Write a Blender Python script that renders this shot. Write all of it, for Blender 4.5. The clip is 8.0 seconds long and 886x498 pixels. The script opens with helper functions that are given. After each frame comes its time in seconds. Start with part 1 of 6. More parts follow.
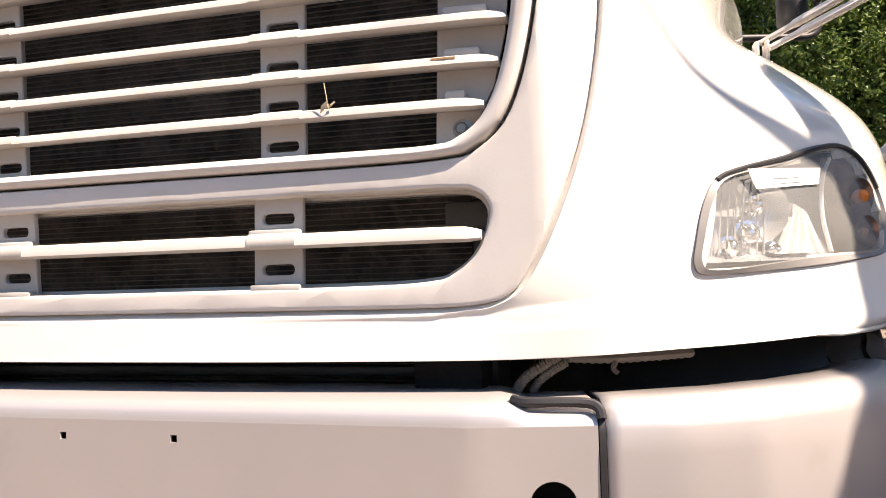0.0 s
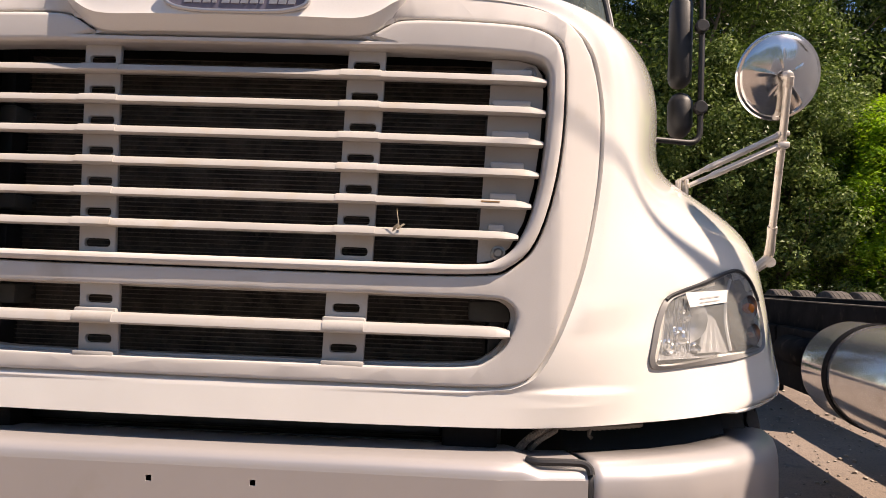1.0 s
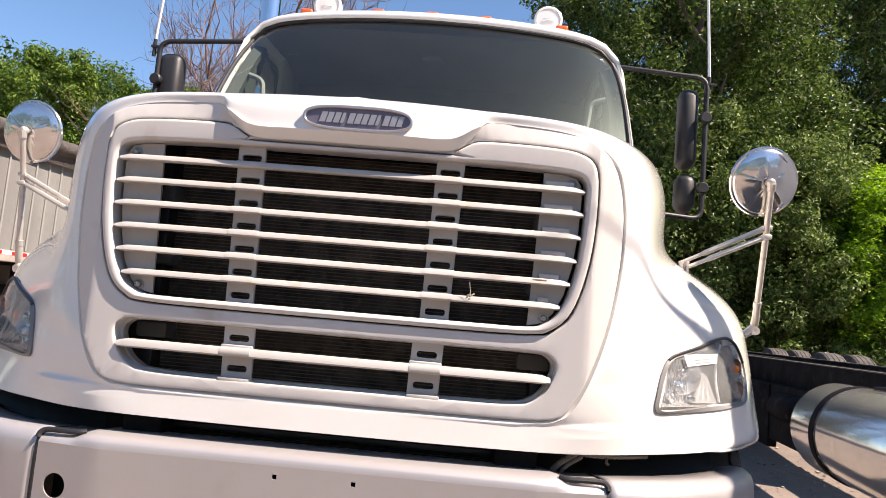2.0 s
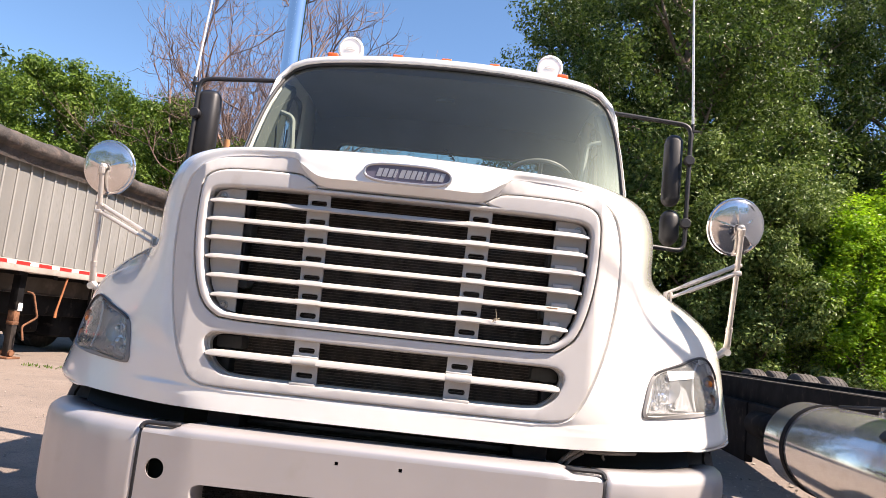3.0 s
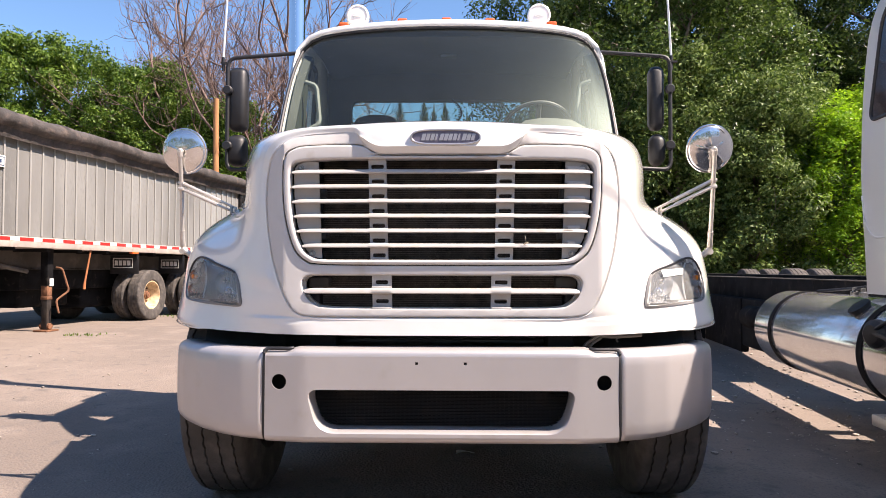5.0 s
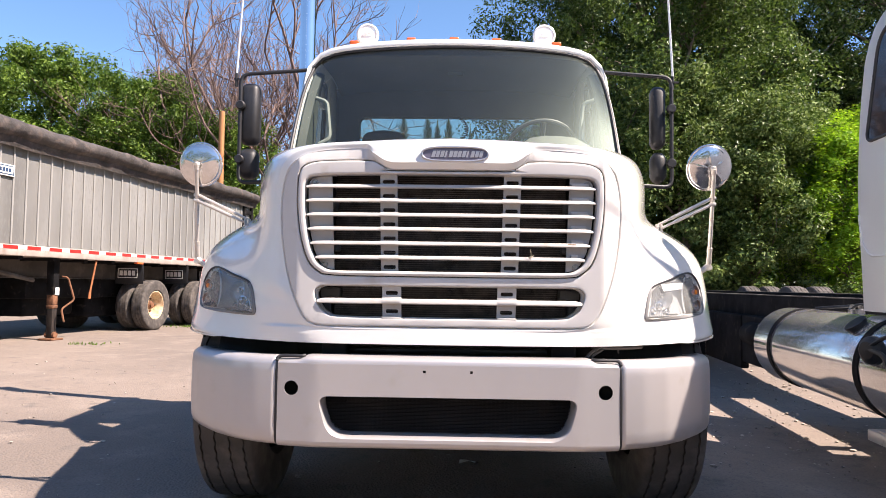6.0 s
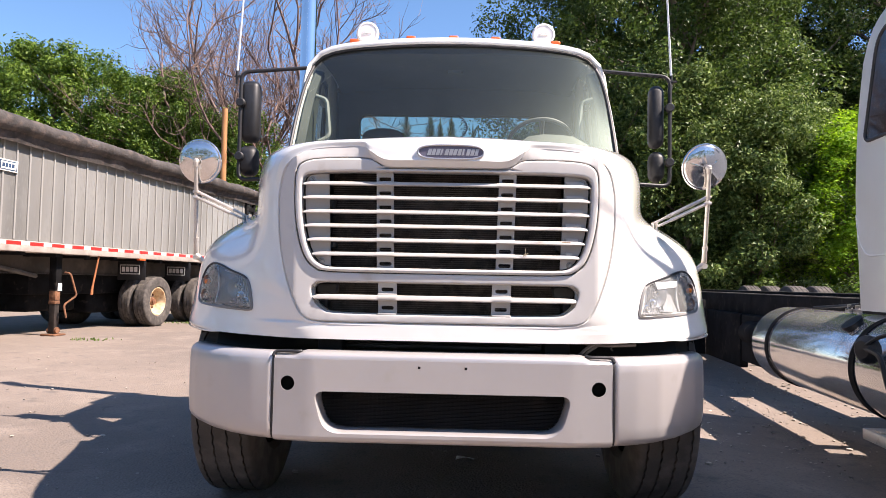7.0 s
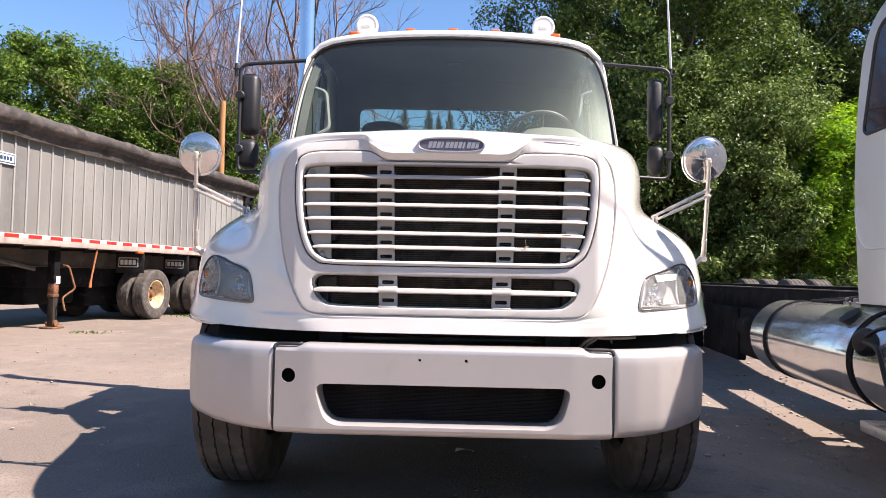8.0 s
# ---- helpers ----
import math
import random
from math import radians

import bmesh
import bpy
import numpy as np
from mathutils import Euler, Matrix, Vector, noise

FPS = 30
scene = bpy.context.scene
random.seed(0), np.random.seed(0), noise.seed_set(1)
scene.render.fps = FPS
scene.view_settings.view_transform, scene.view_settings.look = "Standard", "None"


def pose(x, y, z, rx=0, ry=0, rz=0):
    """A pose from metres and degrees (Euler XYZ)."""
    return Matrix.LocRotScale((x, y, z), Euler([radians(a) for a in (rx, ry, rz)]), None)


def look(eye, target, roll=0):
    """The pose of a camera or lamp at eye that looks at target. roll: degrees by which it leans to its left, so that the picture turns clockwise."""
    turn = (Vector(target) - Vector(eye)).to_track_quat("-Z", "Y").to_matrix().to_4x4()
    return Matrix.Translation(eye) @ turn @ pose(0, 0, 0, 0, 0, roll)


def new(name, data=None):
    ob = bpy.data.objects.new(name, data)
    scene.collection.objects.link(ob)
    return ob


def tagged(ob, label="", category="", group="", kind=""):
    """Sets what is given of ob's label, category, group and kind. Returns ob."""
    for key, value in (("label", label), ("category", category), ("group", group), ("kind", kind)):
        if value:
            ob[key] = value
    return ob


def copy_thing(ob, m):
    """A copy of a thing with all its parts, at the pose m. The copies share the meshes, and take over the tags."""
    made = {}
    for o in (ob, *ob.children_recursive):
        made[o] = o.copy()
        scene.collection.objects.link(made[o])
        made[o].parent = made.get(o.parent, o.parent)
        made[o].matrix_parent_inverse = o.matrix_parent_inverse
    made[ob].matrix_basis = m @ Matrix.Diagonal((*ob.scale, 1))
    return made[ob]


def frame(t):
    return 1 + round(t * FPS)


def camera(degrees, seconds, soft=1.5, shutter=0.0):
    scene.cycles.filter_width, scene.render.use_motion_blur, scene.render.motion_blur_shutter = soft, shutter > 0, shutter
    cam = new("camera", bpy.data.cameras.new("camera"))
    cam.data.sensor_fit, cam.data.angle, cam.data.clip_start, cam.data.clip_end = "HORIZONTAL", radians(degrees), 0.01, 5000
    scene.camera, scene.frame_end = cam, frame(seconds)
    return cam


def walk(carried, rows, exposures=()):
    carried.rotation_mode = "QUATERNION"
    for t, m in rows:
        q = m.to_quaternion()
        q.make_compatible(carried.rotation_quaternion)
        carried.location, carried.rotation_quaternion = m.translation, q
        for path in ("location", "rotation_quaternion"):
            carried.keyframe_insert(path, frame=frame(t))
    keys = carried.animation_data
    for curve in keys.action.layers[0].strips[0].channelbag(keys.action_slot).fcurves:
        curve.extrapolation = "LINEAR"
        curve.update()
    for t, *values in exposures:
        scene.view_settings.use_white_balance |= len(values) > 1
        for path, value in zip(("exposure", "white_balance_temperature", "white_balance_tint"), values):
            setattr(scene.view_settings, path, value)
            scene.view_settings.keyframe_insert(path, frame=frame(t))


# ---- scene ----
from mathutils.bvhtree import BVHTree

# ---------------------------------------------------------------- camera
cam = camera(65.0, 8.0, soft=0.5)
# seconds, eye x y z, yaw, pitch, roll
ROWS = [
    (0.0, 0.677, -0.832, 0.868, 13.7, 1.02, -1.98),
    (0.1, 0.647, -0.859, 0.883, 13.01, 0.00, -2.47),
    (0.2, 0.613, -0.890, 0.902, 12.14, -0.92, -2.66),
    (0.3, 0.580, -0.927, 0.915, 11.04, -0.60, -2.93),
    (0.4, 0.551, -0.968, 0.927, 7.78, 0.27, -3.47),
    (0.5, 0.518, -0.995, 0.953, 3.92, -0.15, -3.67),
    (0.7, 0.470, -1.061, 0.975, 1.52, 0.45, -1.11),
    (1.0, 0.442, -1.168, 0.994, 2.35, 2.43, 2.11),
    (1.2, 0.446, -1.249, 1.004, 1.14, 4.61, 3.12),
    (1.5, 0.427, -1.383, 1.006, 1.51, 5.98, 3.85),
    (1.7, 0.385, -1.470, 1.016, 2.99, 5.77, 4.76),
    (2.8, 0.203, -1.876, 1.023, 1.22, 5.96, 5.63),
    (3.0, 0.199, -1.975, 1.019, 1.66, 7.09, 6.05),
    (3.3, 0.211, -2.119, 1.023, 2.85, 7.76, 4.75),
    (3.5, 0.191, -2.193, 1.021, 3.65, 7.25, 3.53),
    (3.8, 0.124, -2.291, 1.018, 4.22, 6.40, 2.52),
    (4.0, 0.075, -2.354, 1.007, 4.04, 5.99, 1.48),
    (4.2, 0.067, -2.407, 0.999, 3.44, 5.10, 0.66),
    (4.5, 0.045, -2.48, 0.987, 1.52, 3.01, -0.38),
    (4.7, 0.057, -2.508, 0.983, 1.25, 1.63, -0.13),
    (6.0, 0.029, -2.645, 0.97, 1.17, 2.94, 0.79),
    (6.5, 0.052, -2.655, 0.963, 1.25, 3.04, 1.27),
    (7.0, 0.058, -2.668, 0.966, 1.39, 2.78, 1.09),
    (7.5, 0.051, -2.676, 0.964, 1.34, 2.66, 0.99),
    (8.0, 0.049, -2.673, 0.964, 1.23, 2.22, 1.11),
]


def eye_pose(x, y, z, yaw, pitch, roll):
    a, b = radians(yaw), radians(pitch)
    ahead = Vector((-math.sin(a) * math.cos(b), math.cos(a) * math.cos(b), math.sin(b)))
    return look((x, y, z), Vector((x, y, z)) + ahead, roll)


EXPOSURES = [(0.0, 1.5, 7300, 20), (0.5, 0.86, 7400, 22), (1.0, 0.79, 7400, 22), (1.7, 1.04, 6950, 20), (3.0, 1.33, 6750, 19), (4.5, 1.31, 6700, 20), (6.0, 1.40, 6550, 20), (6.6, 1.34, 6500, 20), (8.0, 1.31, 6450, 20)]
walk(cam, [(t, eye_pose(*row)) for t, *row in ROWS], EXPOSURES)

# ---------------------------------------------------------------- light
TO_SUN = Vector((0.755, -0.225, 1.0)).normalized()
SUN_UP = math.asin(TO_SUN.z)
SUN_TURN = math.atan2(TO_SUN.x, TO_SUN.y)
world = bpy.data.worlds.new("sky")
scene.world = world
world.use_nodes = True
_nt = world.node_tree
_sky = _nt.nodes.new("ShaderNodeTexSky")
_sky.sky_type, _sky.sun_disc = "NISHITA", False
_sky.sun_elevation, _sky.sun_rotation = SUN_UP, SUN_TURN
_sky.air_density, _sky.dust_density, _sky.ozone_density = 1.0, 0.8, 3.0
_sky.altitude = 1500
_hue = _nt.nodes.new("ShaderNodeHueSaturation")
_hue.inputs["Saturation"].default_value = 1.08
_hue.inputs["Hue"].default_value = 0.493
_nt.links.new(_sky.outputs[0], _hue.inputs["Color"])
_nt.links.new(_hue.outputs[0], _nt.nodes["Background"].inputs[0])
_nt.nodes["Background"].inputs[1].default_value = 0.098
_sun = bpy.data.lights.new("sun", "SUN")
_sun.energy, _sun.angle, _sun.color = 5.0, radians(0.55), (1.0, 0.90, 0.76)
sun = new("sun", _sun)
sun.matrix_world = look(TO_SUN * 60, (0, 0, 0))


# ---------------------------------------------------------------- mesh tools
def part(name, bm, material, parent, label="", smooth=35.0):
    """Links a bmesh as one mesh object, under a thing or part where one is given."""
    me = bpy.data.meshes.new(name)
    bm.normal_update()
    bm.to_mesh(me)
    bm.free()
    me.materials.append(material)
    if smooth:
        me.shade_smooth()
        me.set_sharp_from_angle(angle=radians(smooth))
    ob = new(name, me)
    if parent is not None:
        ob.parent = parent
        if parent.parent is None and parent.type == "EMPTY":
            ob.matrix_parent_inverse = parent.matrix_basis.inverted()
    if label:
        ob["label"] = label
    return ob


def thing(name, label, category, group="", kind="", at=(0, 0, 0)):
    ob = new(name)
    ob.empty_display_size = 0.2
    ob.location = at
    return tagged(ob, label, category, group, kind)


def share(ob, offset, parent=None):
    """A further object on the same mesh, shifted."""
    o = ob.copy()
    scene.collection.objects.link(o)
    if parent is not None:
        o.parent = parent
    o.matrix_basis = Matrix.Translation(offset) @ ob.matrix_basis
    return o


def box(bm, x0, x1, y0, y1, z0, z1, bevel=0.0, m=None, seg=2):
    made = bmesh.ops.create_cube(bm, size=1.0)
    vs = made["verts"]
    bmesh.ops.scale(bm, vec=(x1 - x0, y1 - y0, z1 - z0), verts=vs)
    bmesh.ops.translate(bm, vec=((x0 + x1) / 2, (y0 + y1) / 2, (z0 + z1) / 2), verts=vs)
    if bevel:
        es = list({e for v in vs for e in v.link_edges})
        out = bmesh.ops.bevel(bm, geom=es, offset=bevel, segments=seg, affect="EDGES", profile=0.5)
        vs = list({v for f in out["faces"] for v in f.verts} | {v for v in vs if v.is_valid})
    if m is not None:
        bmesh.ops.transform(bm, matrix=m, verts=vs)
    return vs


def loft(bm, rings, closed=True, cap0=False, cap1=False):
    """Skins rows of points."""
    rows = [[bm.verts.new(p) for p in ring] for ring in rings]
    for a, b in zip(rows, rows[1:]):
        n = len(a)
        for i in range(n if closed else n - 1):
            j = (i + 1) % n
            bm.faces.new((a[i], a[j], b[j], b[i]))
    if cap0:
        bm.faces.new(rows[0][::-1])
    if cap1:
        bm.faces.new(rows[-1])
    return rows


def frames_along(pts):
    pts = [Vector(p) for p in pts]
    out, up = [], None
    for i, p in enumerate(pts):
        t = (pts[min(i + 1, len(pts) - 1)] - pts[max(i - 1, 0)]).normalized()
        if up is None:
            up = t.orthogonal().normalized()
        up = (up - t * up.dot(t)).normalized()
        out.append((p, up.copy(), t.cross(up)))
    return out


def tube(bm, pts, r, seg=10, cap=True):
    """A round tube along points; r is one radius or one for each point."""
    fr = frames_along(pts)
    rs = r if isinstance(r, (list, tuple)) else [r] * len(fr)
    rings = [[p + (a * math.cos(k * math.tau / seg) + b * math.sin(k * math.tau / seg)) * q for k in range(seg)] for (p, a, b), q in zip(fr, rs)]
    loft(bm, rings, True, cap, cap)


def bent(pts, r=0.05, seg=5):
    """A polyline with its inner corners rounded."""
    pts = [Vector(p) for p in pts]
    out = [pts[0]]
    for a, b, c in zip(pts, pts[1:], pts[2:]):
        d0, d1 = (a - b), (c - b)
        q = min(r, d0.length * 0.45, d1.length * 0.45)
        p0, p1 = b + d0.normalized() * q, b + d1.normalized() * q
        out += [p0.lerp(b, k / seg).lerp(b.lerp(p1, k / seg), k / seg) for k in range(seg + 1)]
    return out + [pts[-1]]


def lathe(bm, profile, m=None, seg=32, cap0=False, cap1=False):
    """Turns (radius, height) points round the local z axis."""
    rings = [[Vector((r * math.cos(k * math.tau / seg), r * math.sin(k * math.tau / seg), h)) for k in range(seg)] for r, h in profile]
    rows = loft(bm, rings, True, cap0, cap1)
    if m is not None:
        bmesh.ops.transform(bm, matrix=m, verts=[v for row in rows for v in row])


def smooth_curve(pts, n, closed=False):
    """Catmull-Rom through points (tuples of any length)."""
    pts = [np.array(p, float) for p in pts]
    out, k = [], len(pts)
    for i in range(k if closed else k - 1):
        p1, p2 = pts[i], pts[(i + 1) % k]
        p0 = pts[i - 1] if closed or i else 2 * p1 - p2
        p3 = pts[(i + 2) % k] if closed or i + 2 < k else 2 * p2 - p1
        for j in range(n):
            t = j / n
            out.append(0.5 * (2 * p1 + (p2 - p0) * t + (2 * p0 - 5 * p1 + 4 * p2 - p3) * t**2 + (3 * p1 - p0 - 3 * p2 + p3) * t**3))
    return out if closed else out + [pts[-1]]


def rounded(poly, seg=5):
    """A closed outline from (x, z, radius) corners."""
    out, n = [], len(poly)
    for i in range(n):
        a, b, c = (np.array(poly[(i + k) % n][:2], float) for k in (-1, 0, 1))
        r = poly[i][2]
        if r <= 0:
            out.append(tuple(b))
            continue
        d0, d1 = a - b, c - b
        p0 = b + d0 / np.linalg.norm(d0) * min(r, np.linalg.norm(d0) * 0.49)
        p1 = b + d1 / np.linalg.norm(d1) * min(r, np.linalg.norm(d1) * 0.49)
        for k in range(seg + 1):
            t = k / seg
            out.append(tuple((1 - t) ** 2 * p0 + 2 * t * (1 - t) * b + t * t * p1))
    return out


def plate(bm, outer, holes, y0, y1, bevel=0.0, seg=2):
    """A plate in the x-z plane from y0 (front) to y1 (back), with holes and rounded front rims."""
    edges = []
    for loop in (outer, *holes):
        vs = [bm.verts.new((x, y0, z)) for x, z in loop]
        edges += [bm.edges.new((vs[i], vs[(i + 1) % len(vs)])) for i in range(len(vs))]
    made = bmesh.ops.triangle_fill(bm, use_beauty=True, use_dissolve=False, edges=edges)
    faces = [g for g in made["geom"] if isinstance(g, bmesh.types.BMFace)]
    bmesh.ops.recalc_face_normals(bm, faces=faces)
    if faces and sum(f.normal.y * f.calc_area() for f in faces) > 0:
        bmesh.ops.reverse_faces(bm, faces=faces)
    back = bmesh.ops.extrude_face_region(bm, geom=faces)
    bverts = [g for g in back["geom"] if isinstance(g, bmesh.types.BMVert)]
    bfaces = [g for g in back["geom"] if isinstance(g, bmesh.types.BMFace)]
    # the extruded copy becomes the back; the original faces stay in front
    bmesh.ops.translate(bm, vec=(0, y1 - y0, 0), verts=bverts)
    bmesh.ops.recalc_face_normals(bm, faces=bm.faces[:])
    if bevel:
        rim = [e for e in bm.edges if all(abs(v.co.y - y0) < 1e-6 for v in e.verts) and len(e.link_faces) == 2 and abs(e.link_faces[0].normal.y - e.link_faces[1].normal.y) > 0.5]
        bmesh.ops.bevel(bm, geom=rim, offset=bevel, segments=seg, affect="EDGES", profile=0.5)
    return bfaces


def slice_x(bm, xs):
    """Cuts a mesh along planes of constant x, so that it can be bent smoothly."""
    for x in xs:
        bmesh.ops.bisect_plane(bm, geom=bm.verts[:] + bm.edges[:] + bm.faces[:], plane_co=(x, 0, 0), plane_no=(1, 0, 0))


def inside(x, z, poly):
    odd = False
    for (x0, z0), (x1, z1) in zip(poly, poly[1:] + poly[:1]):
        if (z0 > z) != (z1 > z) and x < (x1 - x0) * (z - z0) / (z1 - z0) + x0:
            odd = not odd
    return odd


GROUND = -0.07  # height of the yard
AXIS_Y = Matrix.Rotation(radians(-90), 4, "X")  # local z to world +y
AXIS_X = Matrix.Rotation(radians(90), 4, "Y")  # local z to world +x


# ---------------------------------------------------------------- materials
def material(name, color, rough=0.5, metal=0.0, vary=0.08, grain=40.0, blotch=2.0, bump=0.0, rvary=0.1, coat=0.0, tint=None, dirt=0.0, dirt_color=(0.2, 0.16, 0.12), stretch=None, island=0.0, object_vary=0.0):
    m = bpy.data.materials.new(name)
    m.use_nodes = True
    nt = m.node_tree
    p = nt.nodes["Principled BSDF"]
    link = nt.links.new
    co = nt.nodes.new("ShaderNodeTexCoord").outputs["Object"]
    if stretch:
        mp = nt.nodes.new("ShaderNodeMapping")
        mp.inputs["Scale"].default_value = stretch
        link(co, mp.inputs["Vector"])
        co = mp.outputs[0]

    def noise_at(scale, detail=4.0):
        n = nt.nodes.new("ShaderNodeTexNoise")
        n.inputs["Scale"].default_value, n.inputs["Detail"].default_value = scale, detail
        link(co, n.inputs["Vector"])
        return n.outputs["Fac"]

    fine, broad = noise_at(grain), noise_at(blotch, 6.0)

    def mixed(a, b, fac):
        x = nt.nodes.new("ShaderNodeMix")
        x.data_type = "RGBA"
        for sock, v in ((x.inputs["A"], a), (x.inputs["B"], b)):
            if isinstance(v, tuple):
                sock.default_value = (*v, 1.0)
            else:
                link(v, sock)
        link(fac, x.inputs["Factor"])
        return x.outputs["Result"]

    def ramp(fac, lo, hi):
        r = nt.nodes.new("ShaderNodeMapRange")
        r.inputs["From Min"].default_value, r.inputs["From Max"].default_value = lo, hi
        link(fac, r.inputs["Value"])
        return r.outputs[0]

    other = tint or tuple(c * (1 - vary * 2) for c in color)
    lightc = tuple(min(1.0, c * (1 + vary)) for c in color)
    col = mixed(lightc, other, ramp(broad, 0.35, 0.7))
    col = mixed(col, tuple(c * (1 - vary) for c in color), ramp(fine, 0.5, 0.8))
    if dirt:
        d = ramp(noise_at(blotch * 2.3, 8.0), 0.62 - 0.25 * dirt, 0.85)
        col = mixed(col, dirt_color, d)
    for amount, node, out in ((island, "ShaderNodeNewGeometry", "Random Per Island"), (object_vary, "ShaderNodeObjectInfo", "Random")):
        if amount:
            h = nt.nodes.new("ShaderNodeHueSaturation")
            g = nt.nodes.new(node)
            r = nt.nodes.new("ShaderNodeMapRange")
            r.inputs["To Min"].default_value, r.inputs["To Max"].default_value = 1 - amount, 1 + amount
            link(g.outputs[out], r.inputs["Value"])
            link(r.outputs[0], h.inputs["Value"])
            link(col, h.inputs["Color"])
            col = h.outputs[0]
    link(col, p.inputs["Base Color"])
    rr = nt.nodes.new("ShaderNodeMapRange")
    rr.inputs["To Min"].default_value, rr.inputs["To Max"].default_value = max(0.02, rough - rvary), min(1.0, rough + rvary)
    link(broad, rr.inputs["Value"])
    link(rr.outputs[0], p.inputs["Roughness"])
    p.inputs["Metallic"].default_value = metal
    p.inputs["Coat Weight"].default_value = coat
    p.inputs["Coat Roughness"].default_value = 0.04
    if bump:
        b = nt.nodes.new("ShaderNodeBump")
        b.inputs["Strength"].default_value, b.inputs["Distance"].default_value = 1.0, bump
        link(fine, b.inputs["Height"])
        link(b.outputs[0], p.inputs["Normal"])
    return m


def glass(name, color, rough=0.02, solid=0.0, ior=1.45, film=0.0):
    """Thin glazing: clear tinted body with a sharp reflection."""
    m = bpy.data.materials.new(name)
    m.use_nodes = True
    nt = m.node_tree
    nt.nodes.remove(nt.nodes["Principled BSDF"])
    tr, gl, mix, fr = (nt.nodes.new("ShaderNode" + k) for k in ("BsdfTransparent", "BsdfGlossy", "MixShader", "Fresnel"))
    tr.inputs[0].default_value = (*color, 1)
    gl.inputs["Roughness"].default_value = rough
    fr.inputs["IOR"].default_value = ior
    link = nt.links.new
    link(fr.outputs[0], mix.inputs[0])
    link(tr.outputs[0], mix.inputs[1])
    link(gl.outputs[0], mix.inputs[2])
    last = mix.outputs[0]
    if solid:
        d, m2 = nt.nodes.new("ShaderNodeBsdfDiffuse"), nt.nodes.new("ShaderNodeMixShader")
        d.inputs[0].default_value = (0.6, 0.62, 0.6, 1)
        m2.inputs[0].default_value = solid
        link(last, m2.inputs[1])
        link(d.outputs[0], m2.inputs[2])
        last = m2.outputs[0]
    if film:  # a thin greasy film that scatters the sun
        g, m3 = nt.nodes.new("ShaderNodeBsdfGlossy"), nt.nodes.new("ShaderNodeMixShader")
        g.inputs["Roughness"].default_value = 0.4
        g.inputs[0].default_value = (0.82, 1.0, 0.9, 1)
        m3.inputs[0].default_value = film
        link(last, m3.inputs[1])
        link(g.outputs[0], m3.inputs[2])
        last = m3.outputs[0]
    link(last, nt.nodes["Material Output"].inputs[0])
    return m


def leafy(name, color, other, gloss=0.36, thin=0.25):
    m = bpy.data.materials.new(name)
    m.use_nodes = True
    nt = m.node_tree
    p = nt.nodes["Principled BSDF"]
    link = nt.links.new
    geo = nt.nodes.new("ShaderNodeNewGeometry")
    r = nt.nodes.new("ShaderNodeMix")
    r.data_type = "RGBA"
    r.inputs["A"].default_value, r.inputs["B"].default_value = (*color, 1), (*other, 1)
    skew = nt.nodes.new("ShaderNodeMath")
    skew.operation = "POWER"
    skew.inputs[1].default_value = 1.8
    link(geo.outputs["Random Per Island"], skew.inputs[0])
    link(skew.outputs[0], r.inputs["Factor"])
    link(r.outputs["Result"], p.inputs["Base Color"])
    p.inputs["Roughness"].default_value = gloss
    p.inputs["Specular IOR Level"].default_value = 0.22
    t, mix = nt.nodes.new("ShaderNodeBsdfTranslucent"), nt.nodes.new("ShaderNodeMixShader")
    bright = nt.nodes.new("ShaderNodeHueSaturation")
    bright.inputs["Value"].default_value, bright.inputs["Saturation"].default_value = 1.6, 1.1
    link(r.outputs["Result"], bright.inputs["Color"])
    link(bright.outputs[0], t.inputs[0])
    mix.inputs[0].default_value = thin
    link(p.outputs[0], mix.inputs[1])
    link(t.outputs[0], mix.inputs[2])
    link(mix.outputs[0], nt.nodes["Material Output"].inputs[0])
    return m


M_WHITE = material("white_paint", (0.80, 0.785, 0.75), 0.25, vary=0.02, grain=300, blotch=3, rvary=0.05, coat=1.0)
M_GREY = material("grey_moulding", (0.60, 0.578, 0.553), 0.5, vary=0.03, grain=500, blotch=4, bump=0.0001, dirt=0.06, dirt_color=(0.45, 0.4, 0.34))
M_BAR = material("grille_plastic", (0.45, 0.434, 0.413), 0.5, vary=0.05, grain=200, blotch=8, bump=0.0001, dirt=0.15, dirt_color=(0.42, 0.36, 0.28))
M_BUMPER = material("silver_bumper_paint", (0.50, 0.475, 0.47), 0.38, metal=0.45, vary=0.03, grain=700, blotch=3, dirt=0.06, dirt_color=(0.42, 0.39, 0.35))
M_BLACK = material("black_plastic", (0.018, 0.018, 0.02), 0.5, vary=0.2, grain=300, blotch=6, bump=0.0004)
# near-black, with the bay's shade put into the colour
M_DARK = material("bay_shade_black", (0.02, 0.019, 0.018), 0.8, vary=0.3, grain=60, blotch=5)
M_FIN = material("dusty_radiator_core", (0.055, 0.045, 0.038), 0.8, vary=0.4, grain=160, blotch=22, dirt=0.35, dirt_color=(0.12, 0.10, 0.08))
M_FINWIRE = material("thin_core_wire", (0.14, 0.12, 0.10), 0.5, metal=0.4, vary=0.2, grain=60, blotch=9)
M_RUBBER = material("tyre_rubber", (0.07, 0.062, 0.056), 0.85, vary=0.2, grain=120, blotch=5, bump=0.001, dirt=0.6, dirt_color=(0.17, 0.145, 0.125))
M_CHROME = material("chrome", (0.8, 0.8, 0.81), 0.08, metal=1.0, vary=0.03, grain=200, blotch=5, rvary=0.05)
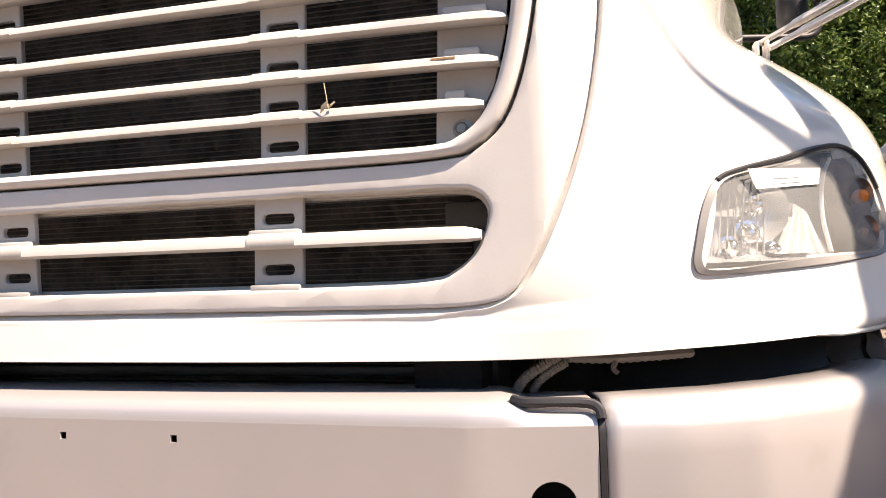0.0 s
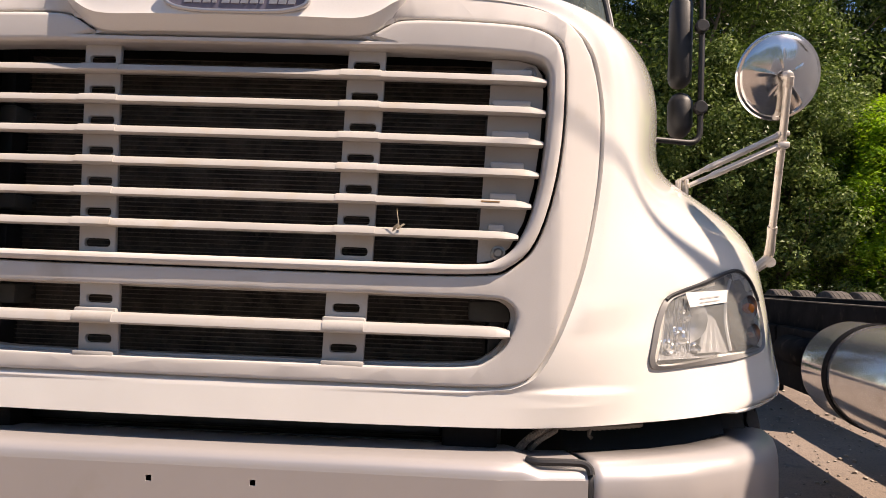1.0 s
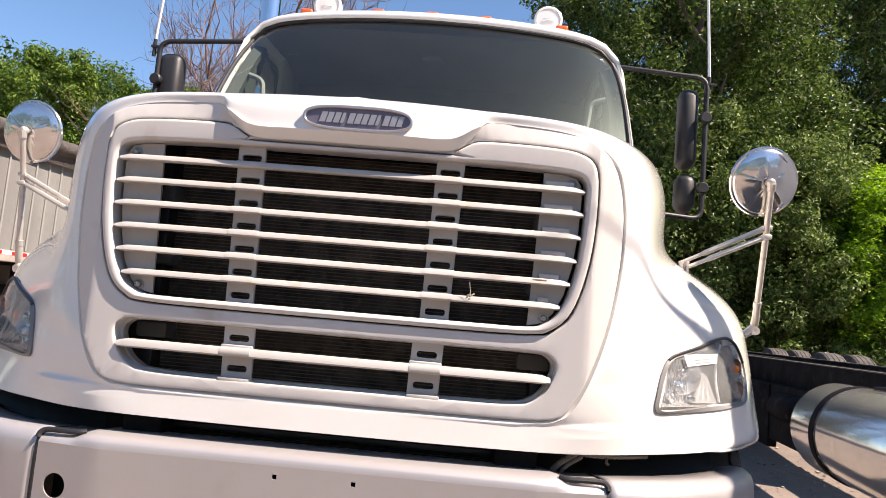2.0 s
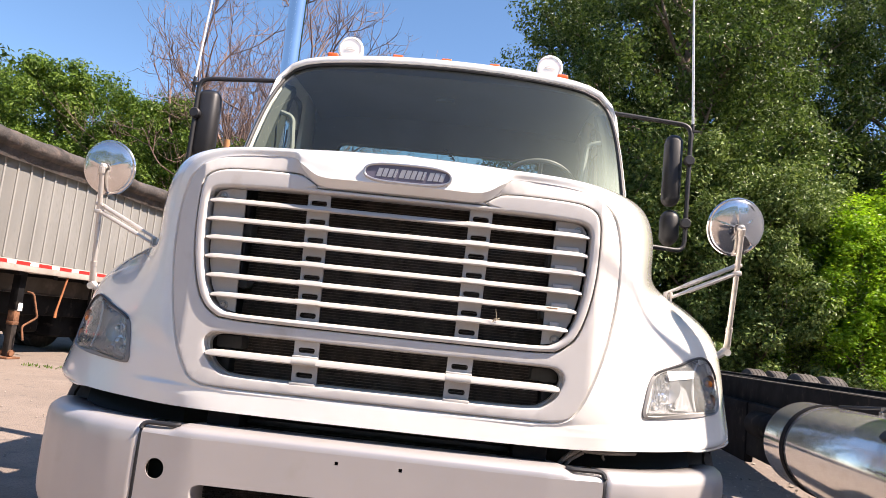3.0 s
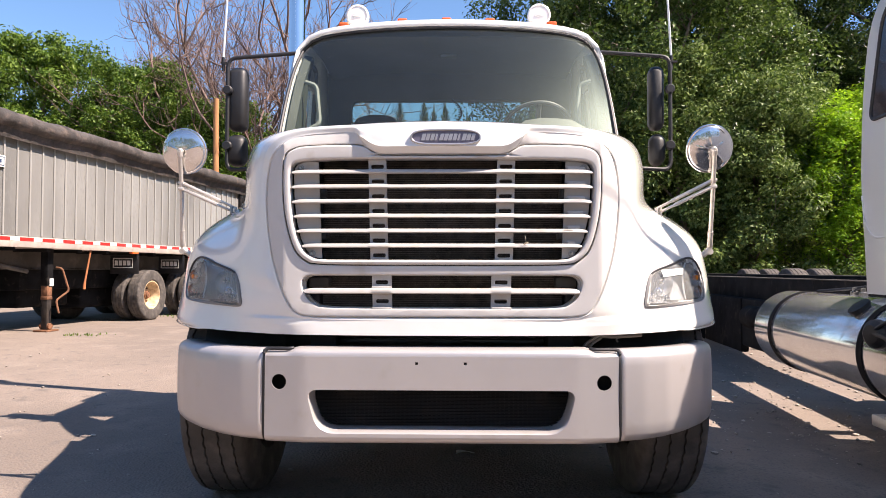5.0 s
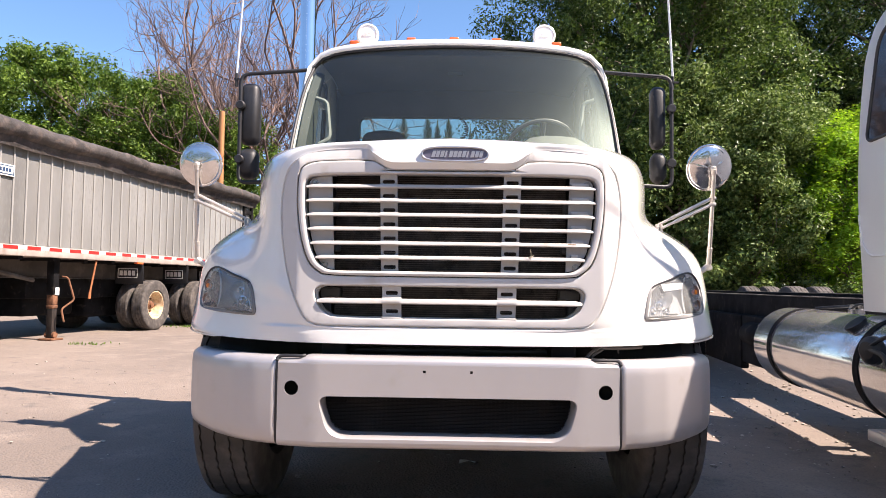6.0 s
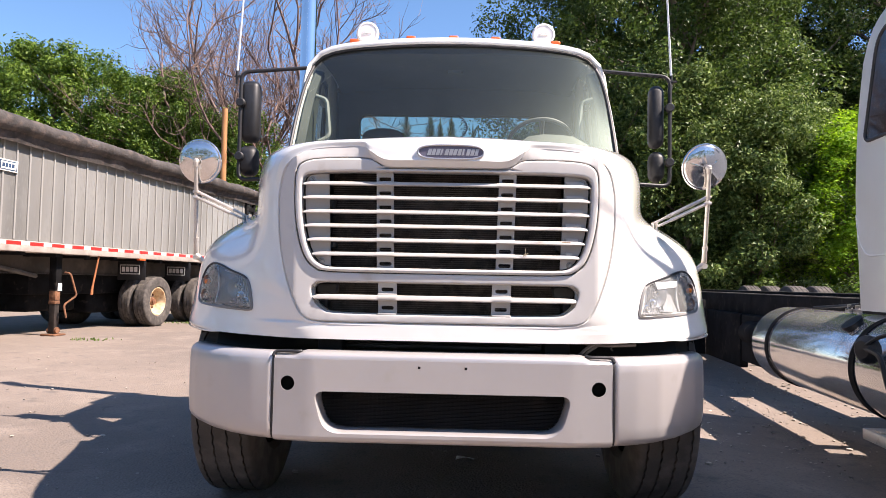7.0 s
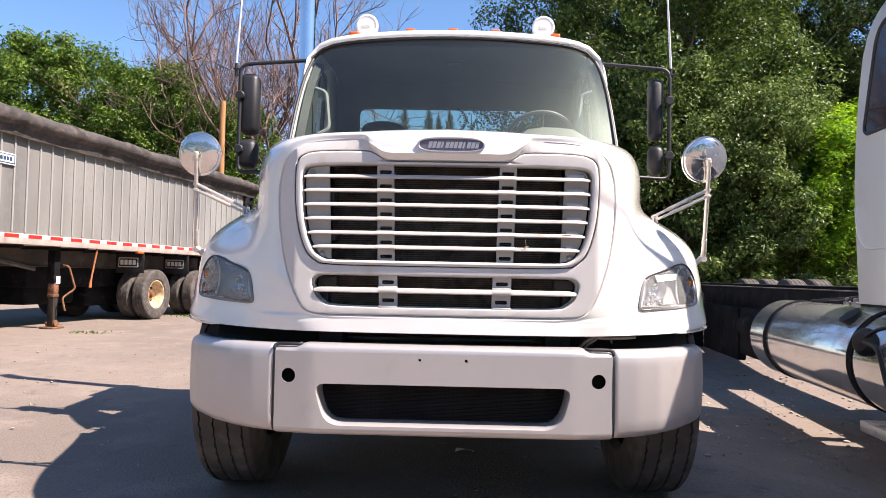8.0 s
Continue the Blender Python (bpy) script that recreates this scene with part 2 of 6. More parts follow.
M_STEEL = material("polished_aluminium", (0.74, 0.73, 0.72), 0.10, metal=0.72, vary=0.06, grain=14, blotch=3, rvary=0.04, bump=0.0006, dirt=0.15, dirt_color=(0.4, 0.37, 0.33))
M_TUBE = material("dull_stainless_tube", (0.62, 0.57, 0.51), 0.4, metal=0.45, vary=0.06, grain=150, blotch=12, dirt=0.15, dirt_color=(0.3, 0.2, 0.12))
M_BOLT = material("zinc_bolt", (0.34, 0.33, 0.32), 0.3, metal=0.9, vary=0.1, grain=200, blotch=40)
M_WHEELRIM = material("worn_grey_vinyl", (0.17, 0.168, 0.16), 0.45, vary=0.1, grain=200, blotch=6)
M_DUSTY = material("dusty_black_steel", (0.10, 0.09, 0.08), 0.7, vary=0.3, grain=30, blotch=4)
M_FRAME = material("chassis_black", (0.009, 0.009, 0.01), 0.8, vary=0.3, grain=80, blotch=4, dirt=0.12, dirt_color=(0.06, 0.05, 0.04))
M_FRAME.node_tree.nodes["Principled BSDF"].inputs["Specular IOR Level"].default_value = 0.15
M_ALU = material("ribbed_aluminium_side", (0.31, 0.305, 0.288), 0.45, metal=0.3, vary=0.18, grain=30, blotch=0.9, stretch=(1, 1, 0.3), dirt=0.3, dirt_color=(0.27, 0.258, 0.24))
M_TARP = material("dusty_black_tarp", (0.06, 0.052, 0.048), 0.75, vary=0.3, grain=22, blotch=3, bump=0.012, dirt=0.45, dirt_color=(0.16, 0.12, 0.10))
M_RED = material("red_reflective_tape", (0.6, 0.03, 0.025), 0.35, vary=0.05)
M_TAPE = material("white_reflective_tape", (0.78, 0.77, 0.74), 0.35, vary=0.04)
M_RUST = material("rusty_steel", (0.2, 0.09, 0.045), 0.85, vary=0.3, grain=50, blotch=12, bump=0.001)
M_RIM = material("rusty_cream_rim", (0.62, 0.48, 0.3), 0.6, vary=0.15, grain=30, blotch=6, dirt=0.5, dirt_color=(0.3, 0.13, 0.05))
M_AMBER = material("amber_lens", (0.85, 0.22, 0.02), 0.25, vary=0.05)
M_ORANGE = material("orange_clearance_lens", (0.75, 0.13, 0.03), 0.3, vary=0.05)
M_CABIN = material("grey_cab_trim", (0.09, 0.088, 0.082), 0.8, vary=0.12, grain=150, blotch=3)
M_HEADLINER = material("headliner_fabric", (0.11, 0.105, 0.095), 0.9, vary=0.06, grain=300, blotch=2)
M_BADGE = material("badge_dark_field", (0.15, 0.14, 0.19), 0.35, vary=0.1)
M_LETTER = material("badge_silver_bars", (0.46, 0.45, 0.47), 0.35, metal=0.5)
M_STICKER = material("white_paper_sticker", (0.78, 0.78, 0.75), 0.6, vary=0.03)
M_GREYBAR = material("faded_print", (0.4, 0.4, 0.4), 0.7)
M_WHITEGREY = material("neighbour_white_paint", (0.74, 0.74, 0.73), 0.3, vary=0.02, grain=300, blotch=2, coat=0.4)
M_WIRE = material("dusty_conduit", (0.15, 0.13, 0.115), 0.7, vary=0.15, grain=80, blotch=9)
M_WOODPOLE = material("orange_wood_pole", (0.42, 0.2, 0.08), 0.85, vary=0.2, grain=20, blotch=3, stretch=(3, 3, 0.3), bump=0.004)
M_BARK = material("grey_bark", (0.17, 0.13, 0.1), 0.95, vary=0.25, grain=14, blotch=3, stretch=(1.5, 1.5, 0.4), bump=0.01)
M_BARKPALE = material("pale_bare_bark", (0.21, 0.14, 0.115), 0.95, vary=0.2, grain=14, blotch=3, stretch=(1.5, 1.5, 0.4), bump=0.006)
M_LEAF = leafy("green_leaves", (0.028, 0.055, 0.010), (0.15, 0.215, 0.055), 0.42)
M_LEAFBRIGHT = leafy("bright_green_leaves", (0.14, 0.26, 0.025), (0.35, 0.50, 0.07), thin=0.45)
M_LEAFDARK = leafy("dark_green_leaves", (0.022, 0.042, 0.010), (0.13, 0.18, 0.055), 0.42)
M_LEAFHEDGE = leafy("yellow_green_leaves", (0.05, 0.10, 0.014), (0.20, 0.29, 0.05), 0.42)
M_LEAFPALE = leafy("pale_green_leaves", (0.05, 0.09, 0.018), (0.29, 0.37, 0.12), 0.42, thin=0.2)
M_NEEDLE = leafy("spruce_needles", (0.05, 0.075, 0.025), (0.16, 0.17, 0.07))
M_GRASS = leafy("grass_blades", (0.07, 0.14, 0.02), (0.16, 0.22, 0.05))
M_WINDSHIELD = glass("tinted_windscreen", (0.70, 0.78, 0.73), solid=0.010, film=0.024)
M_CLEAR = glass("clear_side_glass", (0.78, 0.86, 0.82))
M_LENS = glass("headlight_lens", (0.96, 0.97, 0.98), solid=0.20, ior=1.5)
M_DARKGLASS = material("dark_side_glass", (0.012, 0.014, 0.016), 0.05, vary=0.05, rvary=0.02)
M_MIRROR = material("mirror_back_chrome", (0.76, 0.74, 0.73), 0.14, metal=0.95, vary=0.04, rvary=0.05, blotch=9, dirt=0.1, dirt_color=(0.5, 0.47, 0.43))
M_REFLECTOR = material("bright_reflector", (0.86, 0.87, 0.88), 0.22, metal=0.4, vary=0.05, grain=60, blotch=12)


M_PEBBLE = material("pale_pebble", (0.33, 0.285, 0.24), 0.9, vary=0.2, grain=60, blotch=20, island=0.5)


def ground_material():
    m = bpy.data.materials.new("dusty_gravel_yard")
    m.use_nodes = True
    nt = m.node_tree
    p = nt.nodes["Principled BSDF"]
    link = nt.links.new
    co = nt.nodes.new("ShaderNodeTexCoord").outputs["Object"]

    def tex(kind, scale, detail=6.0):
        n = nt.nodes.new("ShaderNodeTex" + kind)
        n.inputs["Scale"].default_value = scale
        if kind == "Noise":
            n.inputs["Detail"].default_value = detail
        link(co, n.inputs["Vector"])
        return n

    def mixed(a, b, fac):
        x = nt.nodes.new("ShaderNodeMix")
        x.data_type = "RGBA"
        for sock, v in ((x.inputs["A"], a), (x.inputs["B"], b)):
            if isinstance(v, tuple):
                sock.default_value = (*v, 1.0)
            else:
                link(v, sock)
        link(fac, x.inputs["Factor"])
        return x.outputs["Result"]

    def ramp(fac, lo, hi):
        r = nt.nodes.new("ShaderNodeMapRange")
        r.inputs["From Min"].default_value, r.inputs["From Max"].default_value = lo, hi
        link(fac, r.inputs["Value"])
        return r.outputs[0]

    big, mid, fine = tex("Noise", 0.35), tex("Noise", 2.2, 9.0), tex("Noise", 60.0)
    stones = tex("Voronoi", 70.0)
    col = mixed((0.225, 0.180, 0.148), (0.175, 0.141, 0.118), ramp(big.outputs["Fac"], 0.42, 0.62))
    col = mixed(col, (0.262, 0.214, 0.177), ramp(mid.outputs["Fac"], 0.5, 0.75))
    col = mixed(col, (0.142, 0.119, 0.104), ramp(tex("Noise", 7.0, 12.0).outputs["Fac"], 0.58, 0.75))
    col = mixed(col, (0.12, 0.108, 0.098), ramp(fine.outputs["Fac"], 0.52, 0.75))
    col = mixed(col, (0.31, 0.264, 0.226), ramp(stones.outputs["Distance"], 0.2, 0.02))
    link(col, p.inputs["Base Color"])
    p.inputs["Roughness"].default_value = 0.95
    add = nt.nodes.new("ShaderNodeMath")
    add.operation = "ADD"
    link(fine.outputs["Fac"], add.inputs[0])
    link(stones.outputs["Distance"], add.inputs[1])
    b = nt.nodes.new("ShaderNodeBump")
    b.inputs["Strength"].default_value, b.inputs["Distance"].default_value = 0.7, 0.006
    link(add.outputs[0], b.inputs["Height"])
    link(b.outputs[0], p.inputs["Normal"])
    return m


M_GROUND = ground_material()


# ---------------------------------------------------------------- ground
def hollow(x, y):
    """A shallow dip of the yard beside the truck."""
    def ease(v, lo, hi):
        v = max(0.0, min(1.0, (v - lo) / (hi - lo)))
        return v * v * (3 - 2 * v)

    return 0.112 * ease(x, 1.3, 2.5) * ease(x, 6.0, 4.4) * ease(y, -1.6, 0.4) * ease(y, 8.4, 6.2)


def build_ground():
    bm = bmesh.new()
    steps = sorted({round(s * v, 2) for v in (0, 0.5, 1, 1.5, 2, 2.5, 3, 3.5, 4, 4.5, 5, 5.5, 6, 7, 8, 10, 12, 15, 19, 25, 35, 60, 120, 400, 1500) for s in (-1, 1)})
    grid = []
    for y in steps:
        row = []
        for x in steps:
            near = abs(x) < 20 and abs(y) < 20 and (abs(x) > 2.2 or y > 4)
            row.append(bm.verts.new((x, y, GROUND + (0.012 * (noise.noise((x * 0.3, y * 0.3, 3.1)) - 0.3) if near else 0.0) - hollow(x, y))))
        grid.append(row)
    for a, b in zip(grid, grid[1:]):
        for i in range(len(a) - 1):
            bm.faces.new((a[i], a[i + 1], b[i + 1], b[i]))
    return tagged(part("ground", bm, M_GROUND, None, smooth=80), "dusty tan packed gravel yard with fine stones", "ground", kind="structure")


build_ground()


def build_pebbles():
    rng = random.Random(41)
    bm = bmesh.new()
    for _ in range(420):
        x, y = rng.uniform(-5.5, 4.5), rng.uniform(-1.2, 6.5)
        r = rng.uniform(0.004, 0.010) if rng.random() < 0.85 else rng.uniform(0.010, 0.018)
        m = Matrix.Translation((x, y, GROUND + r * 0.25 - hollow(x, y))) @ Matrix.Rotation(rng.uniform(0, 6.28), 4, "Z") @ Matrix.Diagonal((r * rng.uniform(1.0, 1.7), r, r * rng.uniform(0.5, 0.8), 1.0))
        for v in bmesh.ops.create_icosphere(bm, subdivisions=1, radius=1.0, matrix=m)["verts"]:
            v.co += Vector((rng.uniform(-1, 1), rng.uniform(-1, 1), rng.uniform(-1, 1))) * r * 0.15
    for _ in range(1100):
        x, y = rng.uniform(1.3, 4.4), rng.uniform(1.6, 8.5)
        r = rng.uniform(0.005, 0.011) if rng.random() < 0.85 else rng.uniform(0.011, 0.02)
        m = Matrix.Translation((x, y, GROUND + r * 0.25 - hollow(x, y))) @ Matrix.Rotation(rng.uniform(0, 6.28), 4, "Z") @ Matrix.Diagonal((r * rng.uniform(1.0, 1.6), r, r * rng.uniform(0.5, 0.9), 1.0))
        bmesh.ops.create_icosphere(bm, subdivisions=1, radius=1.0, matrix=m)
    return tagged(part("loose_gravel", bm, M_PEBBLE, None), "pale loose pebbles scattered over the yard", "gravel", kind="stuff")


build_pebbles()


# ---------------------------------------------------------------- the truck
truck = thing("truck", "white conventional heavy truck with a wide barred grille", "truck")

BENDS = [s * x for x in (0.12, 0.24, 0.36, 0.46, 0.54, 0.58, 0.594, 0.603, 0.615, 0.63, 0.645, 0.66) for s in (-1, 1)]


def bow(x):
    """How far the front's face lies back towards its sides."""
    return 0.012 * (abs(x) / 0.55) ** 2 + 0.048 * max(0.0, min(1.0, (abs(x) - 0.594) / 0.08)) ** 1.15


# Rails of the hood's right half: from the edge of the grey surround outwards and back.
RAILS = [
    [(0, 0.060, 1.438), (0, 0.010, 1.440), (0, 0.013, 1.478), (0, 0.034, 1.522), (0, 0.13, 1.560), (0, 0.5, 1.625), (0, 0.95, 1.685), (0, 1.34, 1.72)],
    [(0.13, 0.060, 1.438), (0.13, 0.011, 1.440), (0.13, 0.014, 1.478), (0.13, 0.035, 1.521), (0.135, 0.13, 1.558), (0.15, 0.5, 1.622), (0.17, 0.95, 1.682), (0.18, 1.34, 1.717)],
    [(0.235, 0.060, 1.440), (0.238, 0.016, 1.443), (0.24, 0.018, 1.478), (0.245, 0.038, 1.518), (0.255, 0.13, 1.553), (0.28, 0.5, 1.615), (0.31, 0.95, 1.674), (0.34, 1.34, 1.709)],
    [(0.295, 0.060, 1.475), (0.30, 0.026, 1.478), (0.302, 0.027, 1.498), (0.31, 0.045, 1.520), (0.325, 0.13, 1.548), (0.36, 0.5, 1.608), (0.41, 0.95, 1.665), (0.45, 1.34, 1.70)],
    [(0.345, 0.045, 1.505), (0.348, 0.022, 1.506), (0.352, 0.022, 1.514), (0.36, 0.042, 1.525), (0.385, 0.13, 1.543), (0.45, 0.5, 1.598), (0.53, 0.95, 1.652), (0.59, 1.34, 1.686)],
    [(0.53, 0.062, 1.492), (0.535, 0.035, 1.494), (0.54, 0.035, 1.502), (0.555, 0.06, 1.516), (0.60, 0.15, 1.532), (0.70, 0.5, 1.585), (0.79, 0.95, 1.635), (0.88, 1.34, 1.678)],
    [(0.630, 0.100, 1.437), (0.636, 0.064, 1.44), (0.645, 0.064, 1.446), (0.670, 0.09, 1.464), (0.728, 0.18, 1.486), (0.84, 0.5, 1.545), (0.93, 0.95, 1.592), (1.02, 1.34, 1.64)],
    [(0.668, 0.115, 1.34), (0.674, 0.082, 1.342), (0.684, 0.082, 1.344), (0.708, 0.11, 1.347), (0.768, 0.2, 1.352), (0.882, 0.5, 1.41), (0.975, 0.95, 1.47), (1.065, 1.34, 1.54)],
    [(0.672, 0.115, 1.22), (0.678, 0.082, 1.22), (0.689, 0.082, 1.22), (0.711, 0.11, 1.22), (0.765, 0.2, 1.222), (0.875, 0.5, 1.275), (0.98, 0.93, 1.325), (1.075, 1.34, 1.38)],
    [(0.660, 0.100, 1.11), (0.666, 0.068, 1.11), (0.677, 0.069, 1.11), (0.708, 0.10, 1.112), (0.795, 0.21, 1.125), (0.965, 0.52, 1.215), (1.095, 0.88, 1.24), (1.15, 1.3, 1.25)],
    [(0.638, 0.085, 1.01), (0.644, 0.052, 1.01), (0.656, 0.054, 1.01), (0.698, 0.083, 1.012), (0.815, 0.20, 1.03), (1.05, 0.47, 1.10), (1.215, 0.8, 1.135), (1.24, 1.2, 1.14)],
    [(0.602, 0.078, 0.91), (0.608, 0.046, 0.909), (0.621, 0.048, 0.909), (0.668, 0.074, 0.91), (0.81, 0.19, 0.925), (1.075, 0.435, 0.955), (1.235, 0.74, 0.985), (1.25, 1.05, 0.99)],
    [(0.560, 0.076, 0.838), (0.567, 0.044, 0.834), (0.580, 0.045, 0.832), (0.63, 0.064, 0.826), (0.78, 0.150, 0.822), (1.065, 0.37, 0.818), (1.218, 0.62, 0.82), (1.245, 0.85, 0.83)],
    [(0.520, 0.076, 0.816), (0.526, 0.044, 0.808), (0.534, 0.044, 0.803), (0.58, 0.054, 0.793), (0.73, 0.12, 0.778), (1.015, 0.305, 0.762), (1.155, 0.45, 0.754), (1.215, 0.60, 0.749)],
    [(0.485, 0.076, 0.811), (0.487, 0.046, 0.803), (0.494, 0.046, 0.799), (0.53, 0.052, 0.789), (0.64, 0.086, 0.773), (0.83, 0.182, 0.757), (0.94, 0.255, 0.748), (1.0, 0.302, 0.744)],
    [(0.44, 0.050, 0.808), (0.443, 0.042, 0.800), (0.446, 0.043, 0.795), (0.465, 0.046, 0.785), (0.52, 0.062, 0.768), (0.63, 0.10, 0.752), (0.70, 0.125, 0.745), (0.76, 0.155, 0.740)],
    [(0.24, 0.050, 0.806), (0.24, 0.042, 0.800), (0.24, 0.042, 0.795), (0.245, 0.0415, 0.782), (0.26, 0.041, 0.766), (0.29, 0.0415, 0.75), (0.31, 0.042, 0.742), (0.33, 0.043, 0.738)],
    [(0, 0.050, 0.806), (0, 0.042, 0.800), (0, 0.042, 0.795), (0, 0.041, 0.782), (0, 0.039, 0.766), (0, 0.037, 0.75), (0, 0.0362, 0.742), (0, 0.0358, 0.738)],
]
LAMP = [(0.786, 0.850), (0.790, 0.885), (0.803, 0.935), (0.822, 0.968), (0.86, 0.985), (0.93, 1.005), (1.0, 1.028), (1.05, 1.036), (1.09, 1.02), (1.118, 0.98), (1.13, 0.93), (1.125, 0.885), (1.105, 0.86), (1.03, 0.851), (0.92, 0.843), (0.81, 0.838)]


# how far the skin falls back beside the surround, rail by rail
SWEEP = {4: 0.005, 5: 0.012, 6: 0.022, 7: 0.022, 8: 0.022, 9: 0.020, 10: 0.018, 11: 0.014, 12: 0.006}


def hood_surface():
    """The half skin as rows of points."""
    rails = []
    for k, r in enumerate(RAILS):
        r = list(r)
        if k < 4:
            r[0] = (r[0][0], r[1][1] + 0.022, r[0][2] - 0.022)
        if k > 3:  # the edge lies flush with the surround
            lean, low = {4: (0.006, 0.007), 5: (0.014, 0.007), 6: (0.004, 0.003)}.get(k, (0.003, 0.0))
            for i, back in ((0, 0.024), (1, 0.0), (2, 0.0)):
                tuck = 0.984 if i == 0 else 1.0
                r[i] = (r[i][0] * tuck, 0.04 + bow(r[i][0]) + lean + back, 1.15 + (r[i][2] - low - 1.15) * tuck)
            back = SWEEP.get(k, 0.0)
            if back:
                r[3] = (r[3][0], max(r[3][1], r[1][1] + back), r[3][2])
                r[4] = (r[4][0], max(r[4][1], r[1][1] + 2.6 * back), r[4][2])
        rails.append(r)
    fine = []
    for r in rails:
        tuck = [np.array(r[0]) + (np.array(r[1]) - np.array(r[0])) * j / 10 for j in range(10)]
        first = smooth_curve([r[1], r[3], r[4]], 20)[:20]
        rest = smooth_curve([r[1]] + r[3:], 10)[10:]
        fine.append(tuck + first + rest)
    cols = []
    for k in range(len(fine[0])):
        cols.append(smooth_curve([r[k] for r in fine], 9))
    net = np.array(cols)
    for _ in range(24):  # ease the skin between its edges
        mean = 0.25 * (net[:-2, 1:-1] + net[2:, 1:-1] + net[1:-1, :-2] + net[1:-1, 2:])
        keep = net[1:-1, 1:-1]
        ease = np.clip((np.arange(1, len(net) - 1) - 25) / 10, 0, 1)[:, None, None] * 0.8
        net[1:-1, 1:-1] = keep + ease * (mean - keep)
    # the low front under the surround is one even sweep
    x, y, z = net[..., 0], net[..., 1], net[..., 2]
    pick = (z < 0.93) & (x < 1.12) & (np.arange(len(net))[:, None] >= 22)
    terms = [x**i * (z - 0.8) ** j for i in range(7) for j in range(2)]
    a = np.stack([q[pick] for q in terms], 1)
    fit = np.linalg.lstsq(a, y[pick], rcond=None)[0]
    even = sum(k * q for k, q in zip(fit, terms))

    def step(v, lo, hi):
        v = np.clip((v - lo) / (hi - lo), 0, 1)
        return v * v * (3 - 2 * v)

    w = step(z, 0.93, 0.86) * step(x, 1.12, 0.98) * step(np.arange(len(net))[:, None] + 0 * z, 12, 36)
    net[..., 1] = y + w * (even - y)
    # beside the surround it falls back at once, with no shelf
    a, b = 10, 38
    for i in range(net.shape[1]):
        x0, y0, x1, y1 = *net[a, i, :2], *net[b, i, :2]
        if x1 - x0 < 0.06 or not 0.80 < net[a, i, 2] < 1.30:
            continue
        g = min(1.0, max(0.4, (0.98 - net[a, i, 2]) / 0.08))
        end = (net[b + 2, i, 1] - y1) / max(1e-6, net[b + 2, i, 0] - x1)
        for k in range(a + 1, b):
            f = (net[k, i, 0] - x0) / (x1 - x0)
            line = y0 + (y1 - y0) * f
            arc = line + ((y1 - y0) - end * (x1 - x0)) * (f - f * f)
            net[k, i, 1] += g * (0.45 * line + 0.55 * arc - net[k, i, 1])
    # the plain strip below the surround leans out a little towards its lower edge
    y = net[..., 1]
    strip = 0.0425 - 0.10 * (0.80 - z) + 0.016 * (x / 0.55) ** 2
    w = step(x, 0.78, 0.46) * step(z, 0.808, 0.798) * step(np.arange(len(net))[:, None] + 0 * z, 11, 20)
    net[..., 1] = y + w * (strip - y)
    return [[tuple(p) for p in col] for col in net]


def build_hood():
    cols = hood_surface()
    bm = bmesh.new()
    right = [[bm.verts.new(p) for p in col] for col in cols]
    left = [[right[k][i] if abs(p[0]) < 1e-6 and i in (0, len(col) - 1) else bm.verts.new((-p[0], p[1], p[2])) for i, p in enumerate(col)] for k, col in enumerate(cols)]
    lamp = smooth_curve(LAMP, 3, True)
    lamp = [tuple(p) for p in lamp]
    for rows, turn in ((right, False), (left, True)):
        for a, b in zip(rows, rows[1:]):
            for i in range(len(a) - 1):
                q = (a[i], b[i], b[i + 1], a[i + 1])
                if q[0].co.y < 0.85 and 0.75 < abs(q[0].co.x) < 1.2 and all(inside(abs(v.co.x), v.co.z, lamp) for v in q):
                    continue
                bm.faces.new(q[::-1] if turn else q)
    bmesh.ops.recalc_face_normals(bm, faces=bm.faces[:])
    up = max(bm.faces, key=lambda f: f.calc_center_median().z)
    if up.normal.z < 0:
        bmesh.ops.reverse_faces(bm, faces=bm.faces[:])
    hood = part("hood", bm, M_WHITE, truck, "glossy white moulded hood with fenders", smooth=50)
    s = hood.modifiers.new("skin", "SOLIDIFY")
    s.thickness, s.offset = 0.006, -1.0
    return hood


def skin_tree():
    """The half skin with no lamp opening, to set lamps and mirrors on."""
    cols = hood_surface()
    vs, n = [Vector(p) for col in cols for p in col], len(cols[0])
    fs = [(k * n + i, (k + 1) * n + i, (k + 1) * n + i + 1, k * n + i + 1) for k in range(len(cols) - 1) for i in range(n - 1)]
    return BVHTree.FromPolygons(vs, fs)


hood = build_hood()
SKIN = skin_tree()


def skin_y(x, z):
    hit = SKIN.ray_cast(Vector((x, -1.0, z)), Vector((0, 1, 0)))
    return hit[0].y if hit[0] is not None else 0.6


# ---- grille surround, frames and bars
OUT_B = [(0.235, 1.438), (0.293, 1.473), (0.345, 1.503), (0.529, 1.490), (0.628, 1.436), (0.666, 1.34), (0.670, 1.22), (0.658, 1.11), (0.636, 1.01), (0.600, 0.911), (0.570, 0.850), (0.550, 0.826), (0.518, 0.812), (0.44, 0.807), (0.24, 0.807)]
OPEN_A = [(0.225, 1.413), (0.250, 1.420), (0.285, 1.442), (0.315, 1.452), (0.40, 1.454), (0.50, 1.451), (0.55, 1.444), (0.583, 1.427), (0.598, 1.397), (0.602, 1.34), (0.600, 1.26), (0.591, 1.18), (0.572, 1.10), (0.547, 1.045), (0.51, 1.013), (0.47, 1.002), (0.3, 0.998)]
